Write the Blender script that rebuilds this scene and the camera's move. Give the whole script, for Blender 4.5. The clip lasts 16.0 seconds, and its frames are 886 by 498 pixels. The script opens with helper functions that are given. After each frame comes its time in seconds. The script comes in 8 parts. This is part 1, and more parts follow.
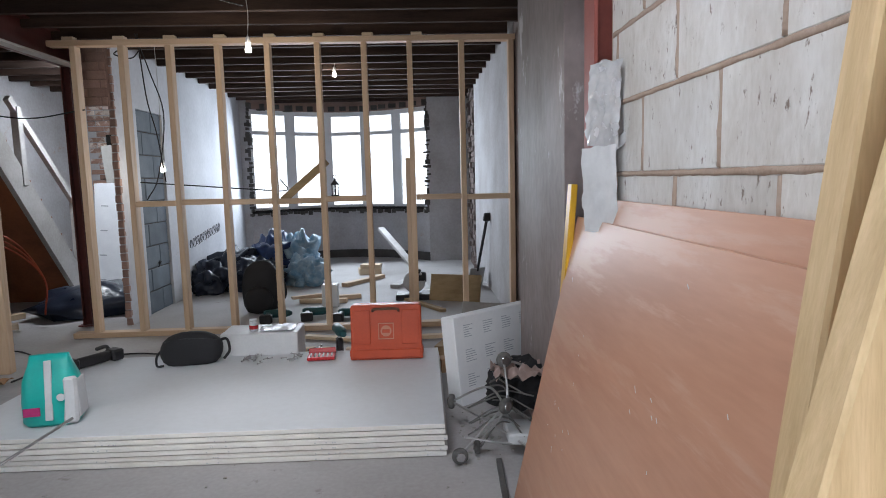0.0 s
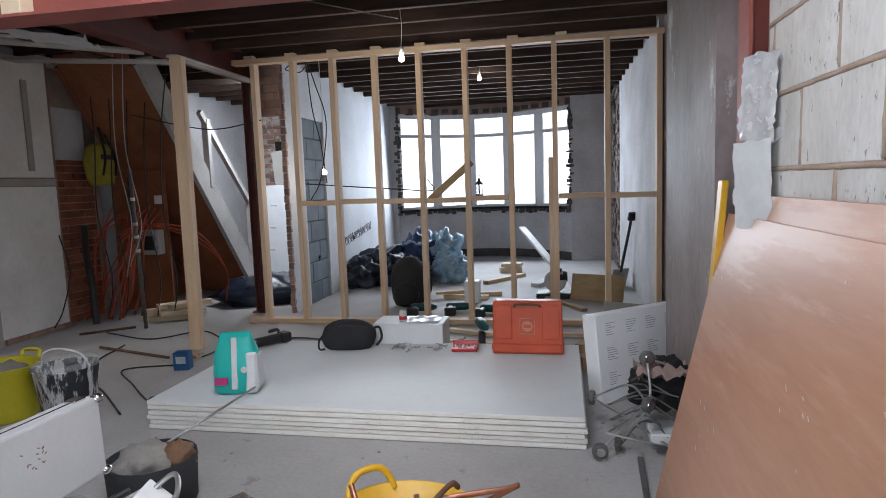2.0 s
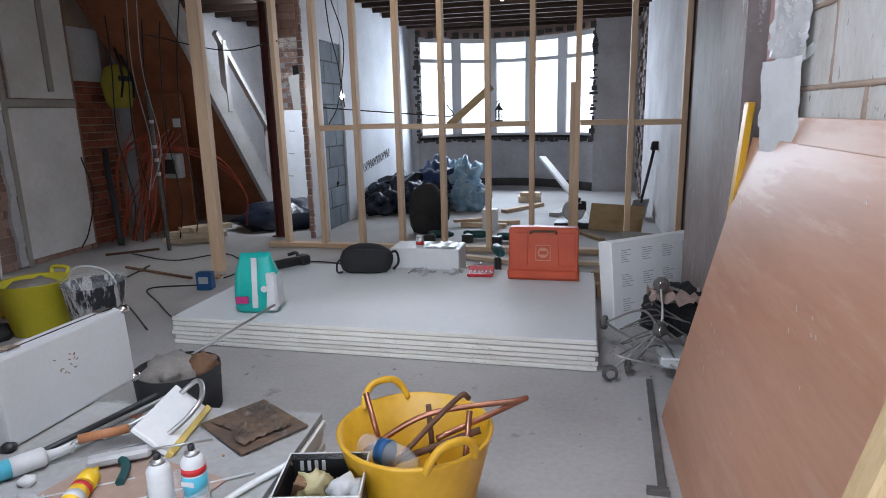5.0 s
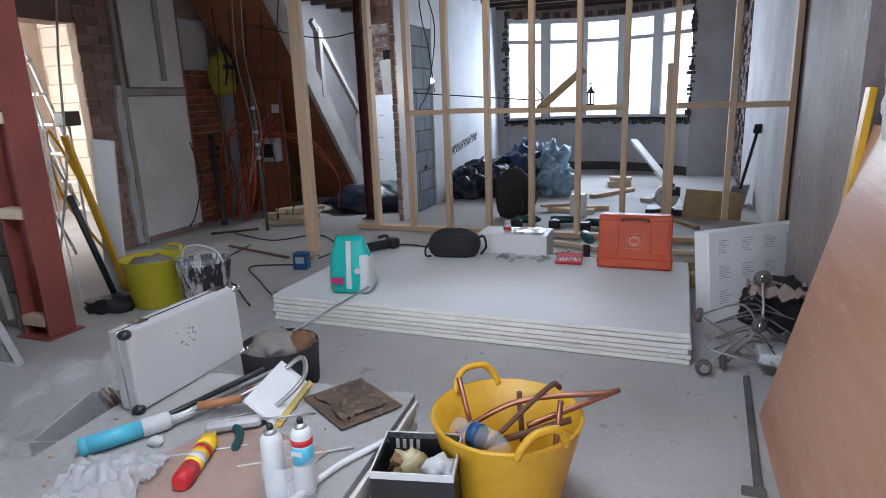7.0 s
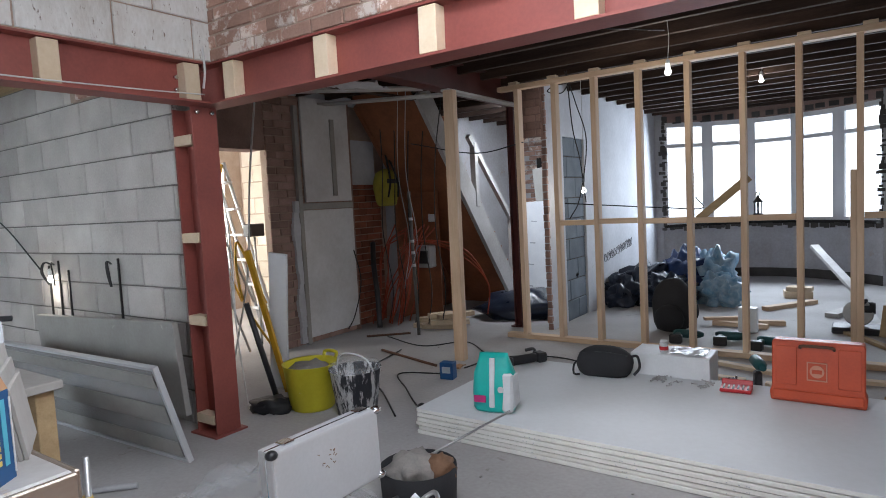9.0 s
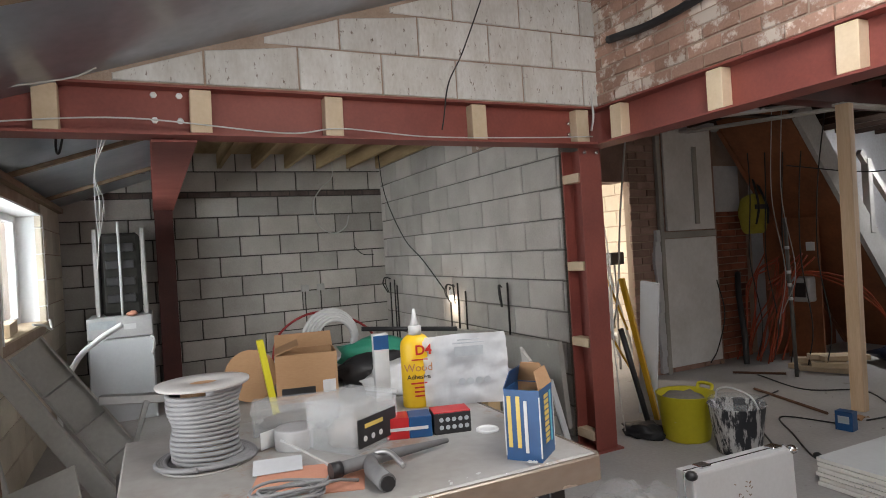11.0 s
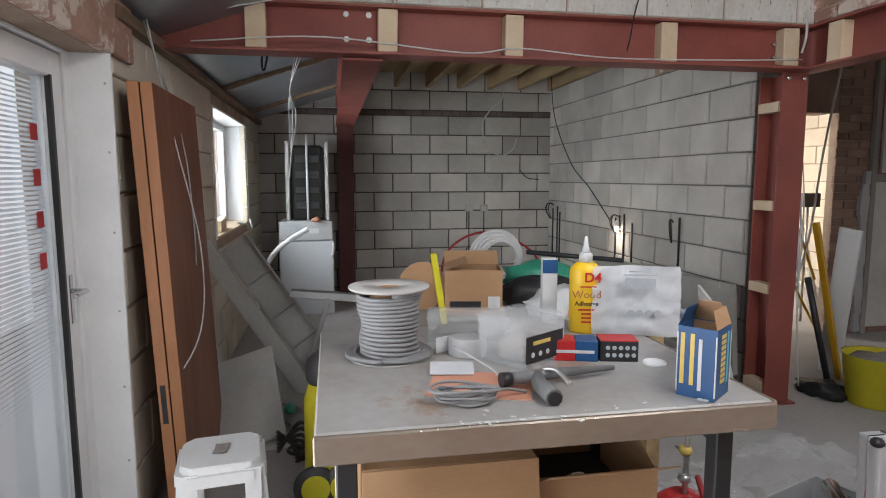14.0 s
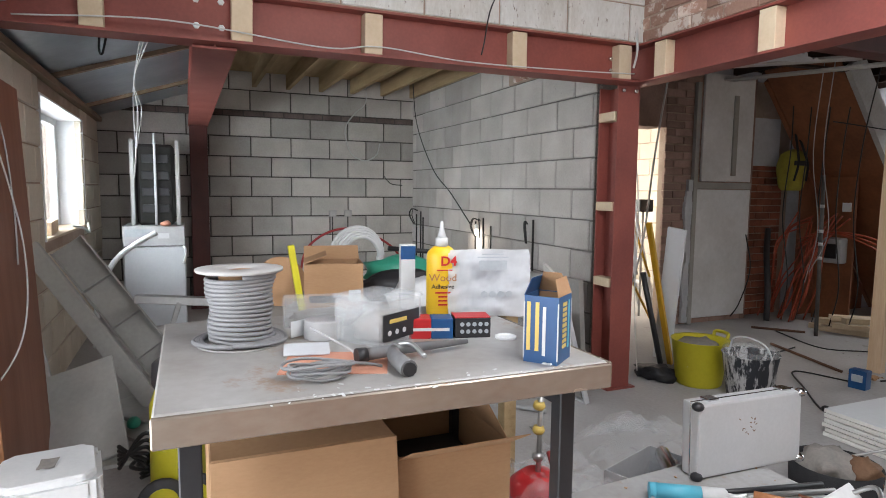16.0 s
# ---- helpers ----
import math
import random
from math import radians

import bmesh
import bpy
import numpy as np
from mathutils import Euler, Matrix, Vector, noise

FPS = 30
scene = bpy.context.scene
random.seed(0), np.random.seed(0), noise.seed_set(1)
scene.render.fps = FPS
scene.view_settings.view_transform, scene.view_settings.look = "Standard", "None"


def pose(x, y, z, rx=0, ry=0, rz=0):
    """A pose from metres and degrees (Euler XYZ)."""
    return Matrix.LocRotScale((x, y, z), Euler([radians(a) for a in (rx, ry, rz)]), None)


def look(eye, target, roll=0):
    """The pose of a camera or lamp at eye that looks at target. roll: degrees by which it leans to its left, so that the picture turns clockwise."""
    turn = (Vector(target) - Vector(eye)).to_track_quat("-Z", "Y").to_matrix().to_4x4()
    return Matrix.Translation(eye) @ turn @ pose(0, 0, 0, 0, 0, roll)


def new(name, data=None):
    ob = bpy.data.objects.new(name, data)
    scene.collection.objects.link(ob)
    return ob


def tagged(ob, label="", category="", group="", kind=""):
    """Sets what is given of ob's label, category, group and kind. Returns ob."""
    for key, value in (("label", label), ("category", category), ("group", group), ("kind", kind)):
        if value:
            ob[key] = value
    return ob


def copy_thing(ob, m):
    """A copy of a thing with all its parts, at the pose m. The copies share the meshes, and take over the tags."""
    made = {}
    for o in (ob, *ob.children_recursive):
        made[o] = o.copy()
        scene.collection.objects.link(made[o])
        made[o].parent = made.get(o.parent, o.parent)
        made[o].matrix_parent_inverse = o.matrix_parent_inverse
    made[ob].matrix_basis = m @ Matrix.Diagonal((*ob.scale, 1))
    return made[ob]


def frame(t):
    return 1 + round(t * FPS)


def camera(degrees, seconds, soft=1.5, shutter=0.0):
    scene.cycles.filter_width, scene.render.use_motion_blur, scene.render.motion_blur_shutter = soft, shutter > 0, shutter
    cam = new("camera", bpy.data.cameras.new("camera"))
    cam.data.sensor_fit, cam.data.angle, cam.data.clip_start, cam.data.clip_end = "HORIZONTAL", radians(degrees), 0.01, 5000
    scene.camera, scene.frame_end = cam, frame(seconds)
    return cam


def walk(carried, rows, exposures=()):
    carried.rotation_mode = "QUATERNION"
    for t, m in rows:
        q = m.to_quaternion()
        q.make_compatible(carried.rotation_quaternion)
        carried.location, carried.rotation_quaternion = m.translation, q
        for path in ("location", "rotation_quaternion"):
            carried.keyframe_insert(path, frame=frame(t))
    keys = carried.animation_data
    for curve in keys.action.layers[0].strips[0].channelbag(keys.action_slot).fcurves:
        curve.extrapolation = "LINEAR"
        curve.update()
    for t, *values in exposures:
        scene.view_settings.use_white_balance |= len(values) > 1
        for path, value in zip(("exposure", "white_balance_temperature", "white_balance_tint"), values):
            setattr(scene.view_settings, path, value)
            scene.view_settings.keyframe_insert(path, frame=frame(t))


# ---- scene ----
cam = camera(71.8, 16.0, 0.95)
PATH = [
    (0, (0.271, -0.084, 1.269), (0.352, 1.901, 1.041), -1.4),
    (0.5, (0.263, -0.126, 1.268), (0.259, 1.861, 1.04), -1.9),
    (1, (0.261, -0.147, 1.253), (0.086, 1.833, 1.035), -2.4),
    (1.5, (0.262, -0.176, 1.253), (-0.032, 1.79, 1.037), -2.4),
    (2, (0.26, -0.203, 1.261), (-0.111, 1.751, 1.048), -2.0),
    (2.5, (0.257, -0.195, 1.257), (-0.148, 1.75, 1.029), -1.5),
    (3, (0.258, -0.199, 1.246), (-0.159, 1.739, 0.984), -0.9),
    (3.5, (0.27, -0.207, 1.239), (-0.152, 1.729, 0.966), -0.8),
    (4, (0.28, -0.212, 1.224), (-0.143, 1.721, 0.935), -0.9),
    (4.2, (0.288, -0.209, 1.224), (-0.135, 1.72, 0.911), -1.0),
    (6.3, (0.245, -0.23, 1.237), (-0.306, 1.613, 0.689), -2.3),
    (6.5, (0.245, -0.236, 1.242), (-0.349, 1.596, 0.704), -2.4),
    (7, (0.249, -0.248, 1.255), (-0.437, 1.568, 0.773), -2.1),
    (7.5, (0.249, -0.259, 1.273), (-0.497, 1.556, 0.886), -1.2),
    (8, (0.247, -0.261, 1.294), (-0.561, 1.545, 0.997), -1.3),
    (8.5, (0.263, -0.234, 1.318), (-0.659, 1.527, 1.099), -2.1),
    (9, (0.276, -0.182, 1.366), (-0.861, 1.457, 1.215), -3.0),
    (9.5, (0.27, -0.241, 1.398), (-1.066, 1.245, 1.305), -3.7),
    (9.8, (0.234, -0.32, 1.395), (-1.234, 1.036, 1.336), -3.8),
    (10, (0.223, -0.385, 1.403), (-1.321, 0.886, 1.357), -3.6),
    (10.2, (0.224, -0.432, 1.404), (-1.383, 0.758, 1.373), -3.8),
    (12.3, (0.25, -0.612, 1.411), (-1.703, -0.187, 1.333), -1.1),
    (12.5, (0.247, -0.61, 1.413), (-1.712, -0.218, 1.313), -0.9),
    (13, (0.245, -0.613, 1.417), (-1.718, -0.263, 1.251), -0.5),
    (13.5, (0.252, -0.614, 1.419), (-1.707, -0.269, 1.211), -0.3),
    (14, (0.249, -0.605, 1.405), (-1.705, -0.248, 1.173), -0.1),
    (14.5, (0.254, -0.596, 1.383), (-1.693, -0.2, 1.156), 0.1),
    (15, (0.255, -0.586, 1.366), (-1.676, -0.113, 1.155), 0.3),
    (15.5, (0.262, -0.586, 1.348), (-1.636, 0.014, 1.148), 0.6),
    (16, (0.267, -0.583, 1.328), (-1.567, 0.19, 1.136), 0.6),
]
EXPOSURE = [(0, 0.12, 6100, 10), (3.5, 0.2, 6000, 10), (7.0, 0.15, 5750, 10), (8.5, 0.15, 5950, 10), (9.5, 0.02, 6150, 10), (10.0, 0.02, 6750, 10), (12.4, -0.37, 6650, 10), (14.0, -0.17, 6500, 10), (15.0, -0.27, 6500, 10), (16.0, 0.31, 6400, 10)]
walk(cam, [(t, look(eye, target, roll)) for t, eye, target, roll in PATH], EXPOSURE)

# ---- world and large lights ----
world = bpy.data.worlds.new("sky")
scene.world = world
world.use_nodes = True
wn = world.node_tree
sky = wn.nodes.new("ShaderNodeTexSky")
sky.sky_type, sky.sun_disc = "NISHITA", False
sky.sun_elevation, sky.sun_rotation = radians(32), radians(190)
wn.links.new(sky.outputs[0], wn.nodes["Background"].inputs[0])
wn.nodes["Background"].inputs[1].default_value = 0.10

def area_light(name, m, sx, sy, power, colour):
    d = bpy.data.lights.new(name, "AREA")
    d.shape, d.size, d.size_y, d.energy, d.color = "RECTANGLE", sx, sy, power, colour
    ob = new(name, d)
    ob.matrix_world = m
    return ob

def bulb_light(name, p, power, colour=(1.0, 0.86, 0.68)):
    d = bpy.data.lights.new(name, "POINT")
    d.energy, d.color, d.shadow_soft_size = power, colour, 0.035
    ob = new(name, d)
    ob.location = p
    return ob

sun_data = bpy.data.lights.new("sun", "SUN")
sun_data.energy, sun_data.angle, sun_data.color = 0.8, radians(12), (1.0, 0.95, 0.88)
sun_ob = new("sun", sun_data)
sun_ob.matrix_world = look((0, -6, 6), (0, 0, 0))

area_light("daylight_bay", look((-0.9, 9.3, 1.55), (-0.7, 5, 1.0)), 2.6, 1.5, 92, (0.86, 0.93, 1.0))
area_light("daylight_patio", look((-0.42, -1.49, 1.05), (-0.6, 3, 1.1)), 1.7, 1.8, 47, (0.95, 0.975, 1.0))
area_light("daylight_kitchen", look((-5.05, -1.95, 1.6), (-6.4, 2, 1.3)), 1.3, 0.9, 52, (0.92, 0.98, 1.0))
# Two unseen area lamps added under the roof to brighten walls and floor
area_light("roof_fill", look((0.25, 0.3, 2.52), (-4.5, 0.9, 1.5)), 0.9, 0.45, 36, (1.0, 0.985, 0.97))
area_light("roof_fill", look((-0.55, 1.0, 2.84), (-0.4, 1.6, 0)), 0.9, 0.6, 38, (0.97, 0.98, 1.0))
# Unseen lamp added below the hall ceiling, aimed at the insulation board
area_light("hall_fill", look((-3.0, 6.3, 2.45), (-3.4, 7.7, 0.7)), 0.4, 0.4, 42, (0.95, 0.98, 1.0))
# Added lamp, hidden behind the kitchen side wall, lights the side room blocks
area_light("side_room_fill", look((-6.1, 2.6, 1.5), (-6.6, 5.5, 1.2)), 1.2, 1.4, 120, (1.0, 0.93, 0.82))

# ---- materials ----
def make_mat(name, c1, c2=None, rough=0.7, metal=0.0, scale=6.0, fine=60.0, bump=0.15, vary=0.0, stretch=(1, 1, 1),
             spots=None, spot_scale=9.0, spot_at=0.62, rough_var=0.1, alpha=1.0, trans=0.0, ior=1.45, island=0.0, spot_rough=None):
    """Two scales of noise between two colours, bump, optional stains of a third colour and a value change per object."""
    m = bpy.data.materials.new(name)
    m.use_nodes = True
    t = m.node_tree
    n, L = t.nodes, t.links
    b = n["Principled BSDF"]
    c2 = c2 or tuple(v * 0.75 for v in c1)
    geo = n.new("ShaderNodeNewGeometry")
    info = n.new("ShaderNodeObjectInfo")
    mp = n.new("ShaderNodeVectorMath"); mp.operation = "MULTIPLY"
    mp.inputs[1].default_value = stretch
    L.new(geo.outputs["Position"], mp.inputs[0])
    big = n.new("ShaderNodeTexNoise"); big.inputs["Scale"].default_value = scale; big.inputs["Detail"].default_value = 6
    sml = n.new("ShaderNodeTexNoise"); sml.inputs["Scale"].default_value = fine; sml.inputs["Detail"].default_value = 3
    L.new(mp.outputs[0], big.inputs["Vector"]); L.new(mp.outputs[0], sml.inputs["Vector"])
    add = n.new("ShaderNodeMath"); add.operation = "MULTIPLY_ADD"
    L.new(sml.outputs[0], add.inputs[0]); add.inputs[1].default_value = 0.45
    L.new(big.outputs[0], add.inputs[2])
    ramp = n.new("ShaderNodeMapRange")
    ramp.inputs[1].default_value, ramp.inputs[2].default_value = 0.48, 0.98
    L.new(add.outputs[0], ramp.inputs[0])
    mix = n.new("ShaderNodeMix"); mix.data_type = "RGBA"
    mix.inputs[6].default_value, mix.inputs[7].default_value = (*c1, 1), (*c2, 1)
    L.new(ramp.outputs[0], mix.inputs[0])
    col = mix.outputs[2]
    rough_in = None
    if spots:
        sp = n.new("ShaderNodeTexNoise"); sp.inputs["Scale"].default_value = spot_scale; sp.inputs["Detail"].default_value = 8
        sp.inputs["Roughness"].default_value = 0.7
        L.new(mp.outputs[0], sp.inputs["Vector"])
        sr = n.new("ShaderNodeMapRange")
        sr.inputs[1].default_value, sr.inputs[2].default_value = spot_at, spot_at + 0.06
        L.new(sp.outputs[0], sr.inputs[0])
        m2 = n.new("ShaderNodeMix"); m2.data_type = "RGBA"
        m2.inputs[7].default_value = (*spots, 1)
        L.new(sr.outputs[0], m2.inputs[0]); L.new(col, m2.inputs[6])
        col = m2.outputs[2]
    if vary or island:
        hsv = n.new("ShaderNodeHueSaturation")
        vr = n.new("ShaderNodeMapRange")
        v = vary or island
        vr.inputs[3].default_value, vr.inputs[4].default_value = 1 - v, 1 + v
        L.new(info.outputs["Random"] if vary else geo.outputs["Random Per Island"], vr.inputs[0])
        L.new(vr.outputs[0], hsv.inputs["Value"]); L.new(col, hsv.inputs["Color"])
        col = hsv.outputs[0]
    L.new(col, b.inputs["Base Color"])
    rr = n.new("ShaderNodeMapRange")
    rr.inputs[3].default_value, rr.inputs[4].default_value = max(rough - rough_var, 0.02), min(rough + rough_var, 1)
    L.new(big.outputs[0], rr.inputs[0]); L.new(rr.outputs[0], b.inputs["Roughness"])
    b.inputs["Metallic"].default_value = metal
    b.inputs["Transmission Weight"].default_value = trans
    b.inputs["IOR"].default_value = ior
    b.inputs["Alpha"].default_value = alpha
    if bump:
        bp = n.new("ShaderNodeBump"); bp.inputs["Strength"].default_value = bump; bp.inputs["Distance"].default_value = 0.01
        L.new(add.outputs[0], bp.inputs["Height"]); L.new(bp.outputs[0], b.inputs["Normal"])
    return m

def glow_mat(name, c, s):
    m = bpy.data.materials.new(name)
    m.use_nodes = True
    b = m.node_tree.nodes["Principled BSDF"]
    b.inputs["Base Color"].default_value = (*c, 1)
    b.inputs["Emission Color"].default_value = (*c, 1)
    b.inputs["Emission Strength"].default_value = s
    return m

M = {}
M["screed"] = make_mat("grey_screed", (0.43, 0.42, 0.42), (0.31, 0.295, 0.285), 0.72, scale=1.3, fine=45, bump=0.12, spots=(0.25, 0.23, 0.215), spot_scale=4, spot_at=0.62)
M["block"] = make_mat("aerated_block", (0.51, 0.485, 0.46), (0.36, 0.335, 0.315), 0.9, scale=3, fine=70, bump=0.35, vary=0.2, spots=(0.20, 0.18, 0.17), spot_scale=16, spot_at=0.66)
M["blockwhite"] = make_mat("pale_wet_block", (0.66, 0.655, 0.64), (0.47, 0.445, 0.41), 0.55, scale=4, fine=38, bump=0.8, vary=0.08, spots=(0.17, 0.13, 0.105), spot_scale=24, spot_at=0.605, stretch=(1, 1.5, 0.7))
# Mortar, coloured darker than its own tone for the shade in raked joints
M["mortar"] = make_mat("mortar", (0.09, 0.083, 0.076), (0.055, 0.05, 0.046), 0.95, fine=90, bump=0.5)
M["mortargrey"] = make_mat("grey_mortar", (0.20, 0.19, 0.175), (0.13, 0.122, 0.112), 0.95, fine=90, bump=0.5)
M["mortarpink"] = make_mat("pink_mortar", (0.42, 0.33, 0.265), (0.30, 0.22, 0.17), 0.95, fine=90, bump=0.6)
M["brick"] = make_mat("red_brick", (0.30, 0.10, 0.055), (0.16, 0.055, 0.035), 0.9, scale=7, fine=80, bump=0.5, island=0.35, spots=(0.38, 0.30, 0.25), spot_scale=8, spot_at=0.64)
M["brickold"] = make_mat("old_brown_brick", (0.42, 0.26, 0.20), (0.27, 0.16, 0.12), 0.9, scale=4, fine=70, bump=0.6, island=0.25, spots=(0.60, 0.52, 0.46), spot_scale=5, spot_at=0.50)
# Dark brown brick for the toothed edge and the band course
M["brickdark"] = make_mat("dark_brown_brick", (0.20, 0.155, 0.14), (0.09, 0.07, 0.065), 0.95, scale=6, fine=70, bump=0.5, island=0.35)
M["brickdust"] = make_mat("dusty_brick", (0.38, 0.255, 0.215), (0.25, 0.165, 0.14), 0.95, scale=5, fine=70, bump=0.5, island=0.25)
M["plaster"] = make_mat("bare_plaster", (0.50, 0.50, 0.52), (0.36, 0.34, 0.34), 0.8, scale=2.2, fine=30, bump=0.12, spots=(0.40, 0.33, 0.29), spot_scale=3, spot_at=0.64)
M["plasterwhite"] = make_mat("white_plaster", (0.56, 0.57, 0.60), (0.42, 0.43, 0.46), 0.75, scale=2.0, fine=25, bump=0.12, spots=(0.34, 0.30, 0.27), spot_scale=2.5, spot_at=0.66)
M["party"] = make_mat("scraped_party_wall", (0.27, 0.22, 0.21), (0.145, 0.115, 0.108), 0.6, scale=2.4, fine=26, bump=0.2, spots=(0.45, 0.42, 0.42), spot_scale=4.5, spot_at=0.60, stretch=(1, 1, 0.6))
M["oxide"] = make_mat("red_oxide_steel", (0.27, 0.072, 0.055), (0.19, 0.05, 0.042), 0.55, scale=3, fine=60, bump=0.08, spots=(0.38, 0.16, 0.13), spot_scale=25, spot_at=0.70)
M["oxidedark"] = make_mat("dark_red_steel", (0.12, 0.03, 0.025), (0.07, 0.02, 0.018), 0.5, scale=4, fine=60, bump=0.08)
M["pine"] = make_mat("fresh_pine", (0.66, 0.495, 0.345), (0.53, 0.37, 0.235), 0.65, scale=4, fine=30, bump=0.1, stretch=(6, 6, 0.5), vary=0.10, spots=(0.34, 0.21, 0.11), spot_scale=3.2, spot_at=0.74)
M["pineflat"] = make_mat("pine_rail", (0.66, 0.495, 0.345), (0.53, 0.37, 0.235), 0.65, scale=4, fine=30, bump=0.1, stretch=(0.5, 6, 6), vary=0.10)
M["pineply"] = make_mat("pine_packer", (0.64, 0.52, 0.38), (0.55, 0.43, 0.29), 0.7, scale=8, fine=60, bump=0.1, vary=0.12)
M["joist"] = make_mat("dark_old_joist", (0.055, 0.031, 0.021), (0.022, 0.012, 0.009), 0.85, scale=4, fine=40, bump=0.2, stretch=(0.6, 5, 5), vary=0.3)
M["boards"] = make_mat("dark_floorboards_above", (0.045, 0.023, 0.016), (0.018, 0.010, 0.008), 0.9, scale=3, fine=30, bump=0.2, stretch=(5, 0.6, 5))
M["joistnew"] = make_mat("treated_joist", (0.40, 0.29, 0.16), (0.27, 0.19, 0.10), 0.8, scale=4, fine=40, bump=0.15, stretch=(0.6, 5, 5), vary=0.12)
M["foil"] = make_mat("foil_insulation", (0.42, 0.45, 0.50), (0.32, 0.35, 0.40), 0.32, metal=0.75, scale=2.5, fine=20, bump=0.08)
M["pvc"] = make_mat("white_pvc", (0.78, 0.79, 0.80), (0.70, 0.71, 0.73), 0.35, scale=5, fine=50, bump=0.02)
M["gypsum"] = make_mat("plasterboard_face", (0.66, 0.68, 0.705), (0.59, 0.605, 0.62), 0.7, scale=1.5, fine=30, bump=0.03)
M["gypedge"] = make_mat("plasterboard_edge", (0.70, 0.69, 0.66), (0.62, 0.60, 0.57), 0.9, scale=8, fine=90, bump=0.1)
M["plywood"] = make_mat("reddish_plywood", (0.50, 0.275, 0.178), (0.40, 0.205, 0.128), 0.36, scale=1.8, fine=18, bump=0.04, stretch=(1, 0.5, 4), spots=(0.49, 0.29, 0.20), spot_scale=1.6, spot_at=0.54)
M["glass"] = make_mat("clear_glass", (0.95, 0.97, 0.98), (0.95, 0.97, 0.98), 0.04, trans=1.0, bump=0, rough_var=0.01)
M["stair"] = make_mat("white_painted_string", (0.46, 0.45, 0.44), (0.34, 0.32, 0.30), 0.6, scale=5, fine=40, bump=0.1)
M["brownboard"] = make_mat("brown_hardboard", (0.27, 0.10, 0.042), (0.15, 0.055, 0.025), 0.6, scale=3, fine=30, bump=0.1)
M["black"] = make_mat("black_plastic", (0.015, 0.015, 0.017), (0.025, 0.025, 0.028), 0.45, bump=0.05)
M["blackcloth"] = make_mat("black_fabric", (0.014, 0.014, 0.016), (0.025, 0.025, 0.028), 0.85, fine=150, bump=0.3)
# Near-black for membrane and cast iron, also shade painted into hollows
M["dark"] = make_mat("near_black_and_recess_shade", (0.02, 0.018, 0.016), (0.012, 0.011, 0.01), 0.9)
M["steel"] = make_mat("galvanised_steel", (0.50, 0.50, 0.50), (0.38, 0.38, 0.38), 0.38, metal=0.85, scale=8, fine=40, bump=0.05)
M["chrome"] = make_mat("bright_metal", (0.72, 0.72, 0.73), (0.60, 0.60, 0.62), 0.2, metal=1.0, bump=0.02)
M["cablegrey"] = make_mat("grey_cable", (0.42, 0.42, 0.43), (0.34, 0.34, 0.35), 0.5, bump=0.02)
M["cablewhite"] = make_mat("white_cable", (0.55, 0.55, 0.54), (0.45, 0.45, 0.44), 0.5, bump=0.02)
M["cableblack"] = make_mat("black_cable", (0.012, 0.012, 0.013), (0.02, 0.02, 0.02), 0.5, bump=0.02)
M["glowday"] = glow_mat("white_daylight_beyond", (0.97, 0.98, 1.0), 1.5)
M["glowwarm"] = glow_mat("daylight_beyond_side_room", (1.0, 0.93, 0.80), 1.6)
M["glowgarden"] = glow_mat("pale_daylight_beyond_blinds", (0.95, 0.97, 1.0), 0.9)
M["bulbglow"] = glow_mat("lit_bulb", (1.0, 0.92, 0.78), 14)

# ---- mesh helpers ----
def add_box(bm, x0, x1, y0, y1, z0, z1, m=None, mi=0):
    vs = [bm.verts.new((x, y, z)) for z in (z0, z1) for y in (y0, y1) for x in (x0, x1)]
    if m is not None:
        for v in vs:
            v.co = m @ v.co
    fs = [bm.faces.new([vs[i] for i in q]) for q in ((0, 2, 3, 1), (4, 5, 7, 6), (0, 1, 5, 4), (2, 6, 7, 3), (0, 4, 6, 2), (1, 3, 7, 5))]
    for f in fs:
        f.material_index = mi
    return fs

def soften(bm, w, seg=1):
    bmesh.ops.bevel(bm, geom=list(bm.edges), offset=w, segments=seg, affect="EDGES", profile=0.6)
    return bm

def box_bm(x0, x1, y0, y1, z0, z1, bevel=0.0, m=None, seg=1):
    bm = bmesh.new()
    add_box(bm, x0, x1, y0, y1, z0, z1)
    if bevel:
        soften(bm, bevel, seg)
    if m is not None:
        bm.transform(m)
    return bm

def add_tube(bm, pts, r, seg=8, caps=True, mi=0, radii=None):
    pts = [Vector(p) for p in pts]
    n = len(pts)
    rings = []
    up = None
    for i, p in enumerate(pts):
        d = (pts[min(i + 1, n - 1)] - pts[max(i - 1, 0)]).normalized()
        if up is None:
            up = d.orthogonal().normalized()
        up = (up - d * up.dot(d))
        up = up.normalized() if up.length > 1e-5 else d.orthogonal().normalized()
        s = d.cross(up)
        rr = radii[i] if radii else r
        rings.append([bm.verts.new(p + (up * math.cos(a) + s * math.sin(a)) * rr) for a in [2 * math.pi * k / seg for k in range(seg)]])
    for a, b in zip(rings, rings[1:]):
        for k in range(seg):
            f = bm.faces.new((a[k], a[(k + 1) % seg], b[(k + 1) % seg], b[k]))
            f.smooth = True
            f.material_index = mi
    if caps:
        for ring, flip in ((rings[0], True), (rings[-1], False)):
            f = bm.faces.new(ring[::-1] if flip else ring)
            f.material_index = mi
    return bm

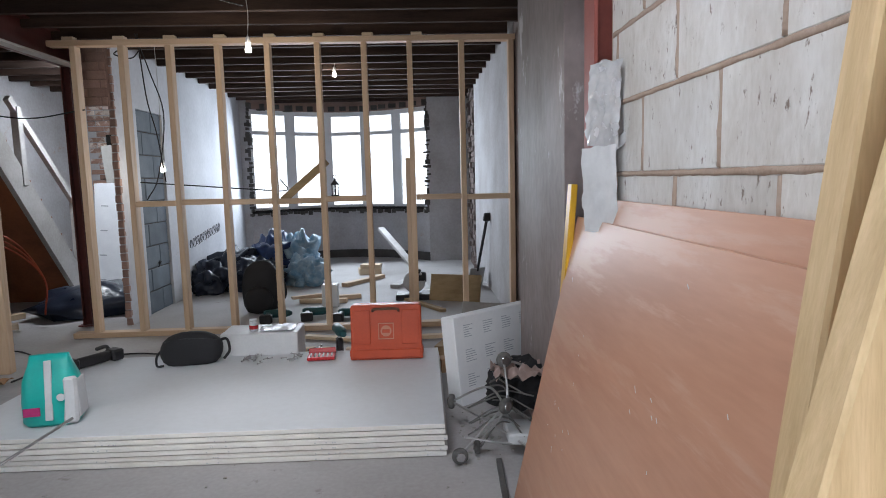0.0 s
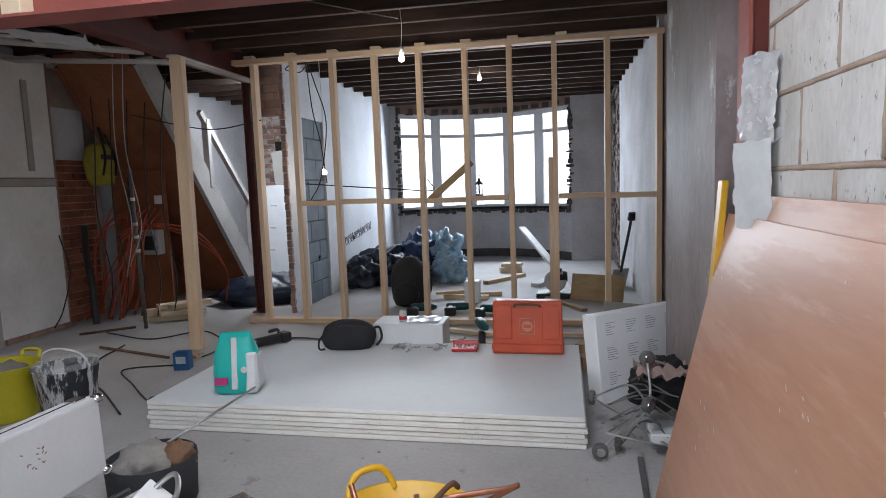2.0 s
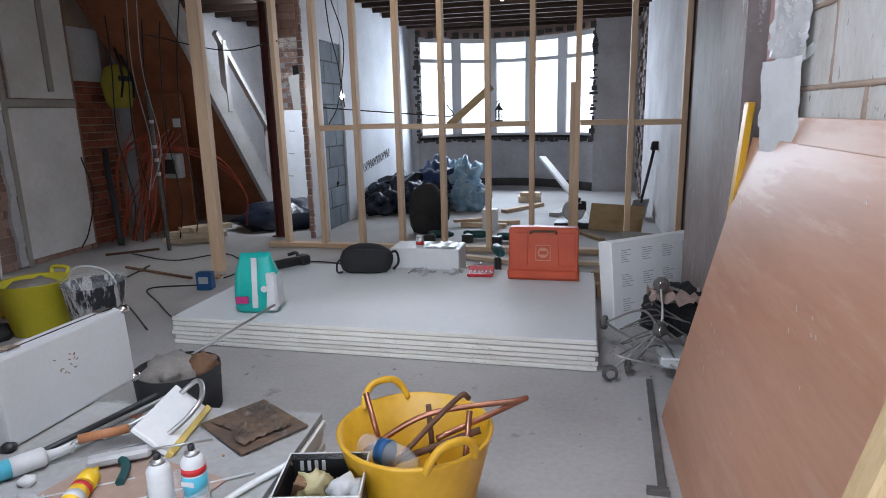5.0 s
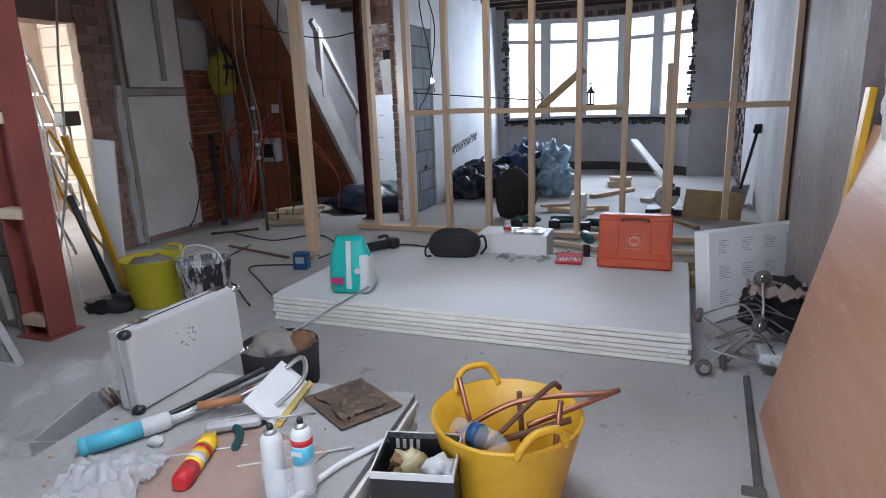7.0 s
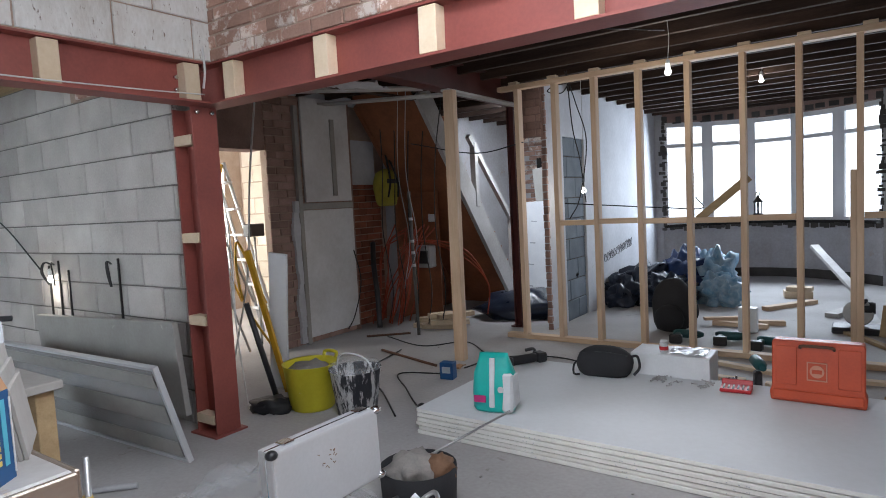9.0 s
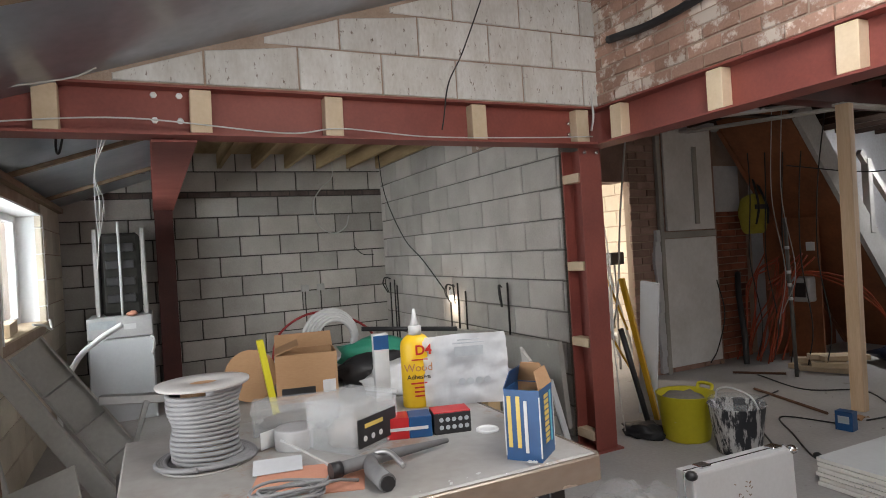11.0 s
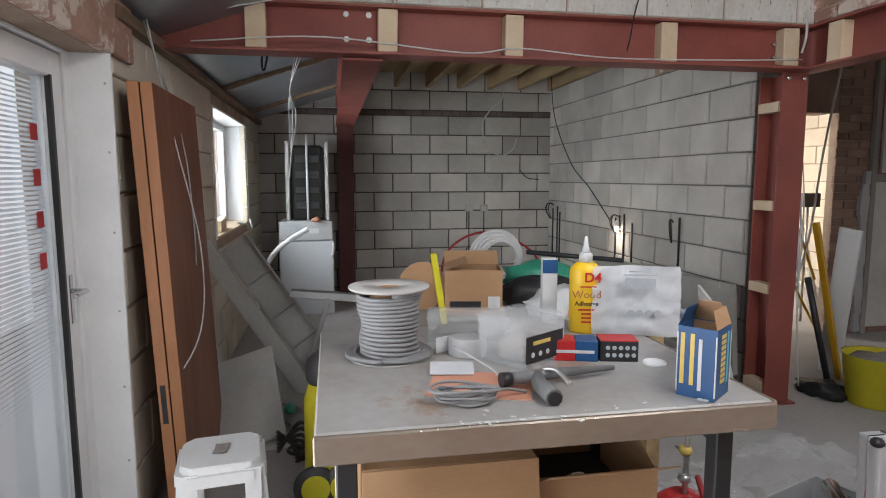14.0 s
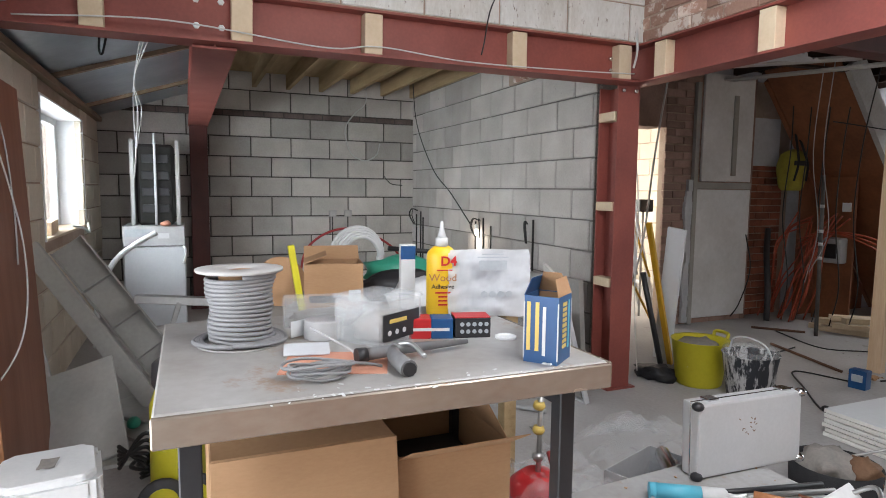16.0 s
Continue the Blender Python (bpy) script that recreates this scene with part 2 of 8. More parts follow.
def curve_pts(ctrl, n=8):
    """Catmull-Rom through the control points."""
    c = [Vector(p) for p in ctrl]
    c = [c[0] * 2 - c[1]] + c + [c[-1] * 2 - c[-2]]
    out = []
    for i in range(1, len(c) - 2):
        for k in range(n):
            t = k / n
            a, b, d, e = c[i - 1], c[i], c[i + 1], c[i + 2]
            out.append(0.5 * ((2 * b) + (d - a) * t + (2 * a - 5 * b + 4 * d - e) * t * t + (3 * b - a - 3 * d + e) * t ** 3))
    out.append(c[-2])
    return out

def tube_bm(ctrl, r, n=8, seg=8, smooth=True):
    return add_tube(bmesh.new(), curve_pts(ctrl, n) if smooth and len(ctrl) > 2 else ctrl, r, seg)

def lathe(bm, prof, seg=24, m=None, mi=0):
    rings = []
    for r, z in prof:
        rings.append([bm.verts.new((r * math.cos(2 * math.pi * k / seg), r * math.sin(2 * math.pi * k / seg), z)) for k in range(seg)])
    if m is not None:
        for ring in rings:
            for v in ring:
                v.co = m @ v.co
    for a, b in zip(rings, rings[1:]):
        for k in range(seg):
            f = bm.faces.new((a[k], a[(k + 1) % seg], b[(k + 1) % seg], b[k]))
            f.smooth = True
            f.material_index = mi
    bm.faces.new(rings[0][::-1]).material_index = mi
    bm.faces.new(rings[-1]).material_index = mi
    return bm

def lathe_bm(prof, seg=24, m=None):
    return lathe(bmesh.new(), prof, seg, m)

def prism_bm(outline, depth, m=None, bevel=0.0):
    """A flat outline in x, z pushed back along y."""
    bm = bmesh.new()
    a = [bm.verts.new((x, 0, z)) for x, z in outline]
    b = [bm.verts.new((x, depth, z)) for x, z in outline]
    n = len(outline)
    bm.faces.new(a); bm.faces.new(b[::-1])
    for k in range(n):
        bm.faces.new((a[k], b[k], b[(k + 1) % n], a[(k + 1) % n]))
    bmesh.ops.recalc_face_normals(bm, faces=bm.faces)
    if bevel:
        soften(bm, bevel)
    if m is not None:
        bm.transform(m)
    return bm

def to_mesh(name, bm, mats):
    bmesh.ops.recalc_face_normals(bm, faces=bm.faces)
    me = bpy.data.meshes.new(name)
    bm.to_mesh(me)
    bm.free()
    for k in (mats if isinstance(mats, (list, tuple)) else [mats]):
        me.materials.append(M[k] if isinstance(k, str) else k)
    return me

SPOT = {"m": Matrix.Identity(4)}
def here(x=0.0, y=0.0, z=0.0, s=1.0, about=(0, 0, 0), turn=0.0):
    """The frame in which the next things are written: moved, and scaled and turned about a point."""
    SPOT["m"] = Matrix.Translation((x, y, z)) @ Matrix.Translation(about) @ pose(0, 0, 0, 0, 0, turn) @ Matrix.Scale(s, 4) @ Matrix.Translation([-v for v in about])

def thing(name, bm, mats, label="", category="", group="", kind="", m=None):
    ob = new(name, to_mesh(name, bm, mats))
    ob.matrix_world = SPOT["m"] @ m if m is not None else SPOT["m"]
    return tagged(ob, label, category, group, kind)

def base(name, p, label, category, group="", m=None):
    ob = new(name)
    ob.empty_display_size = 0.05
    ob.matrix_world = SPOT["m"] @ (m if m is not None else Matrix.Translation(p))
    bpy.context.view_layer.update()
    return tagged(ob, label, category, group)

def part(name, bm, mats, parent, label="", local=True):
    """local: the mesh is written in the parent's own axes; otherwise in the world's."""
    ob = new(name, to_mesh(name, bm, mats))
    ob.parent = parent
    if not local:
        ob.matrix_parent_inverse = parent.matrix_world.inverted() @ SPOT["m"]
    return tagged(ob, label)

def structure(name, bm, mats, label="", category="structure"):
    return thing(name, bm, mats, label, category, "", "structure")

# ---- large structure ----
floor = structure("floor", box_bm(-7.5, 1.6, -1.7, 12.0, -0.12, 0.0), "screed", "bare grey concrete screed floor with dust", "floor")

# party wall of the house
bm = bmesh.new()
add_box(bm, 1.12, 1.45, 3.35, 5.2, 0, 2.75)
structure("wall_party", bm, "party", "scraped party wall with patchy grey and brown plaster", "wall")
bm = bmesh.new()
add_box(bm, 1.09, 1.45, 5.2, 8.45, 0, 2.75)
structure("wall_party_front", bm, "plaster", "pale plastered side wall of the front room", "wall")
structure("wall_party_return", box_bm(0.85, 1.45, 2.3, 3.35, 0, 2.75), "party", "rough plastered end of the party wall", "wall")

# front room, left wall, front wall with the bow opening
bm = bmesh.new()
add_box(bm, -2.46, -2.37, 6.55, 9.45, 0, 2.75)
add_box(bm, -2.42, -2.37, 5.55, 5.95, 0, 2.75)
add_box(bm, -2.46, -2.37, 5.95, 6.55, 2.0, 2.75)
structure("wall_living_left", bm, "plasterwhite", "white plastered wall between the front room and hall", "wall")
bm = bmesh.new()
add_box(bm, -4.9, -2.26, 9.42, 9.72, 0, 2.75)
add_box(bm, 0.46, 1.45, 9.42, 9.72, 0, 2.75)
structure("wall_front", bm, "plaster", "bare plastered front wall beside the bow window", "wall")

BOW_C, BOW_H, BOW_Y, BOW_D = -0.90, 1.36, 9.45, 0.75
def bow(u, out=0.0):
    """Along the bow window, u from -1 to 1."""
    return BOW_C + u * BOW_H * (1 + out * 0.3), BOW_Y + BOW_D * (1 - u * u) + out

def bow_strip(z0, z1, o0, o1, n=20, u0=-1.0, u1=1.0):
    bm = bmesh.new()
    prev = None
    for k in range(n + 1):
        u = u0 + (u1 - u0) * k / n
        a, b = bow(u, o0), bow(u, o1)
        q = [bm.verts.new((*a, z0)), bm.verts.new((*b, z0)), bm.verts.new((*b, z1)), bm.verts.new((*a, z1))]
        if prev:
            for i in range(4):
                bm.faces.new((prev[i], prev[(i + 1) % 4], q[(i + 1) % 4], q[i]))
        else:
            bm.faces.new(q)
        prev = q
    bm.faces.new(prev[::-1])
    return bm
structure("wall_bow", bow_strip(0, 0.80, 0.0, 0.28), "plaster", "bare plastered apron wall below the bow window", "wall")
structure("wall_bow_head", bow_strip(2.40, 2.78, 0.0, 0.28), "brickdust", "bare brick head above the bow window", "wall")
structure("trim_bow_plinth", bow_strip(0.0, 0.13, -0.012, 0.02), "mortar", "dark exposed plinth strip under the bow", "trim")
structure("ground", box_bm(-60, 60, 9.8, 120, -0.4, -0.3), "screed", "grey ground outside the house", "ground")

# daylight backdrop outside the bow window
structure("backdrop", box_bm(-5.0, 4.0, 11.6, 11.65, -0.3, 4.5), "glowday", "plain white sky outside the window", "backdrop")

# ceilings
bm = bmesh.new()
add_box(bm, -4.95, 1.45, 2.35, 10.2, 2.70, 2.78)
structure("ceiling", bm, "boards", "dark exposed floorboards over old joists", "ceiling")
bm = box_bm(-7.3, -3.04, -0.4, 2.3, 2.64, 2.70)
structure("ceiling_kitchen", bm, "joistnew", "bare board deck over the kitchen joists", "ceiling")

# lean-to roof over the extension, with an unseen opening left in for sky light
SLOPE = 0.33
def roof_z(y):
    return 2.53 + SLOPE * y
def roof_slab(x0, x1, y0, y1, t0=0.0, t1=0.12):
    bm = bmesh.new()
    c = [bm.verts.new((x, y, roof_z(y) + t)) for t in (t0, t1) for x, y in ((x0, y0), (x1, y0), (x1, y1), (x0, y1))]
    for q in ((0, 3, 2, 1), (4, 5, 6, 7), (0, 1, 5, 4), (1, 2, 6, 5), (2, 3, 7, 6), (3, 0, 4, 7)):
        bm.faces.new([c[i] for i in q])
    return bm
for k, q in enumerate(((-7.3, -1.2, -1.6, 2.3), (0.0, 1.1, -1.6, 2.3), (-1.2, 0.0, -1.6, -0.1), (-1.2, 0.0, 0.8, 2.3))):
    x0, x1, y0, y1 = q
    if k == 0:
        structure("ceiling_slope_1", roof_slab(-7.3, -2.9, -1.6, -0.3), "foil", "silver foil insulation between rafters", "ceiling")
        x0 = -2.9
    structure("ceiling_slope_%d" % (k + 2), roof_slab(x0, x1, y0, y1), "foil", "silver foil insulation between rafters", "ceiling")

# outer wall of the extension with patio opening and window
bm = bmesh.new()
add_box(bm, -7.3, -6.05, -1.72, -1.42, 0, 2.15)
add_box(bm, -6.05, -4.29, -1.72, -1.42, 0, 0.97)
add_box(bm, -6.05, -4.29, -1.72, -1.42, 1.91, 2.15)
add_box(bm, -4.29, -2.25, -1.72, -1.42, 0, 2.15)
add_box(bm, -2.25, 0.82, -1.72, -1.42, 1.86, 2.15)
add_box(bm, 0.82, 1.2, -1.72, -1.42, 0, 2.15)
structure("wall_garden_core", bm, "mortarpink", "mortar bed of the garden-side block wall", "wall")
structure("backdrop_garden", box_bm(-8, 3, -4.05, -4.0, -0.2, 4.0), "glowgarden", "plain bright sky outside the garden door", "backdrop")

# side room seen through the opening
bm = bmesh.new()
add_box(bm, -7.3, -7.15, 2.4, 5.5, 0, 2.75)
add_box(bm, -7.3, -4.6, 5.5, 5.65, 0, 2.75)
wall_side = structure("wall_side_room", bm, "mortarpink", "pale block walls of the side room", "wall")
structure("ceiling_side_room", box_bm(-7.3, -4.4, 2.4, 5.6, 2.5, 2.56), "plasterwhite", "pale ceiling of the side room", "ceiling")
structure("window_side_room", box_bm(-7.148, -7.13, 4.55, 5.2, 0.6, 2.0), "glowwarm", "bright daylight window of the side room", "window")

here(0.09, -0.16)
# wall between side room and hall: brick jamb, boarded pier, header
structure("wall_header", box_bm(-4.75, -4.5, 2.34, 3.86, 1.95, 2.5), "brickdust", "dusty lintel wall over the opening", "wall")
structure("wall_pier_core", box_bm(-4.6, -4.52, 3.88, 5.0, 0, 2.75), "mortarpink", "mortar core of the stripped pier", "wall")
structure("wall_alcove", box_bm(-5.1, -4.64, 5.04, 5.66, 0, 2.75), "mortarpink", "mortar bed behind the alcove brickwork", "wall")
structure("wall_alcove_return", box_bm(-4.95, -4.5, 4.98, 5.04, 0, 2.75), "brickdust", "return of the pier beside the alcove", "wall")

here()
# ---- steel frame ----
def i_section(length, h, w, tf=0.012, tw=0.009):
    """Along x, bottom at z 0, centred on y."""
    bm = bmesh.new()
    add_box(bm, 0, length, -w / 2, w / 2, 0, tf)
    add_box(bm, 0, length, -w / 2, w / 2, h - tf, h)
    add_box(bm, 0, length, -tw / 2, tw / 2, tf, h - tf)
    return bm

BEAM_Z, BEAM_H = 2.012, 0.235
main_beam = base("steel_beam", None, "red oxide painted steel beam over the wide opening", "steel beam", m=pose(-3.06, 2.14, BEAM_Z))
part("flanges_and_web", i_section(3.85, BEAM_H, 0.16), "oxide", main_beam)
kitchen_beam = base("steel_beam", None, "red oxide painted steel beam over the kitchen opening", "steel beam", m=pose(-2.95, -1.48, BEAM_Z, 0, 0, 90))
part("flanges_and_web", i_section(3.54, BEAM_H, 0.16), "oxide", kitchen_beam)
for yy in (0.72, 0.80):
    for zz in (0.08, 0.20):
        part("bolt", lathe_bm([(0.016, 0), (0.016, 0.006), (0.011, 0.008)], 6, pose(0.97 + (yy - 0.72) * 1.4, -0.0045, zz, 90)), "pvc", kitchen_beam, "bright steel bolt head")
for p in ((3.37,), (3.45,)):
    for zz in (0.07, 0.14):
        part("bolt", lathe_bm([(0.013, 0), (0.013, 0.012), (0.008, 0.016)], 8, pose(p[0], -0.0045, zz, 90)), "chrome", kitchen_beam, "bright steel bolt head")
inner_beam = base("steel_beam", None, "red steel beam running to the back wall", "steel beam", m=pose(-7.1, -0.43, BEAM_Z - 0.02))
part("flanges_and_web", i_section(4.15, 0.24, 0.2), "oxide", inner_beam)
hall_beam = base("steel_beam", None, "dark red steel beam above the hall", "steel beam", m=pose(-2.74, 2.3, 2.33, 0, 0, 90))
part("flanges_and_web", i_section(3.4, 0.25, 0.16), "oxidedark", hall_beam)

packer = thing("timber_packer", box_bm(-0.048, 0.048, -0.036, 0.036, 0, BEAM_H - 0.03, 0.003), "pineply", "short pale timber packer wedged in a steel web", "timber packer", "packers in the steel webs",
               m=pose(-2.912, -0.941, BEAM_Z + 0.013, 0, 0, 90))
for y in (-0.31, 0.34, 1.207, 1.955):
    copy_thing(packer, pose(-2.912, y, BEAM_Z + 0.013, 0, random.uniform(-1.5, 1.5), 90))
for x in (-2.70, -1.965, -1.308, -0.579, 0.15):
    copy_thing(packer, pose(x, 2.10, BEAM_Z + 0.013, 0, random.uniform(-1.5, 1.5), 0))

def h_column(name, p, h, label, mat, w=0.2, d=0.17, rz=0):
    c = base(name, None, label, "steel column", m=pose(*p, 0, 0, rz))
    bm = bmesh.new()
    add_box(bm, d / 2 - 0.012, d / 2, -w / 2, w / 2, 0.012, h)
    add_box(bm, -d / 2, -d / 2 + 0.012, -w / 2, w / 2, 0.012, h)
    add_box(bm, -d / 2 + 0.012, d / 2 - 0.012, -0.005, 0.005, 0.012, h)
    part("flanges_and_web", bm, mat, c)
    part("base_plate", box_bm(-d / 2 - 0.03, d / 2 + 0.03, -w / 2 - 0.03, w / 2 + 0.03, 0, 0.012), mat, c)
    return c
column = h_column("steel_column", (-3.10, 2.095, 0), BEAM_Z, "red oxide painted steel column standing on the floor", "oxide", 0.17, 0.20)
for yy in (-0.05, 0.05):
    for zz in (1.98,):
        part("bolt", lathe_bm([(0.014, 0), (0.014, 0.012), (0.008, 0.016)], 8, pose(0.1, yy, zz, 0, 90)), "chrome", column, "bright steel bolt head")
for z in (0.10, 0.72, 1.23, 1.82):
    t = thing("timber_packer", box_bm(-0.1, 0.07, -0.036, 0.036, -0.03, 0.03, 0.003), "pineply", "short pale timber packer wedged in a steel web", "timber packer", "packers in the steel webs", m=pose(-3.10, 2.045, z))
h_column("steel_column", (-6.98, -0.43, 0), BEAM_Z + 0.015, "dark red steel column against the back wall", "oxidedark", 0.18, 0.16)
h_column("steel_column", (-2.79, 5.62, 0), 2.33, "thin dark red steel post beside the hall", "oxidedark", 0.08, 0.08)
h_column("steel_column", (0.925, 2.05, 0), BEAM_Z, "worn red steel column beside the block wall", "oxide", 0.12, 0.10)

# ---- block walls ----
block_meshes = {}
def block_mesh(w, h, mat, h2=None):
    """One block; h2 is its height at the far end where a roof slope cuts it."""
    h2 = h if h2 is None else h2
    key = (round(w, 2), round(h, 2), round(h2, 2), mat)
    if key not in block_meshes:
        bm = bmesh.new()
        c = 0.004 if mat == "blockwhite" else 0.006
        back = [bm.verts.new(v) for v in ((0, 0.05, 0), (w, 0.05, 0), (w, 0.05, h2), (0, 0.05, h))]
        mid = [bm.verts.new(v) for v in ((0, c, 0), (w, c, 0), (w, c, h2), (0, c, h))]
        fr = [bm.verts.new(v) for v in ((c, 0, c), (w - c, 0, c), (w - c, 0, h2 - c), (c, 0, h - c))]
        for a, b in ((back, mid), (mid, fr)):
            for k in range(4):
                bm.faces.new((a[k], a[(k + 1) % 4], b[(k + 1) % 4], b[k]))
        bm.faces.new(fr)
        block_meshes[key] = to_mesh("block", bm, mat)
    return block_meshes[key]

def block_courses(parent, org, along, normal, length, z0, z1, mat, shift=0.0, proud=0.012, holes=(), bl=0.44, bh=0.215, top=None, name="block", joint=0.011):
    """Blocks laid in stretcher bond on a wall face; each is a part of the wall."""
    along, normal = Vector(along), Vector(normal)
    row, z = 0, z0
    while z < z1 - 0.02:
        h = min(bh, z1 - z)
        s = -shift - (0.5 * (bl + joint) if row % 2 else 0)
        while s < length:
            a, b = max(s, 0), min(s + bl, length)
            s += bl + joint
            if b - a < 0.03:
                continue
            segs = [(a, b)]
            for h0, h1, k0, k1 in holes:
                if z + h > k0 + 0.02 and z < k1 - 0.02:
                    out = []
                    for p, q in segs:
                        if q <= h0 or p >= h1:
                            out.append((p, q))
                        else:
                            if h0 - p > 0.03: out.append((p, h0))
                            if q - h1 > 0.03: out.append((h1, q))
                    segs = out
            for p, q in segs:
                ha = hb = h
                if top is not None:
                    ha, hb = min(h, top(p) - z), min(h, top(q) - z)
                    if hb < 0.05:
                        continue
                    if ha < 0.03:
                        p, ha = p + (0.03 - ha) / SLOPE, 0.03
                    if q - p < 0.03:
                        continue
                ob = new(name, block_mesh(q - p, ha, mat, hb))
                o = Vector(org) + along * p + normal * (proud + random.uniform(-0.002, 0.002))
                x, y = along, -normal
                ob.matrix_world = Matrix(((x.x, y.x, 0, o.x), (x.y, y.y, 0, o.y), (0, 0, 1, z), (0, 0, 0, 1)))
                mw = ob.matrix_world.copy()
                ob.parent = parent
                ob.matrix_basis = mw
        z += bh + joint - 0.001
        row += 1

wall_back = structure("wall_back", box_bm(-7.35, -7.152, -1.42, 2.3, 0, 2.8), "mortar", "grey block back wall of the kitchen with dark joints", "wall")
wall_return = structure("wall_return", box_bm(-7.152, -3.36, 2.112, 2.28, 0, 2.8), "mortargrey", "grey block side wall of the kitchen", "wall")
wall_gable = structure("wall_gable", box_bm(-3.03, -2.882, -1.4, 2.08, BEAM_Z + BEAM_H, 3.25), "mortarpink", "pale blockwork above the kitchen beam", "wall")
here(0.15)
wall_right = structure("wall_right", box_bm(0.782, 1.06, -1.42, 1.98, 0, 3.25), "mortarpink", "pale splashed block wall with pink mortar joints", "wall")
here()
wall_garden = bpy.data.objects["wall_garden_core"]
wall_house = structure("wall_house", box_bm(-4.6, 1.45, 2.085, 2.3, BEAM_Z + BEAM_H, 3.4), "mortarpink", "old rough brick house wall above the main beam", "wall")
structure("wall_behind", box_bm(0.82, 1.12, -1.44, -1.40, 0, 2.2), "plaster", "plain wall beside the garden door", "wall")

# ---- timber stud wall ----
stud_wall = base("stud_wall", (-0.04, 5.1, 0), "new pine stud wall frame without boards", "stud wall")
STUDS = (-2.42, -2.04, -1.665, -1.275, -0.875, -0.47, -0.09, 0.285, 0.715, 1.125)
part("sole_plate", box_bm(-2.62, 1.16, 0, 0.09, 0, 0.045, 0.003), "pineflat", stud_wall)
part("top_plate", box_bm(-2.62, 1.19, 0, 0.09, 2.40, 2.445, 0.003), "pineflat", stud_wall)
for x in STUDS:
    part("stud", box_bm(-0.0225, 0.0225, 0, 0.09, 0.046, 2.399, 0.003, pose(x, 0, 0)), "pine", stud_wall)
part("stud", box_bm(0.225, 0.262, 0.004, 0.085, 0.046, 1.45, 0.003), "pine", stud_wall)
for a, b in zip(STUDS, STUDS[1:]):
    if a > -2.3 and not (-0.12 < a < 0.2):
        part("noggin", box_bm(a + 0.024, b - 0.024, 0, 0.09, 1.095, 1.14, 0.003, pose(0, 0, random.uniform(-0.01, 0.01))), "pineflat", stud_wall)
for x in (-2.5, -2.1, -1.7, -1.3, -0.9, -0.5, -0.1, 0.3):
    part("packer", box_bm(x, x + 0.09, 0.01, 0.08, 2.446, 2.475, 0.003), "pineply", stud_wall)
thing("timber_post", box_bm(-0.048, 0.048, -0.035, 0.035, 0, 2.3, 0.004), "pine", "free-standing pale timber post propping the hall beam", "timber post", m=pose(-2.61, 4.17, 0, 0, 0.4, 4))
thing("timber_header", box_bm(-0.045, 0.045, 0, 1.38, 0, 0.02, 0.003), "stair", "white painted board under the hall beam", "board", m=pose(-2.66, 4.2, 2.305))
thing("timber_offcut", box_bm(-0.03, 0.03, -0.02, 0.02, 0, 0.5, 0.003), "joistnew", "brown timber offcut leaning across the stud wall", "timber", m=pose(-0.86, 5.17, 1.12, 0, 50, 0))

# ---- ceiling joists ----
jm = to_mesh("joist", box_bm(-4.9, 1.3, -0.024, 0.024, 2.5, 2.69, 0.003), "joist")
jroot = base("ceiling_joists", (0, 0, 0), "dark old timber ceiling joists", "joists")
for k in range(19):
    y = 2.55 + 0.4 * k
    if 4.98 < y < 5.2:
        continue
    ob = new("joist", jm)
    ob.parent = jroot
    ob.matrix_basis = Matrix.Translation((0, y, random.uniform(-0.008, 0.008)))
jk = to_mesh("joist", box_bm(-7.15, -3.04, -0.024, 0.024, 2.47, 2.64, 0.003), "joistnew")
jroot2 = base("ceiling_joists", (0, 0, 0), "newer pale timber joists over the kitchen", "joists")
for k in range(7):
    ob = new("joist", jk)
    ob.parent = jroot2
    ob.matrix_basis = Matrix.Translation((0, -0.2 + 0.38 * k, 0))
M["eaves"] = make_mat("brown_eaves_timber", (0.24, 0.17, 0.11), (0.15, 0.10, 0.065), 0.8, scale=4, fine=40, bump=0.15, stretch=(0.6, 5, 5))
rroot = base("rafters", (0, 0, 0), "pale timber battens across the foil slope", "rafters")
for k, x in enumerate((-6.2, -4.6, -1.9, -1.25, 0.05, 0.6)):
    y1 = -0.4 if x < -2.9 else 2.1
    bm = bmesh.new()
    c = [bm.verts.new((xx, y, roof_z(y) + t)) for t in (-0.035, -0.002) for xx, y in ((x - 0.022, -1.4), (x + 0.022, -1.4), (x + 0.022, y1), (x - 0.022, y1))]
    for q in ((0, 3, 2, 1), (4, 5, 6, 7), (0, 1, 5, 4), (1, 2, 6, 5), (2, 3, 7, 6), (3, 0, 4, 7)):
        bm.faces.new([c[i] for i in q])
    part("batten", bm, "eaves", rroot)
thing("wall_plate", box_bm(-7.1, -2.3, -1.418, -1.36, 2.0, 2.05, 0.003), "eaves", "brown timber wall plate under the eaves", "timber")

here(0.07, -0.1)
# ---- stairs and hall ----
def along_y(p, q, x0, x1, depth):
    """A sloping board between two (y, z) points."""
    a, b = Vector((0, *p)), Vector((0, *q))
    d = (b - a).normalized()
    nrm = Vector((0, -d.z, d.y))
    bm = bmesh.new()
    vs = [bm.verts.new((x, *(w + nrm * o).yz)) for x in (x0, x1) for w, o in ((a, 0), (b, 0), (b, depth), (a, depth))]
    for qd in ((0, 1, 2, 3), (4, 7, 6, 5), (0, 4, 5, 1), (1, 5, 6, 2), (2, 6, 7, 3), (3, 7, 4, 0)):
        bm.faces.new([vs[i] for i in qd])
    return bm
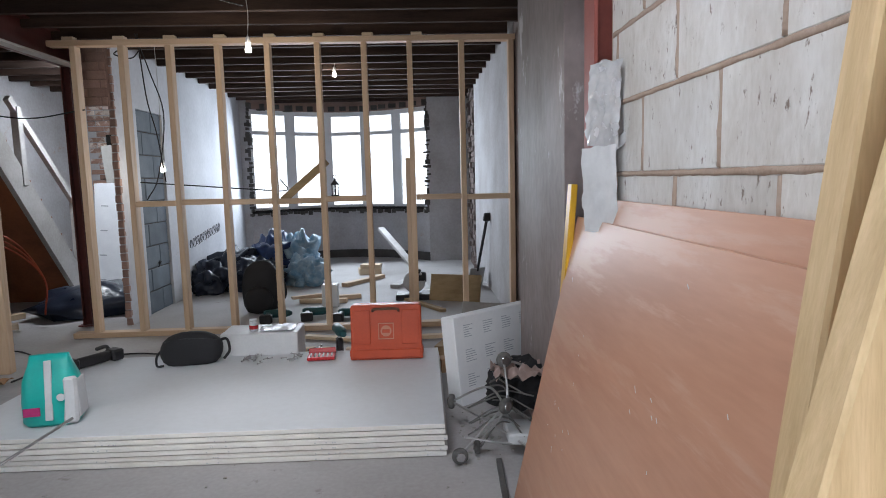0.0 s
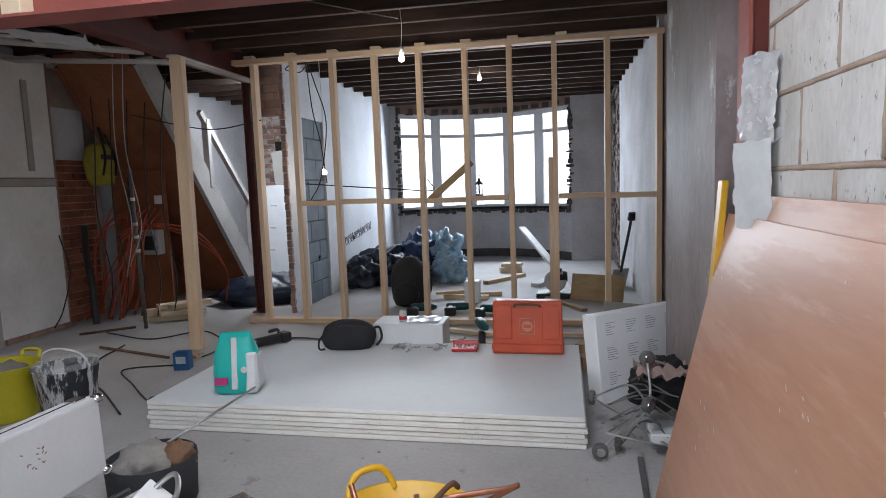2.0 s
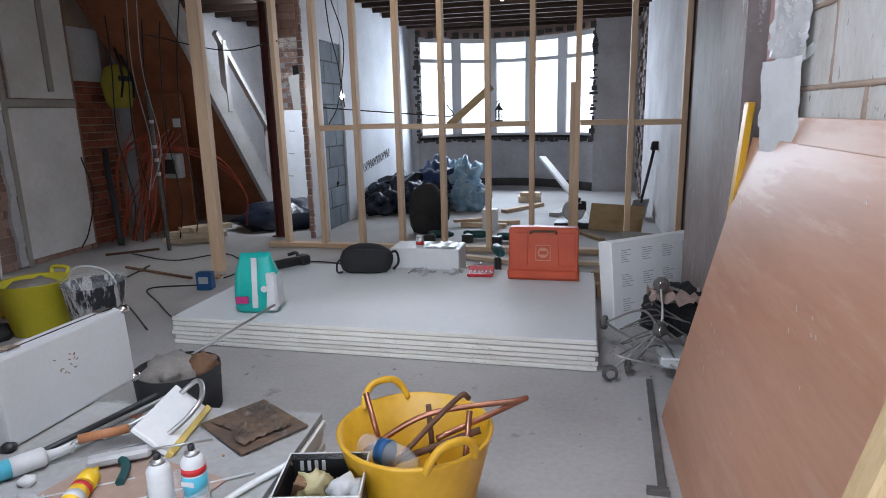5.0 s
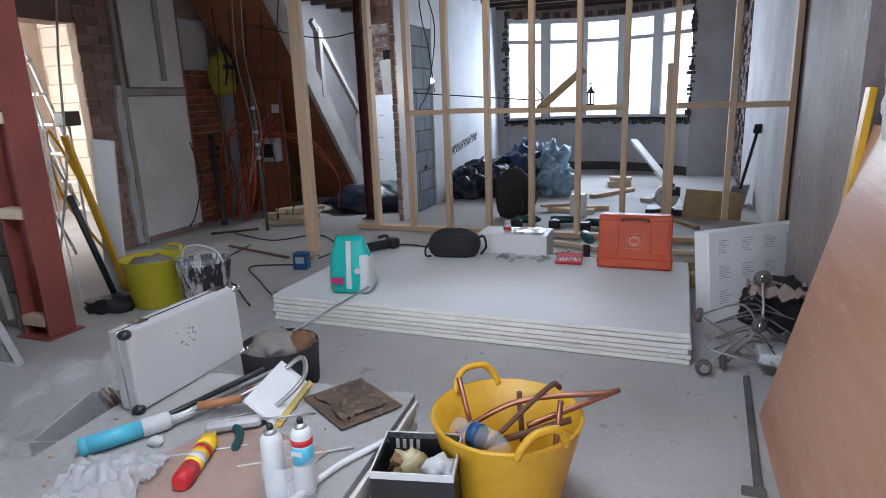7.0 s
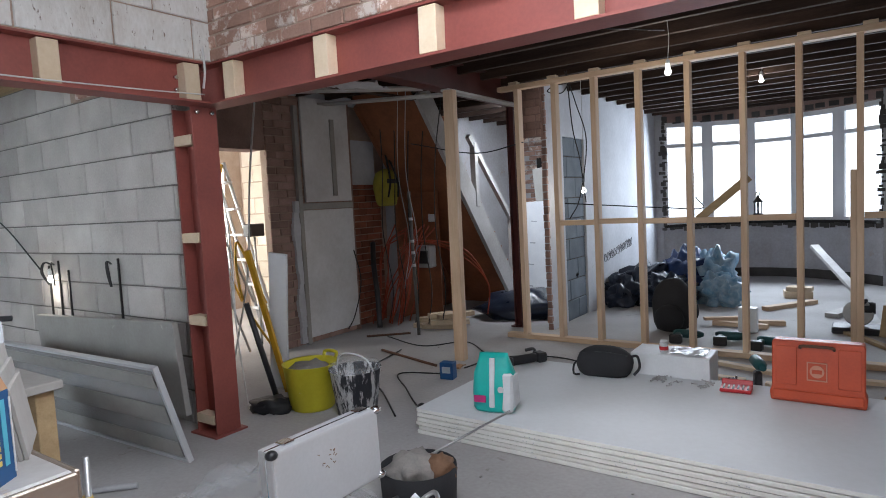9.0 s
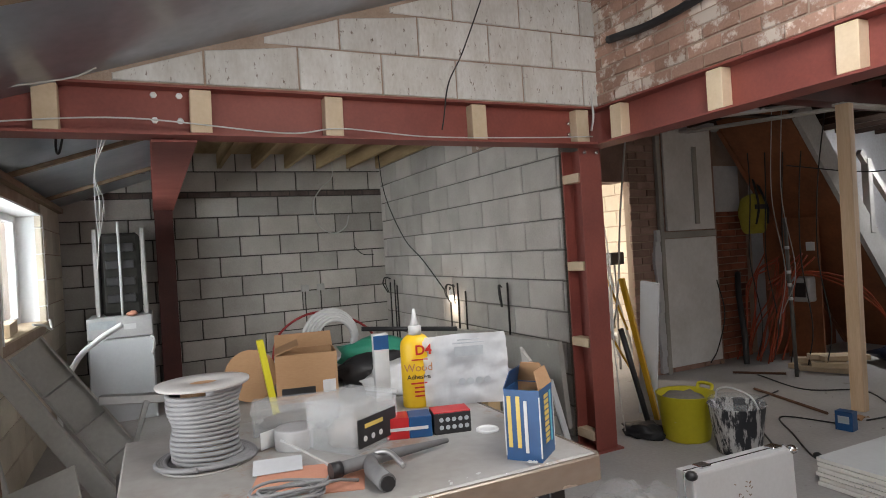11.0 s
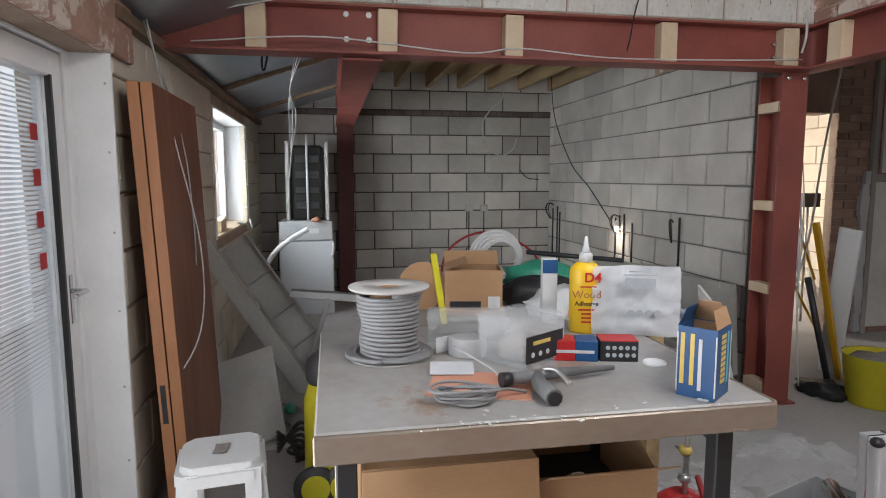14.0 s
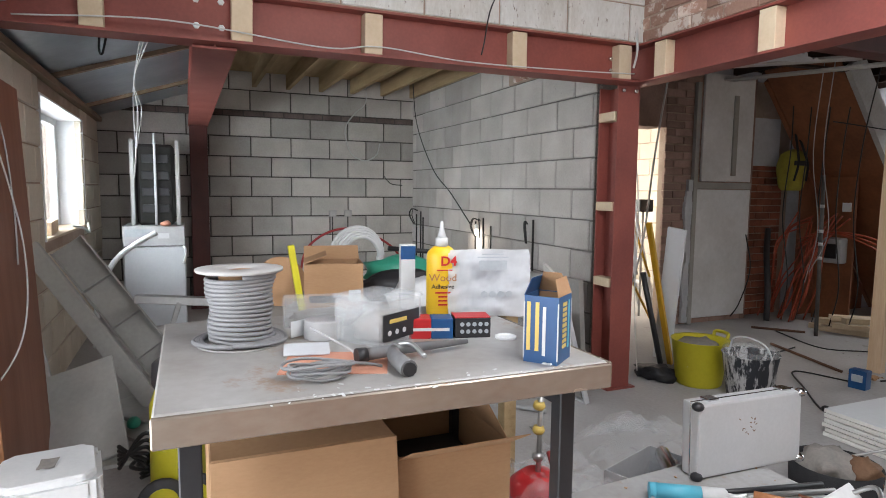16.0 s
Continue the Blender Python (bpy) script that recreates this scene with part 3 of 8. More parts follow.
stairs = base("staircase", (-3.6, 6.2, 0), "old timber staircase with a white painted string", "staircase")
part("string", along_y((5.03, 2.46), (6.95, 0.0), -3.62, -3.57, 0.24), "stair", stairs, "", False)
part("string", along_y((5.03, 2.46), (6.95, 0.0), -4.45, -4.40, 0.24), "brownboard", stairs, "", False)
part("underside", along_y((4.96, 2.56), (6.95, 0.01), -4.39, -3.63, 0.02), "brownboard", stairs, "brown hardboard lining", False)
for k in range(12):
    part("tread", box_bm(-4.39, -3.63, 7.02 - k * 0.15, 7.22 - k * 0.15, 0.19 + k * 0.19, 0.215 + k * 0.19, 0.003), "brownboard", stairs, "", False)
for y, z in ((6.95, 0.35), (6.1, 1.3)):
    part("newel", box_bm(-3.63, -3.56, y, y + 0.07, z, z + 0.75, 0.004), "stair", stairs, "", False)
part("handrail", along_y((6.0, 2.1), (7.0, 1.05), -3.62, -3.57, 0.06), "stair", stairs, "", False)
structure("wall_hall_left", box_bm(-4.92, -4.47, 5.9, 9.3, 0, 2.75), "plaster", "plastered hall wall behind the stairs", "wall")
structure("panel_understairs", box_bm(-4.46, -4.43, 5.67, 6.8, 0.0, 2.65), "brownboard", "brown hardboard lining under the stairs", "panel")

here()
# ---- more materials ----
M["orange"] = make_mat("orange_plastic", (0.52, 0.075, 0.022), (0.40, 0.055, 0.018), 0.45, scale=6, fine=90, bump=0.05)
M["yellowplastic"] = make_mat("yellow_rubber", (0.62, 0.36, 0.02), (0.48, 0.26, 0.015), 0.42, scale=4, fine=40, bump=0.03, spots=(0.35, 0.25, 0.10), spot_scale=11, spot_at=0.72)
M["lime"] = make_mat("lime_yellow_rubber", (0.58, 0.52, 0.03), (0.48, 0.42, 0.02), 0.45, scale=4, fine=40, bump=0.03, spots=(0.6, 0.6, 0.5), spot_scale=9, spot_at=0.68)
M["bagyellow"] = make_mat("dull_yellow_canvas", (0.36, 0.32, 0.04), (0.24, 0.20, 0.03), 0.8, scale=8, fine=60, bump=0.2)
M["splash"] = make_mat("black_rubber_splashed", (0.02, 0.022, 0.03), (0.035, 0.037, 0.045), 0.5, scale=6, fine=40, bump=0.1, spots=(0.62, 0.62, 0.62), spot_scale=13, spot_at=0.50, stretch=(1.5, 1.5, 0.35))
M["polythene"] = make_mat("clear_polythene", (0.86, 0.88, 0.90), (0.78, 0.80, 0.82), 0.08, bump=0.35, alpha=0.13, scale=14, fine=40)
M["clearplastic"] = make_mat("clear_plastic_tub", (0.80, 0.83, 0.86), (0.74, 0.77, 0.80), 0.16, bump=0.02, alpha=0.18)
M["silverbag"] = make_mat("silver_plastic_sheet", (0.72, 0.73, 0.75), (0.55, 0.56, 0.58), 0.25, metal=0.35, bump=0.25, scale=18, fine=50)
M["mailer"] = make_mat("grey_mailing_film", (0.66, 0.68, 0.72), (0.55, 0.57, 0.60), 0.5, bump=0.2, scale=14, fine=40, alpha=0.65)
M["reelcable"] = make_mat("reel_cable", (0.24, 0.24, 0.25), (0.18, 0.18, 0.19), 0.5, bump=0.03)
M["teal"] = make_mat("teal_sack", (0.02, 0.42, 0.36), (0.02, 0.34, 0.30), 0.4, bump=0.1)
M["white"] = make_mat("white_paper", (0.58, 0.59, 0.60), (0.49, 0.50, 0.51), 0.6, bump=0.05)
M["whiteplastic"] = make_mat("white_plastic", (0.72, 0.73, 0.74), (0.62, 0.63, 0.64), 0.4, bump=0.03, spots=(0.45, 0.44, 0.42), spot_scale=14, spot_at=0.70)
M["magenta"] = make_mat("magenta_print", (0.45, 0.03, 0.16), bump=0)
M["red"] = make_mat("red_plastic", (0.48, 0.02, 0.025), (0.40, 0.018, 0.02), 0.4, bump=0.02)
M["blue"] = make_mat("blue_card", (0.012, 0.075, 0.21), (0.010, 0.055, 0.16), 0.45, bump=0.03)
M["bluebag"] = make_mat("blue_rubble_sack", (0.018, 0.05, 0.17), (0.010, 0.02, 0.07), 0.35, scale=9, fine=30, bump=0.4)
M["navybag"] = make_mat("dark_bin_bag", (0.012, 0.016, 0.03), (0.02, 0.028, 0.05), 0.3, scale=9, fine=30, bump=0.5)
M["skybag"] = make_mat("pale_blue_bag", (0.10, 0.26, 0.42), (0.38, 0.48, 0.55), 0.35, scale=9, fine=30, bump=0.4)
M["card"] = make_mat("brown_cardboard", (0.40, 0.24, 0.13), (0.33, 0.19, 0.10), 0.8, scale=3, fine=60, bump=0.05, stretch=(1, 1, 3))
M["alu"] = make_mat("brushed_aluminium_panel", (0.66, 0.67, 0.69), (0.57, 0.58, 0.595), 0.45, metal=0.35, scale=3, fine=80, bump=0.03, spots=(0.34, 0.31, 0.28), spot_scale=6, spot_at=0.70)
M["copper"] = make_mat("dull_copper", (0.42, 0.19, 0.12), (0.26, 0.12, 0.08), 0.38, metal=0.85, scale=12, fine=60, bump=0.05)
M["rust"] = make_mat("rusty_steel", (0.17, 0.085, 0.05), (0.09, 0.05, 0.035), 0.8, metal=0.3, scale=12, fine=60, bump=0.3)
M["cyan"] = make_mat("cyan_print", (0.10, 0.42, 0.55), (0.08, 0.36, 0.50), 0.4, bump=0.02)
M["yellowprint"] = make_mat("yellow_print", (0.78, 0.50, 0.02), (0.70, 0.44, 0.02), 0.35, bump=0.01)
M["gold"] = make_mat("pale_yellow_print", (0.62, 0.46, 0.12), (0.55, 0.40, 0.10), 0.5, bump=0.01)
M["tabletop"] = make_mat("dusty_melamine", (0.36, 0.355, 0.35), (0.26, 0.245, 0.23), 0.36, scale=4.5, fine=40, bump=0.06, spots=(0.27, 0.20, 0.155), spot_scale=4, spot_at=0.56)
M["tableedge"] = make_mat("worn_chipboard_edge", (0.25, 0.20, 0.165), (0.33, 0.285, 0.24), 0.24, metal=0.5, scale=5, fine=50, bump=0.05, stretch=(1, 0.7, 1.5), spots=(0.20, 0.155, 0.12), spot_scale=4, spot_at=0.62)
M["doorbrown"] = make_mat("brown_veneer", (0.20, 0.075, 0.038), (0.15, 0.055, 0.028), 0.5, scale=3, fine=30, bump=0.04, stretch=(3, 3, 0.4))
M["dooredge"] = make_mat("orange_brown_lipping", (0.42, 0.19, 0.09), (0.33, 0.14, 0.06), 0.5, scale=3, fine=30, bump=0.05, stretch=(4, 4, 0.4))
M["greyboard"] = make_mat("grey_painted_board", (0.36, 0.35, 0.33), (0.28, 0.27, 0.25), 0.65, scale=3, fine=40, bump=0.06, spots=(0.5, 0.48, 0.45), spot_scale=7, spot_at=0.66)
M["boiler"] = make_mat("white_enamel", (0.52, 0.54, 0.57), (0.45, 0.47, 0.50), 0.4, scale=3, fine=50, bump=0.02)
M["greenlid"] = make_mat("green_plastic", (0.04, 0.30, 0.20), (0.03, 0.24, 0.16), 0.4, bump=0.05)
M["tealdark"] = make_mat("dark_teal_tool", (0.01, 0.07, 0.075), (0.012, 0.05, 0.055), 0.45, bump=0.05)
M["boxprint"] = make_mat("grey_print", (0.40, 0.43, 0.46), bump=0)
M["faintprint"] = make_mat("faint_grey_print", (0.36, 0.39, 0.43), (0.33, 0.36, 0.40), bump=0)
M["blockcream"] = make_mat("cream_block", (0.62, 0.56, 0.47), (0.50, 0.44, 0.36), 0.9, scale=3, fine=70, bump=0.3, vary=0.1)
M["peach"] = make_mat("peach_sanding_sheet", (0.55, 0.26, 0.18), (0.48, 0.22, 0.15), 0.85, fine=120, bump=0.2)
M["orangecable"] = make_mat("orange_cable", (0.40, 0.07, 0.03), (0.30, 0.05, 0.02), 0.45, bump=0.02)
M["redcable"] = make_mat("red_hose", (0.30, 0.03, 0.03), bump=0.02)
M["insul"] = make_mat("printed_insulation_board", (0.75, 0.77, 0.80), (0.66, 0.68, 0.72), 0.35, metal=0.2, bump=0.03)
M["slate"] = make_mat("blue_grey_block", (0.15, 0.18, 0.21), (0.10, 0.12, 0.145), 0.85, scale=5, fine=70, bump=0.3, vary=0.15)
M["dirtysheet"] = make_mat("tarred_mortar_board", (0.06, 0.05, 0.045), (0.16, 0.10, 0.06), 0.5, scale=9, fine=40, bump=0.7, spots=(0.28, 0.27, 0.26), spot_scale=10, spot_at=0.60)
M["cloth"] = make_mat("grey_rag", (0.20, 0.19, 0.18), (0.30, 0.27, 0.25), 0.9, scale=12, fine=80, bump=0.5)
M["browncloth"] = make_mat("brown_leather", (0.20, 0.11, 0.06), (0.13, 0.07, 0.04), 0.75, scale=12, fine=80, bump=0.4)

M["dulsteel"] = make_mat("dull_grey_steel", (0.16, 0.155, 0.15), (0.10, 0.095, 0.09), 0.6, metal=0.4, bump=0.1)
def blob_bm(sx, sy, sz, amp=0.12, freq=3.0, seed=0.0, sub=3, flat=-0.55, power=1.0):
    """A slumped lump with a flat underside, standing on z 0."""
    bm = bmesh.new()
    bmesh.ops.create_icosphere(bm, subdivisions=sub, radius=1.0)
    for v in bm.verts:
        d = v.co.normalized()
        k = 1 + amp * noise.noise(d * freq + Vector((seed, seed * 2, 0))) + amp * 0.5 * noise.noise(d * freq * 3 + Vector((seed, 0, 5)))
        p = d * k
        p.x = math.copysign(abs(p.x) ** power, p.x); p.y = math.copysign(abs(p.y) ** power, p.y)
        p.z = max(p.z, flat)
        v.co = Vector((p.x * sx, p.y * sy, (p.z - flat) * sz / (1 - flat)))
    for f in bm.faces:
        f.smooth = True
    return bm

def crumple_bm(w, d, amp, nx=18, ny=18, freq=5.0, seed=0.0, edge=0.15, lift=0.0):
    """A crumpled sheet lying over z 0, with thickness."""
    bm = bmesh.new()
    g = []
    for j in range(ny + 1):
        row = []
        for i in range(nx + 1):
            u, v = i / nx - 0.5, j / ny - 0.5
            e = 1 + edge * noise.noise(Vector((math.atan2(v, u) * 1.5, seed, 0)))
            p = Vector((u * freq, v * freq, seed))
            h = abs(noise.noise(p)) + 0.6 * abs(noise.noise(p * 2.3)) + 0.3 * abs(noise.noise(p * 5))
            fall = max(0.0, 1 - (4 * (u * u + v * v)) ** 2) if lift else 1
            row.append(bm.verts.new((u * w * e, v * d * e, 0.003 + h * amp + lift * fall)))
        g.append(row)
    for j in range(ny):
        for i in range(nx):
            bm.faces.new((g[j][i], g[j][i + 1], g[j + 1][i + 1], g[j + 1][i])).smooth = True
    return bm

def text_part(txt, size, m, mat, parent, label="", bold=0.0):
    c = bpy.data.curves.new("writing", "FONT")
    c.body, c.size, c.extrude, c.offset = txt, size, 0.0004, bold
    c.align_x, c.align_y, c.resolution_u = "CENTER", "CENTER", 3
    tmp = bpy.data.objects.new("writing", c)
    scene.collection.objects.link(tmp)
    bpy.context.view_layer.update()
    me = bpy.data.meshes.new_from_object(tmp.evaluated_get(bpy.context.evaluated_depsgraph_get()))
    bpy.data.objects.remove(tmp)
    me.materials.clear()
    me.materials.append(M[mat])
    ob = new("writing", me)
    ob.parent = parent
    ob.matrix_basis = m
    return tagged(ob, label)

def cable(pts, r, mat, label, category="cable", n=8):
    bm = tube_bm(pts, r, n, 6)
    p = Vector(pts[0])
    return thing("cable", bm, mat, label, category)

# ---- bow window ----
window_1 = new("window_1")
tagged(window_1, "white framed bow window with five bright lights", "window", "", "structure")
window_1.location = (BOW_C, BOW_Y, 0.80)
bpy.context.view_layer.update()
for z0, z1 in ((0.805, 0.88), (2.33, 2.398), (2.02, 2.075)):
    part("window_frame", bow_strip(z0, z1, 0.08, 0.15, 24), "pvc", window_1, "", False)
EDGES = (-1.0, -0.60, -0.20, 0.24, 0.62, 1.0)
for k, u in enumerate(EDGES):
    w = 0.05 if 0 < k < 5 else 0.035
    u0, u1 = max(u - w, -1), min(u + w, 1)
    part("mullion", bow_strip(0.88, 2.33, 0.078, 0.152, 2, u0, u1), "pvc", window_1, "", False)
for a, b in zip(EDGES, EDGES[1:]):
    g = part("pane", bow_strip(0.88, 2.33, 0.110, 0.116, 6, a + 0.05, b - 0.05), "glass", window_1, "", False)
    g.visible_shadow = False
structure("sill_bow", bow_strip(0.802, 0.84, -0.05, 0.075, 24), "dark", "black damp-proof membrane on the bow sill", "sill")
bm = bmesh.new()
for k in range(46):
    u = -1 + 2 * (k + random.random() * 0.6) / 46
    x, y = bow(u, -0.03)
    add_box(bm, x - 0.03, x + 0.03, y - 0.03, y + 0.03, 0.73 + random.random() * 0.05, 0.80 + random.random() * 0.015)
for x in (-2.25, 0.45):
    for k in range(30):
        z = 0.76 + k * 0.057
        add_box(bm, x - 0.008 - random.random() ** 2 * 0.06, x + 0.008 + random.random() ** 2 * 0.05, BOW_Y - 0.045 + random.random() * 0.01, BOW_Y + 0.05, z, z + random.uniform(0.02, 0.075))
tagged(thing("broken_plaster", bm, "mortar", "broken dark plaster edges round the bow window", "plaster", kind="stuff"))
bm = bmesh.new()
for k in range(17):
    x = -2.24 + 2.68 * k / 16
    u = (x - BOW_C) / BOW_H
    y = BOW_Y + BOW_D * (1 - min(u * u, 1))
    add_box(bm, x - random.uniform(0.03, 0.09), x + random.uniform(0.03, 0.09), y - 0.03, y + 0.05, 2.40 + random.uniform(-0.02, 0.02), 2.48)
thing("broken_plaster", bm, "mortar", "broken dark plaster along the window head", "plaster", kind="stuff")
here(-0.04, 0.05)
lantern = base("lantern", (-0.375, 5.095, 1.14), "small black metal lantern standing on a noggin", "lantern")
part("base", lathe_bm([(0.035, 0), (0.035, 0.012), (0.028, 0.016)], 6), "black", lantern)
for a in range(4):
    c, s = 0.026 * math.cos(a * math.pi / 2), 0.026 * math.sin(a * math.pi / 2)
    part("upright", add_tube(bmesh.new(), [(c, s, 0.012), (c, s, 0.10)], 0.004, 6), "black", lantern)
part("roof", lathe_bm([(0.036, 0.10), (0.036, 0.106), (0.012, 0.135), (0.008, 0.15)], 6), "black", lantern)
part("ring", tube_bm([(0, 0, 0.15), (-0.016, 0, 0.165), (0, 0, 0.182), (0.016, 0, 0.165), (0, 0, 0.15)], 0.003, 6, 6), "black", lantern)

here(-0.12, 0.12)
# ---- front room ----
wl = bpy.data.objects["wall_living_left"]
here()
infill = structure("wall_infill", box_bm(-2.50, -2.40, 5.95, 6.55, 0, 2.0), "mortar", "blocked-up doorway core", "wall")
structure("trim_brick_toothing", box_bm(1.12, 1.45, 8.45, 9.42, 0, 2.7), "mortar", "dark mortar behind the toothed brick edge", "trim")
here(-0.12, 0.12)
bagpile = (("bin_bag", (-1.95, 7.55, 0), (0.38, 0.33, 0.42), "navybag", "dark blue full bin bag heaped on the floor", 1.0),
           ("bin_bag", (-1.62, 7.3, 0), (0.36, 0.32, 0.36), "navybag", "dark blue full bin bag heaped on the floor", 2.0),
           ("rubble_sack", (-1.45, 7.75, 0.0), (0.33, 0.3, 0.62), "bluebag", "blue plastic rubble sack slumped against bags", 3.0),
           ("rubble_sack", (-1.12, 7.7, 0.0), (0.26, 0.24, 0.60), "skybag", "pale blue plastic sack standing beside bags", 4.0),
           ("rubble_sack", (-1.02, 7.42, 0.0), (0.22, 0.26, 0.36), "skybag", "pale blue plastic sack slumped on the floor", 6.0),
           ("bin_bag", (-2.1, 7.1, 0), (0.24, 0.26, 0.34), "navybag", "dark blue full bin bag heaped on the floor", 5.0))
for nm, p, s, mt, lb, sd in bagpile:
    thing(nm, blob_bm(*s, 0.5, 3.0, sd, 4), mt, lb, "bag", "bags in the front room", m=pose(*p, 0, 0, sd * 40))
pack = base("backpack", (-1.16, 5.82, 0), "black fabric backpack standing on the floor", "backpack")
part("body", blob_bm(0.19, 0.13, 0.52, 0.10, 2.0, 7, 3, -0.8, 0.8), "blackcloth", pack)
part("pocket", blob_bm(0.14, 0.06, 0.25, 0.08, 2.0, 8, 2, -0.8, 0.8), "blackcloth", pack).location = (0, -0.13, 0.03)
for sx in (0.15, 0.2):
    part("strap", tube_bm([(0.1, 0.02, 0.46), (sx, -0.02, 0.36), (sx + 0.04, -0.04, 0.18), (0.14, -0.02, 0.04)], 0.012), "blackcloth", pack)

def plank(p, size, mat="pineflat", label="pale timber offcut lying on the floor", rz=0, rx=0, ry=0, group="timber offcuts"):
    return thing("timber_offcut", box_bm(-size[0] / 2, size[0] / 2, -size[1] / 2, size[1] / 2, 0, size[2], 0.003), mat, label, "timber", group, m=pose(*p, rx, ry, rz))
plank((-0.55, 6.35, 0), (0.62, 0.07, 0.045), rz=12)
plank((-0.62, 6.2, 0), (0.5, 0.07, 0.045), rz=-5)
plank((-0.75, 6.3, 0.046), (0.45, 0.06, 0.03), rz=28)
plank((-0.3, 7.45, 0), (0.75, 0.09, 0.045), rz=55)
plank((-0.28, 8.15, 0), (0.30, 0.20, 0.08), "pineply", "small pile of pale timber blocks", 10)
plank((-0.26, 8.15, 0.081), (0.27, 0.17, 0.05), "pineply", "small pile of pale timber blocks", -6)
plank((0.26, 7.35, 0), (0.9, 0.12, 0.045), "stair", "white painted board lying on the floor", 70)
plank((0.42, 6.9, 0), (1.3, 0.14, 0.045), "stair", "white painted board lying on the floor", 95)
thing("timber_offcut", box_bm(-0.05, 0.05, -0.02, 0.02, 0, 1.5, 0.003), "stair", "white board leaning from the sill to the floor", "timber", "timber offcuts", m=look((0.42, 7.75, 0.02), (-0.35, 9.45, 0.72)) @ pose(0, 0, 0, 180))
plank((0.75, 6.05, 0.0), (0.55, 0.03, 0.28), "joistnew", "brown board leaning on edge on the floor", -22, -18)
plank((0.42, 5.9, 0), (0.8, 0.06, 0.03), "joistnew", "brown timber batten lying on the floor", -60)
tbox = base("polystyrene_block", (-0.52, 6.02, 0), "pale block of packing standing on the floor", "packing")
part("body", box_bm(-0.08, 0.08, -0.06, 0.06, 0, 0.23, 0.006), "whiteplastic", tbox)
saw = base("chop_saw", (0.34, 6.3, 0), "black mitre saw standing among offcuts", "saw")
part("bed", box_bm(-0.2, 0.2, -0.13, 0.13, 0, 0.06, 0.01), "black", saw)
part("motor", lathe_bm([(0.05, 0), (0.06, 0.02), (0.06, 0.16), (0.05, 0.19)], 14, pose(-0.06, 0.02, 0.22, 0, 90)), "black", saw)
part("blade_guard", lathe_bm([(0.11, 0), (0.12, 0.01), (0.12, 0.05), (0.11, 0.06)], 18, pose(0, 0.03, 0.18, 90)), "steel", saw)
part("handle", tube_bm([(0.02, -0.06, 0.25), (0.06, -0.14, 0.32), (0.0, -0.2, 0.3)], 0.014), "black", saw)
for k, (x, y, rz) in enumerate(((-0.6, 5.55, 8), (-0.25, 5.45, -12), (-0.95, 5.5, 5))):
    d = base("cordless_tool", None, "dark teal power tool lying beside the stud wall", "power tool", "tools by the stud wall", m=pose(x, y, 0, 0, 0, rz))
    part("body", lathe_bm([(0.028, 0), (0.04, 0.03), (0.04, 0.19), (0.03, 0.23), (0.015, 0.26)], 12, pose(-0.12, 0, 0.05, 0, 90)), "tealdark", d)
    part("grip", box_bm(-0.1, -0.05, -0.15, 0, 0.02, 0.07, 0.012), "tealdark", d)
    part("battery", box_bm(-0.13, -0.02, -0.21, -0.15, 0.0, 0.08, 0.01), "black", d)
sbar = base("shovel", None, "long black handled shovel leaning on the party wall", "shovel", m=look((1.05, 6.95, 0.0), (1.19, 6.62, 0.92)) @ pose(0, 0, 0, 180))
part("shaft", add_tube(bmesh.new(), [(0, 0, 0.2), (0, 0, 0.84)], 0.017, 8), "black", sbar)
part("grip", box_bm(-0.045, 0.045, -0.02, 0.02, 0.84, 0.94, 0.012), "black", sbar)
part("blade", box_bm(-0.1, 0.1, -0.008, 0.008, -0.0, 0.24, 0.006), "steel", sbar)
thing("grey_board", box_bm(-0.3, 0.3, -0.01, 0.01, 0, 0.24, 0.003), "greyboard", "grey board leaning by the stud wall", "board", m=pose(1.0, 4.72, 0, -18, 0, -25))
here()
mark = []
for k in range(90):
    u = k / 89
    mark.append((-2.3675, 7.1 + 1.1 * u + 0.05 * math.cos(k * 0.9), 0.58 + 0.13 * u + 0.055 * math.sin(k * 0.9 + 0.6 * math.sin(k * 0.23))))
thing("wall_scribble", add_tube(bmesh.new(), mark, 0.0035, 5), "black", "black marker scribble on the white wall", "marking")
here(0.02, 0.02)
# lamp bulbs on flexes
for p, h, pw, lb in (((-0.93, 4.5, 2.22), 0.30, 7, "lit bare bulb hanging on a flex from the joists"), ((-2.04, 5.60, 1.40), 1.16, 3.5, "lit bare bulb on a loose cable in the hall opening"),
                     ((-5.18, 2.04, 0.90), 0.0, 2.5, "lit bare bulb hanging on the block wall"), ((-0.62, 6.9, 2.43), 0.06, 5, "lit batten lamp on the front room joists")):
    b = base("bare_bulb", p, lb, "light bulb")
    part("glass", lathe_bm([(0.010, 0.045), (0.015, 0.035), (0.024, 0.012), (0.019, -0.008), (0.006, -0.014)], 14), "bulbglow", b)
    part("holder", lathe_bm([(0.016, 0.042), (0.019, 0.05), (0.016, 0.09), (0.006, 0.1)], 12), "whiteplastic", b)
    if h:
        part("flex", tube_bm([(0, 0, 0.1), (0.01, 0, 0.1 + h * 0.5), (0.0, 0.0, 0.1 + h)], 0.003), "cablewhite", b)
    bulb_light("bulb_lamp", SPOT["m"] @ Vector((p[0], p[1] - 0.06, p[2] - 0.06)), pw)

here(0.07, -0.1)
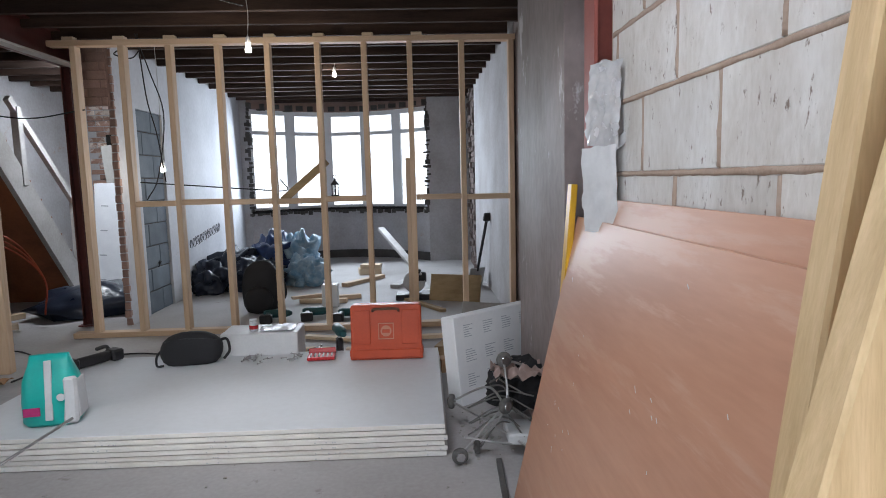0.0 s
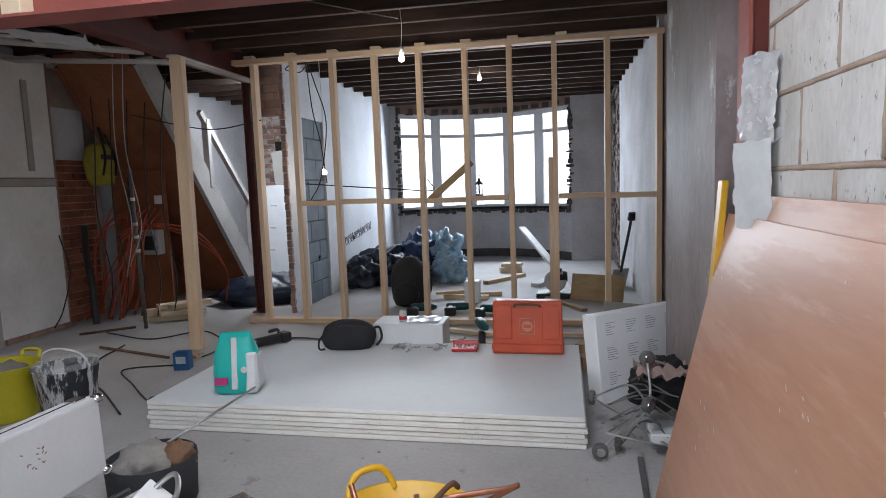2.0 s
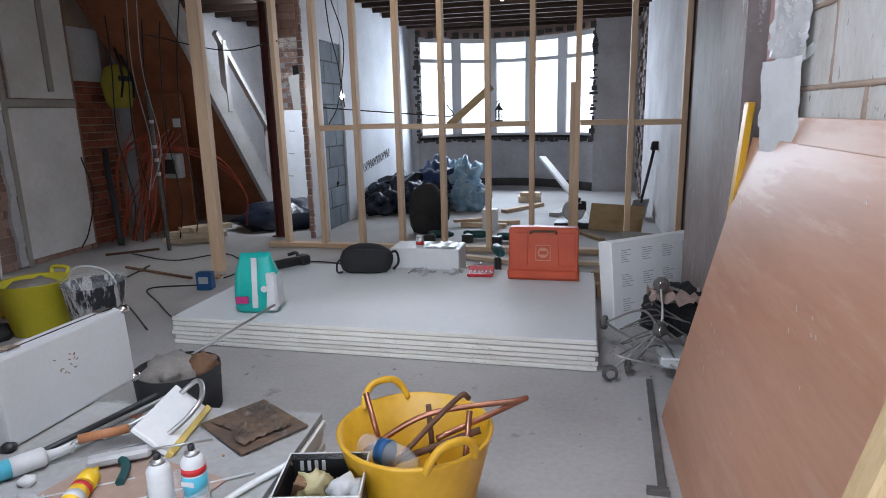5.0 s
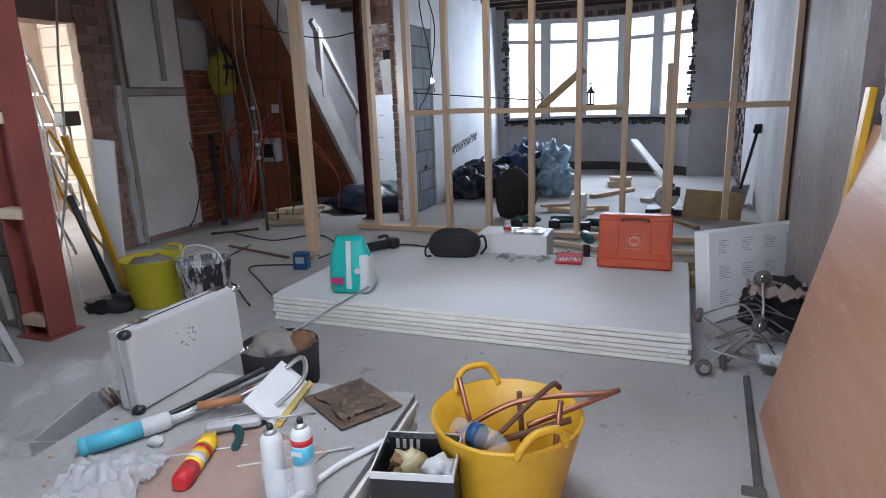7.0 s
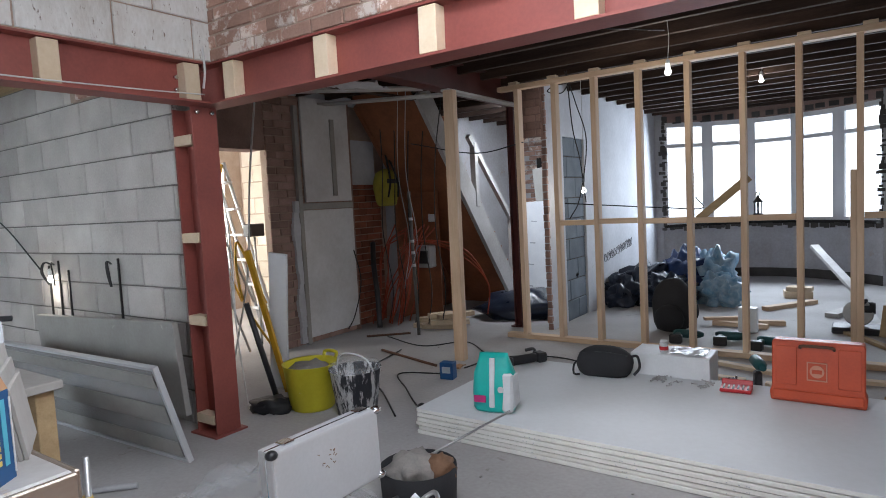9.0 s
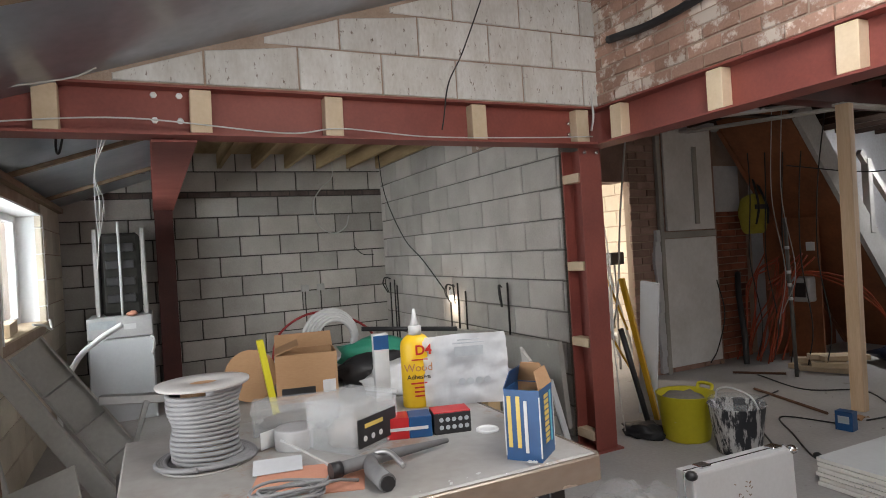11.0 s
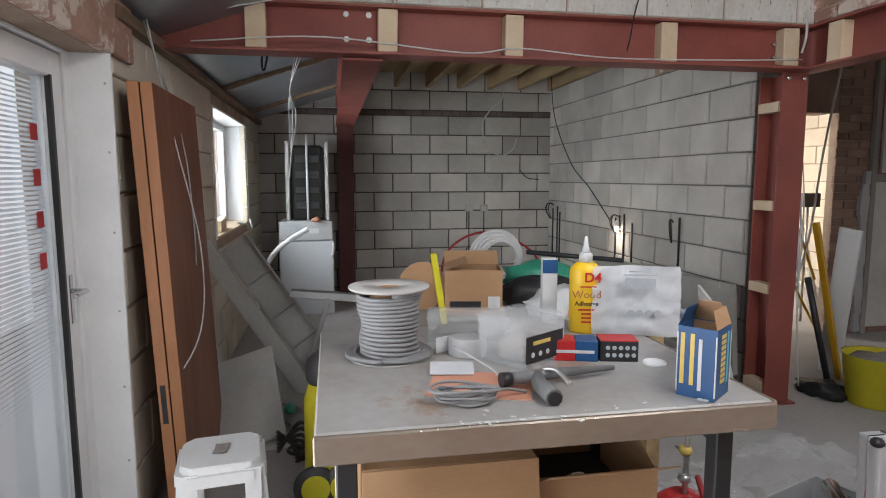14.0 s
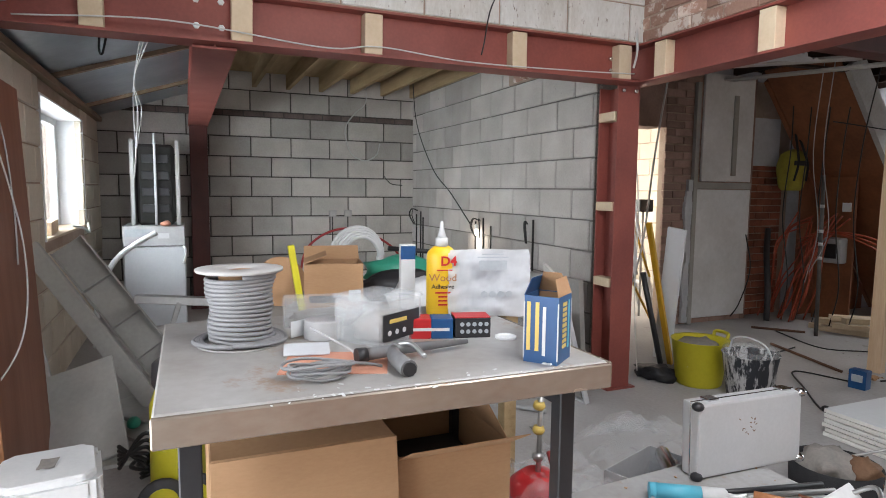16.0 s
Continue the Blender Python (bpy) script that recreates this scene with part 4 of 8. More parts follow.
# ---- hall ----
ib = thing("insulation_board", box_bm(-0.30, 0.72, -0.025, 0.025, 0, 1.32, 0.003), "insul", "white foil insulation board leaning in the hall", "insulation board", m=pose(-3.40, 7.6, 0, -6, 0, 8))
for k in range(10):
    bm = bmesh.new()
    add_box(bm, -0.30 + 0.28 * (k % 3), -0.22 + 0.28 * (k % 3), -0.029, -0.026, 0.12 + 0.1 * k, 0.135 + 0.1 * k, pose(0, 0, 0, 0, 4, 0))
    part("print_mark", bm, "boxprint", ib, "small grey print mark")
structure("wall_hall_end", box_bm(-4.46, -3.5, 9.0, 9.2, 0, 2.75), "plaster", "pale wall at the end of the hall", "wall")
structure("wall_stair_outer", box_bm(-4.46, -4.44, 6.8, 9.0, 0, 2.75), "plaster", "white wall beside the stairs", "wall")
wp = structure("wall_hall_upper", box_bm(-2.74, -2.465, 5.6, 5.68, 1.98, 2.7), "brickdust", "brown brick patch above the hall opening", "wall")
thing("upright_board", box_bm(-0.12, 0.12, -0.03, 0.03, 0, 1.3, 0.004), "greyboard", "grey board standing upright in the hall", "board", m=pose(-3.35, 7.75, 0, -4, -7, 0) @ pose(0, 0, 0.5))
ch = base("folding_trolley", (-2.72, 6.3, 0), "black folded trolley standing in the hall", "trolley")
part("frame", tube_bm([(0, 0, 0.03), (0.05, 0.1, 0.2), (0.2, 0.1, 0.38), (0.28, 0.05, 0.5)], 0.014), "black", ch)
part("tray", box_bm(-0.08, 0.2, -0.1, 0.12, 0.05, 0.12, 0.02), "black", ch)
part("wheel", lathe_bm([(0.02, 0), (0.06, 0.005), (0.06, 0.03), (0.02, 0.035)], 14, pose(-0.05, -0.1, 0.065, 90)), "black", ch)

here(0.09, -0.14)
# ---- pier and alcove ----
M["pierboard"] = make_mat("white_pier_board", (0.72, 0.72, 0.73), (0.56, 0.555, 0.55), 0.75, scale=2.5, fine=25, bump=0.12, spots=(0.40, 0.35, 0.31), spot_scale=2.5, spot_at=0.66)
pier = structure("pier_boarding", box_bm(-4.505, -4.47, 4.22, 4.97, 0.06, 1.36, 0.004), "pierboard", "white boarding on the stripped pier", "panel")
structure("pier_boarding_upper", box_bm(-4.505, -4.475, 4.30, 4.97, 1.44, 2.5, 0.004), "pierboard", "white boarding on the upper pier", "panel")
structure("trim_pier_rail", box_bm(-4.505, -4.465, 4.22, 4.97, 1.365, 1.43, 0.003), "greyboard", "grey timber rail across the pier", "trim")
structure("trim_pier_batten", box_bm(-4.473, -4.455, 4.68, 4.74, 1.5, 2.3, 0.003), "greyboard", "grey batten on the upper pier", "trim")
structure("trim_pier_edge", box_bm(-4.505, -4.46, 4.19, 4.24, 0.0, 2.4, 0.003), "greyboard", "grey timber edge of the pier", "trim")
bm = bmesh.new()
for k in range(26):
    z = 0.02 + k * 0.055
    w = 0.05 + 0.05 * noise.noise(Vector((z * 4, 2, 0)))
    add_box(bm, -4.508, -4.47 + random.uniform(-0.01, 0.005), 4.17 - w, 4.19, z, z + 0.06)
thing("broken_plaster", bm, "plasterwhite", "broken white plaster edge on the pier", "plaster", kind="stuff")
structure("panel_alcove_white", box_bm(-4.61, -4.585, 5.07, 5.5, 1.62, 2.12), "plasterwhite", "white painted board above the alcove bricks", "panel")
prop = base("pipe_riser", (-3.66, 4.98, 0), "dark grey steel pipe standing upright with tape bands", "pipe")
part("pipe", add_tube(bmesh.new(), [(0, 0, 0), (-0.03, 0.0, 1.5)], 0.017, 10), "dulsteel", prop)
for z in (0.72, 0.85, 0.97, 1.2):
    part("tape_band", lathe_bm([(0.020, 0), (0.020, 0.03)], 10, pose(-0.02 * z, 0, z)), "white", prop, "white tape band")
yb = base("tool_bag", (-4.42, 5.5, 1.36), "yellow tool bag hanging in the alcove", "bag")
part("body", blob_bm(0.10, 0.17, 0.44, 0.15, 2.4, 11, 3, -0.8, 0.75), "bagyellow", yb)
part("strap", tube_bm([(0.09, -0.08, 0.1), (0.11, -0.05, 0.3), (0.02, 0, 0.62), (0.11, 0.08, 0.3), (0.09, 0.1, 0.1)], 0.012), "blackcloth", yb)
part("label", box_bm(0.092, 0.104, -0.09, 0.09, 0.26, 0.31), "black", yb, "dark printed band")
sw = base("fuse_board", (-4.05, 5.72, 0.62), "grey electric meter and fuse box on the alcove board", "fuse box")
part("case", box_bm(-0.1, 0.1, -0.06, 0.06, 0, 0.26, 0.012), "cablegrey", sw)
part("cover", box_bm(-0.07, 0.07, -0.075, -0.06, 0.05, 0.2, 0.006), "black", sw)
structure("panel_meter", box_bm(-4.3, -3.9, 5.78, 5.8, 0.0, 1.5), "brownboard", "brown backboard in the alcove", "panel")
so = thing("socket_plate", box_bm(-0.045, 0.045, -0.01, 0.01, 0, 0.09, 0.004), "whiteplastic", "white socket plate on the brown board", "socket", m=pose(-3.98, 5.765, 1.15))
for k in range(16):
    a = random.random()
    x0, y0 = -4.45 + 0.5 * a, 5.2 + 0.45 * random.random()
    cable([(x0 - 0.1, y0, 0.02), (x0, y0 + 0.05, 0.25 + 0.3 * random.random()), (x0 + 0.2 * random.random(), y0 + 0.1, 0.65 + 0.3 * random.random()), (x0 + 0.15, y0 + 0.2 + 0.1 * random.random(), 0.95 + 0.2 * random.random())], 0.008, "orangecable", "orange electric cable hanging in the alcove")
for k in range(3):
    cable([(-4.3, 5.5, 0.75 + 0.05 * k), (-3.9, 5.45, 0.95), (-3.45, 5.6, 0.85 - 0.05 * k), (-3.25, 5.75, 0.45), (-3.3, 5.8, 0.1)], 0.008, "orangecable", "orange cable looping under the stairs")
for k in range(5):
    x = -4.3 + 0.18 * k
    cable([(x, 5.3 + 0.05 * k, 2.5), (x + 0.05, 5.25, 1.8), (x - 0.04 + 0.05 * random.random(), 5.3, 1.1), (x + 0.08, 5.28, 0.45), (x, 5.3, 0.05)], 0.006, "cableblack", "black cable hanging in the alcove")
for k in range(2):
    x = -3.45 + 0.1 * k
    cable([(x - 0.25, 4.9, 2.5), (x - 0.3, 4.9, 1.7), (x - 0.22, 4.92, 1.0), (x - 0.3 - 0.06 * k, 4.9, 0.5 + 0.1 * k)], 0.004, "cablegrey", "pale loose cable hanging from the joists")
cable([(-4.46, 4.93, 0.9), (-4.4, 4.95, 0.55), (-4.42, 4.85, 0.2), (-4.44, 4.75, 0.05)], 0.006, "cableblack", "black cable hanging on the pier")
thing("duct_hose", tube_bm([(-4.25, 5.05, 0.02), (-4.3, 5.1, 0.35), (-4.42, 5.2, 0.7), (-4.5, 5.3, 0.95)], 0.03), "black", "dark grey flexible conduit rising up the bricks", "hose")
for k in range(6):
    plank((-3.75 + 0.12 * (k % 3), 5.35 + 0.12 * (k // 3), 0.055 * (k // 2)), (0.42, 0.09, 0.05), "pineply", "pale timber block stacked beside the pipe", 15 + 9 * k)
thing("sack", blob_bm(0.5, 0.35, 0.3, 0.4, 2.5, 21), "navybag", "dark sack lying under the stairs", "bag", m=pose(-3.1, 6.3, 0, 0, 0, 30))
for k, (a, b, w) in enumerate((((-4.4, 3.7, 2.46), (-3.1, 4.5, 2.40), 0.16), ((-4.2, 3.2, 2.50), (-3.0, 3.9, 2.44), 0.12), ((-4.5, 4.6, 2.45), (-3.0, 4.75, 2.36), 0.14), ((-3.9, 3.0, 2.48), (-3.5, 4.9, 2.40), 0.08))):
    a, b = Vector(a), Vector(b)
    thing("hanging_lath", box_bm(-w / 2, w / 2, -0.01, 0.01, 0, (b - a).length, 0.003), "stair" if k % 2 == 0 else "joist", "torn board hanging below the joists", "board", "torn ceiling boards", m=Matrix.Translation(a) @ (b - a).to_track_quat("Z", "Y").to_matrix().to_4x4())
thing("torn_ceiling", crumple_bm(0.9, 0.45, 0.07, 14, 10, 4, 3), "plasterwhite", "torn white ceiling paper hanging from the joists", "ceiling scrap", m=pose(-3.6, 3.9, 2.40, 0, 6, 20))

here(0.03, -0.07)
# ---- plasterboard stack ----
STK = pose(-1.925, 2.625, 0, 0, 0, -0.6)
sheet_mesh = to_mesh("plasterboard", box_bm(0, 2.30, 0, 1.28, 0, 0.0215, 0.0018), "gypedge")
top_mesh = to_mesh("plasterboard", box_bm(0, 2.30, 0, 1.28, 0, 0.0215, 0.0018), ["gypsum", "gypedge"])
for f in top_mesh.polygons:
    f.material_index = 0 if abs(f.normal.z) > 0.5 else 1
z = 0.004
for k in range(6):
    ob = new("plasterboard_sheet", top_mesh if k == 5 else sheet_mesh)
    ob.matrix_world = STK @ pose(0.008 * math.sin(k * 2.4), 0.006 * math.sin(k * 1.7), z, 0, 0, 0.12 * math.sin(k * 3.1))
    tagged(ob, "grey plasterboard sheet lying in a flat stack", "plasterboard", "stacked plasterboard sheets")
    z += 0.0215 + (0.0052 if k % 2 else 0.0040)
TOP = z
for x in (0.25, 1.2, 2.1):
    thing("timber_bearer", box_bm(x - 0.04, x + 0.04, 0.05, 1.2, 0, 0.004), "pineply", "thin pale bearer under the plasterboard", "timber", m=SPOT["m"].inverted() @ STK)
bm = bmesh.new()
for k in range(60):
    x = 0.2 + 0.5 * random.randrange(5) + 0.01 * (k % 12)
    zz = 0.013 + 0.0252 * random.randrange(5)
    add_box(bm, x, x + 0.006, -0.0085, -0.0078, zz, zz + 0.004, STK)
here()
thing("edge_print", bm, "boxprint", "small grey print marks on the board edges", "print", kind="stuff")

here(0.06, -0.11)
# sack
sk = base("adhesive_sack", None, "teal and white paper sack standing on the boards", "sack", m=pose(-1.55, 2.93, TOP, 0, 0, 12))
def sack_bm(w, d, h, m=None):
    bm = bmesh.new()
    rings = []
    for z, fx, fy in ((0, 0.88, 0.9), (0.02, 0.97, 1.0), (h * 0.35, 1.0, 1.05), (h * 0.65, 0.93, 0.85), (h * 0.88, 0.72, 0.45), (h, 0.66, 0.12)):
        ring = []
        for k in range(20):
            a = 2 * math.pi * k / 20
            c, s = math.cos(a), math.sin(a)
            q = 0.55
            x = math.copysign(abs(c) ** q, c) * w / 2 * fx
            y = math.copysign(abs(s) ** q, s) * d / 2 * fy
            j = 0.006 * noise.noise(Vector((x * 20, y * 20, z * 14)))
            ring.append(bm.verts.new((x + j, y + j, z)))
        rings.append(ring)
    for a, b in zip(rings, rings[1:]):
        for k in range(20):
            bm.faces.new((a[k], a[(k + 1) % 20], b[(k + 1) % 20], b[k])).smooth = True
    bm.faces.new(rings[0][::-1]); bm.faces.new(rings[-1])
    if m is not None:
        bm.transform(m)
    return bm
part("bag", sack_bm(0.25, 0.15, 0.33), "teal", sk)
part("side_panel", box_bm(0.118, 0.132, -0.06, 0.06, 0.02, 0.2, 0.004, pose(0, 0, 0, 0, -3, 0)), "white", sk, "white side panel")
part("label_panel", box_bm(-0.012, 0.02, -0.094, -0.084, 0.02, 0.30, 0.003, pose(0, 0.0, 0.0, -8, 0, 0)), "white", sk, "white vertical stripe")
part("label_panel", box_bm(0.06, 0.124, -0.086, -0.05, 0.0, 0.22, 0.012, pose(0, 0.0, 0.0, -5, 0, 0)), "white", sk, "white corner panel")
part("label_panel", box_bm(-0.1, -0.03, -0.092, -0.084, 0.06, 0.10, 0.002), "magenta", sk, "magenta label")
part("label_panel", lathe_bm([(0.018, 0), (0.018, 0.003)], 14, pose(0.06, -0.086, 0.14, 90)), "white", sk, "round white mark")

here(0.03, -0.05)
# black wash bag
wb = base("tool_pouch", None, "black fabric pouch with a strap lying on the boards", "pouch", m=pose(-1.19, 3.77, TOP, 0, 0, 8))
part("body", blob_bm(0.185, 0.085, 0.20, 0.06, 1.6, 31, 3, -0.7, 0.7), "blackcloth", wb)
part("strap", tube_bm([(0.16, 0, 0.13), (0.21, -0.01, 0.14), (0.225, -0.02, 0.07), (0.19, -0.03, 0.02)], 0.009), "blackcloth", wb)
part("strap", tube_bm([(-0.17, 0, 0.1), (-0.205, -0.02, 0.06), (-0.2, -0.05, 0.008), (-0.16, -0.06, 0.008)], 0.007), "blackcloth", wb)
part("zip", tube_bm([(-0.16, -0.05, 0.15), (0, -0.065, 0.17), (0.16, -0.05, 0.15)], 0.003), "black", wb)

# orange tool case
oc = base("tool_case", None, "orange plastic tool case standing upright on the boards", "tool case", m=pose(0.027, 3.685, TOP, -4, 0, -1) @ Matrix.Scale(1.07, 4))
part("shell", prism_bm([(-0.21, 0.0), (0.21, 0.0), (0.215, 0.05), (0.205, 0.07), (0.205, 0.31), (0.195, 0.32), (-0.195, 0.32), (-0.205, 0.31), (-0.205, 0.07), (-0.215, 0.05)], 0.11, None, 0.006), "orange", oc)
part("ridge", box_bm(-0.20, 0.20, -0.014, 0.0, 0.012, 0.062, 0.005), "orange", oc)
for x0, x1 in ((-0.19, -0.09), (0.09, 0.19)):
    part("rib_panel", box_bm(x0, x1, -0.007, 0.0, 0.09, 0.29, 0.003), "orange", oc)
part("handle", tube_bm([(-0.075, -0.006, 0.285), (-0.065, -0.02, 0.297), (0, -0.022, 0.299), (0.065, -0.02, 0.297), (0.075, -0.006, 0.285)], 0.008), "rust", oc)
bm = bmesh.new()
for a in ((-0.045, 0.045, 0.12, 0.125), (-0.045, 0.045, 0.21, 0.215), (-0.045, -0.04, 0.125, 0.21), (0.04, 0.045, 0.125, 0.21)):
    add_box(bm, a[0], a[1], -0.010, -0.001, a[2], a[3])
part("badge_frame", bm, "peach", oc, "pale square outline")
part("badge", lathe_bm([(0.032, 0), (0.032, 0.006)], 20, pose(0, -0.002, 0.168, 90)), "peach", oc, "pale round emblem")
part("badge_bars", box_bm(-0.022, 0.022, -0.012, -0.0085, 0.158, 0.178, 0.001), "orange", oc)

# small things on and behind the boards
rc = base("bit_set", None, "small red plastic bit set lying open on the boards", "bit set", m=pose(-0.39, 3.77, TOP, 0, 0, 4))
part("tray", box_bm(-0.085, 0.085, -0.06, 0.06, 0, 0.02, 0.005), "red", rc)
part("lid", box_bm(-0.085, 0.085, 0.058, 0.066, 0.015, 0.075, 0.004, pose(0, 0, 0, -25)), "red", rc)
for k in range(6):
    part("bit", add_tube(bmesh.new(), [(-0.065 + 0.026 * k, -0.045, 0.022), (-0.065 + 0.026 * k, 0.03, 0.022)], 0.005, 6), "steel", rc)
for cx, cy, n in ((-0.84, 3.80, 16), (-0.56, 3.77, 12), (-0.77, 3.76, 6)):
    bm = bmesh.new()
    for k in range(n):
        a = random.uniform(0, 6.28)
        p = Vector((cx + random.gauss(0, 0.035), cy + random.gauss(0, 0.03), TOP + 0.005 + 0.006 * random.random()))
        q = p + Vector((math.cos(a) * 0.035, math.sin(a) * 0.035, 0))
        add_tube(bm, [p, q], 0.0035, 5)
        add_tube(bm, [q, q + (q - p).normalized() * 0.004], 0.006, 6)
    thing("screws", bm, "steel", "small heap of loose steel screws on the boards", "screws", kind="stuff")
gr = base("angle_grinder", None, "black power tool lying at the back of the boards", "power tool", m=pose(-1.81, 3.79, TOP, 0, 0, 60))
part("body", lathe_bm([(0.02, 0), (0.034, 0.02), (0.034, 0.2), (0.028, 0.24)], 12, pose(-0.12, 0, 0.036, 0, 90)), "black", gr)
part("head", box_bm(0.1, 0.18, -0.05, 0.05, 0, 0.07, 0.012), "black", gr)
part("handle", tube_bm([(0.14, 0.05, 0.05), (0.15, 0.1, 0.07), (0.13, 0.17, 0.05)], 0.013), "black", gr)
part("battery", box_bm(-0.2, -0.11, -0.045, 0.045, 0, 0.075, 0.01), "black", gr)
wbx = base("white_carton", (-0.81, 4.03, 0), "low white carton standing behind the plasterboard", "carton")
part("body", box_bm(-0.25, 0.25, -0.13, 0.13, 0, 0.30, 0.006), "whiteplastic", wbx)
part("plastic_wrap", crumple_bm(0.22, 0.2, 0.02, 12, 12, 4, 8), "silverbag", wbx).location = (0.1, 0.0, 0.298)
jar = base("paint_jar", (-0.86, 3.98, 0.30), "small white jar with a red label on the carton", "jar")
part("jar", lathe_bm([(0.026, 0), (0.028, 0.004), (0.028, 0.055), (0.022, 0.062)], 16), "white", jar)
part("lid", lathe_bm([(0.025, 0.062), (0.025, 0.078), (0.02, 0.08)], 16), "white", jar)
part("label", lathe_bm([(0.0288, 0.015), (0.0288, 0.04)], 16), "red", jar, "red label")
dr = base("cordless_drill", None, "black and teal cordless drill standing behind the boards", "drill", m=pose(-0.30, 3.97, 0, 0, 0, 20))
part("battery", box_bm(-0.045, 0.045, -0.06, 0.06, 0, 0.08, 0.01), "black", dr)
part("grip", box_bm(-0.022, 0.022, -0.03, 0.03, 0.08, 0.24, 0.012), "black", dr)
part("body", lathe_bm([(0.02, 0), (0.035, 0.02), (0.036, 0.15), (0.025, 0.18), (0.018, 0.22)], 14, pose(0, 0.08, 0.29, 90)), "tealdark", dr)
for k, (x, y, rz) in enumerate(((0.46, 3.95, 20), (0.55, 4.2, -30), (0.42, 4.3, 70))):
    plank((x, y, 0.0), (0.22, 0.1, 0.09), "joistnew" if k else "card", "brown timber offcut on the floor", rz)
for k in range(6):
    plank((random.uniform(-0.9, 0.4), random.uniform(4.45, 4.85), 0), (random.uniform(0.2, 0.6), 0.06, 0.03), "pineply", rz=random.uniform(-30, 30))
sp = base("spanner", (-0.50, 3.90, TOP), "small bright metal fitting on the boards", "fitting")
part("body", tube_bm([(0, 0, 0.01), (0.05, 0.02, 0.02), (0.08, 0.0, 0.03)], 0.012), "chrome", sp)
part("flange", lathe_bm([(0.024, 0), (0.024, 0.012)], 12, pose(0.085, 0, 0.028, 0, 90)), "chrome", sp)

here(0.06, 0.0)
# radiator carton leaning beside the boards
rcx = base("radiator_carton", None, "long white printed carton standing on edge", "carton", m=pose(0.43, 3.2, 0, -7, 0, 38.5))
part("body", box_bm(0, 0.88, 0, 0.11, 0, 0.50, 0.005), "pvc", rcx)
for i in range(5):
    for j in range(3):
        x0, z0 = 0.07 + 0.155 * i, 0.1 + 0.14 * j
        bm = bmesh.new()
        for r in range(6):
            add_box(bm, x0, x0 + random.uniform(0.04, 0.09), -0.001, 0.0005, z0 + 0.013 * r, z0 + 0.013 * r + 0.004)
        part("print_block", bm, "faintprint", rcx, "faint grey lines of print")

M["pinestud"] = make_mat("knotty_pine_stud", (0.62, 0.46, 0.26), (0.45, 0.32, 0.165), 0.6, scale=5, fine=36, bump=0.12, stretch=(9, 9, 0.8), spots=(0.30, 0.19, 0.09), spot_scale=2.4, spot_at=0.68)
here(0.10, -0.04)
# plywood sheets against the block wall
def leaning(name, y0, y1, xb, xt, h, t, mat, label, category, bevel=0.002):
    a = math.degrees(math.asin(min((xt - xb) / h, 1)))
    return thing(name, box_bm(0, t, y0, y1, 0, h, bevel), mat, label, category, "sheets against the block wall", m=pose(xb, 0, 0.0, 0, a, 0))
front_ply = leaning("plywood_sheet", -0.2, 2.24, 0.52, 0.775, 1.145, 0.018, "plywood", "reddish plywood sheet leaning on the block wall", "plywood")
bm = bmesh.new()
for k in range(26):
    yy, zz = random.uniform(0.7, 2.2), random.uniform(0.1, 1.1)
    if k % 3:
        yy, zz = random.choice(((1.9, 0.75), (1.75, 0.5), (1.55, 0.35), (1.3, 0.7), (1.95, 0.45)))
        yy, zz = yy + random.gauss(0, 0.05), zz + random.gauss(0, 0.04)
    l = random.uniform(0.002, 0.010)
    add_box(bm, -0.0008, 0.0, -l, l, -0.0012, 0.0012, pose(0, yy, zz, random.uniform(20, 70), 0, 0))
tagged(part("paint_fleck", bm, "white", front_ply, "small white paint flecks and scratches"), kind="stuff")
leaning("plywood_sheet", -0.55, 2.10, 0.555, 0.81, 1.215, 0.012, "plywood", "reddish plywood sheet leaning behind another sheet", "plywood")
thing("yellow_level", box_bm(-0.012, 0.012, -0.03, 0.03, 0, 1.24, 0.003), "yellowplastic", "long yellow spirit level leaning beside the plywood", "spirit level", m=pose(0.665, 2.25, 0, 0, 4.4, 0))
here(0.227, -0.161, 0, 1.0, (0.044, 0.077, 0), 5.4)
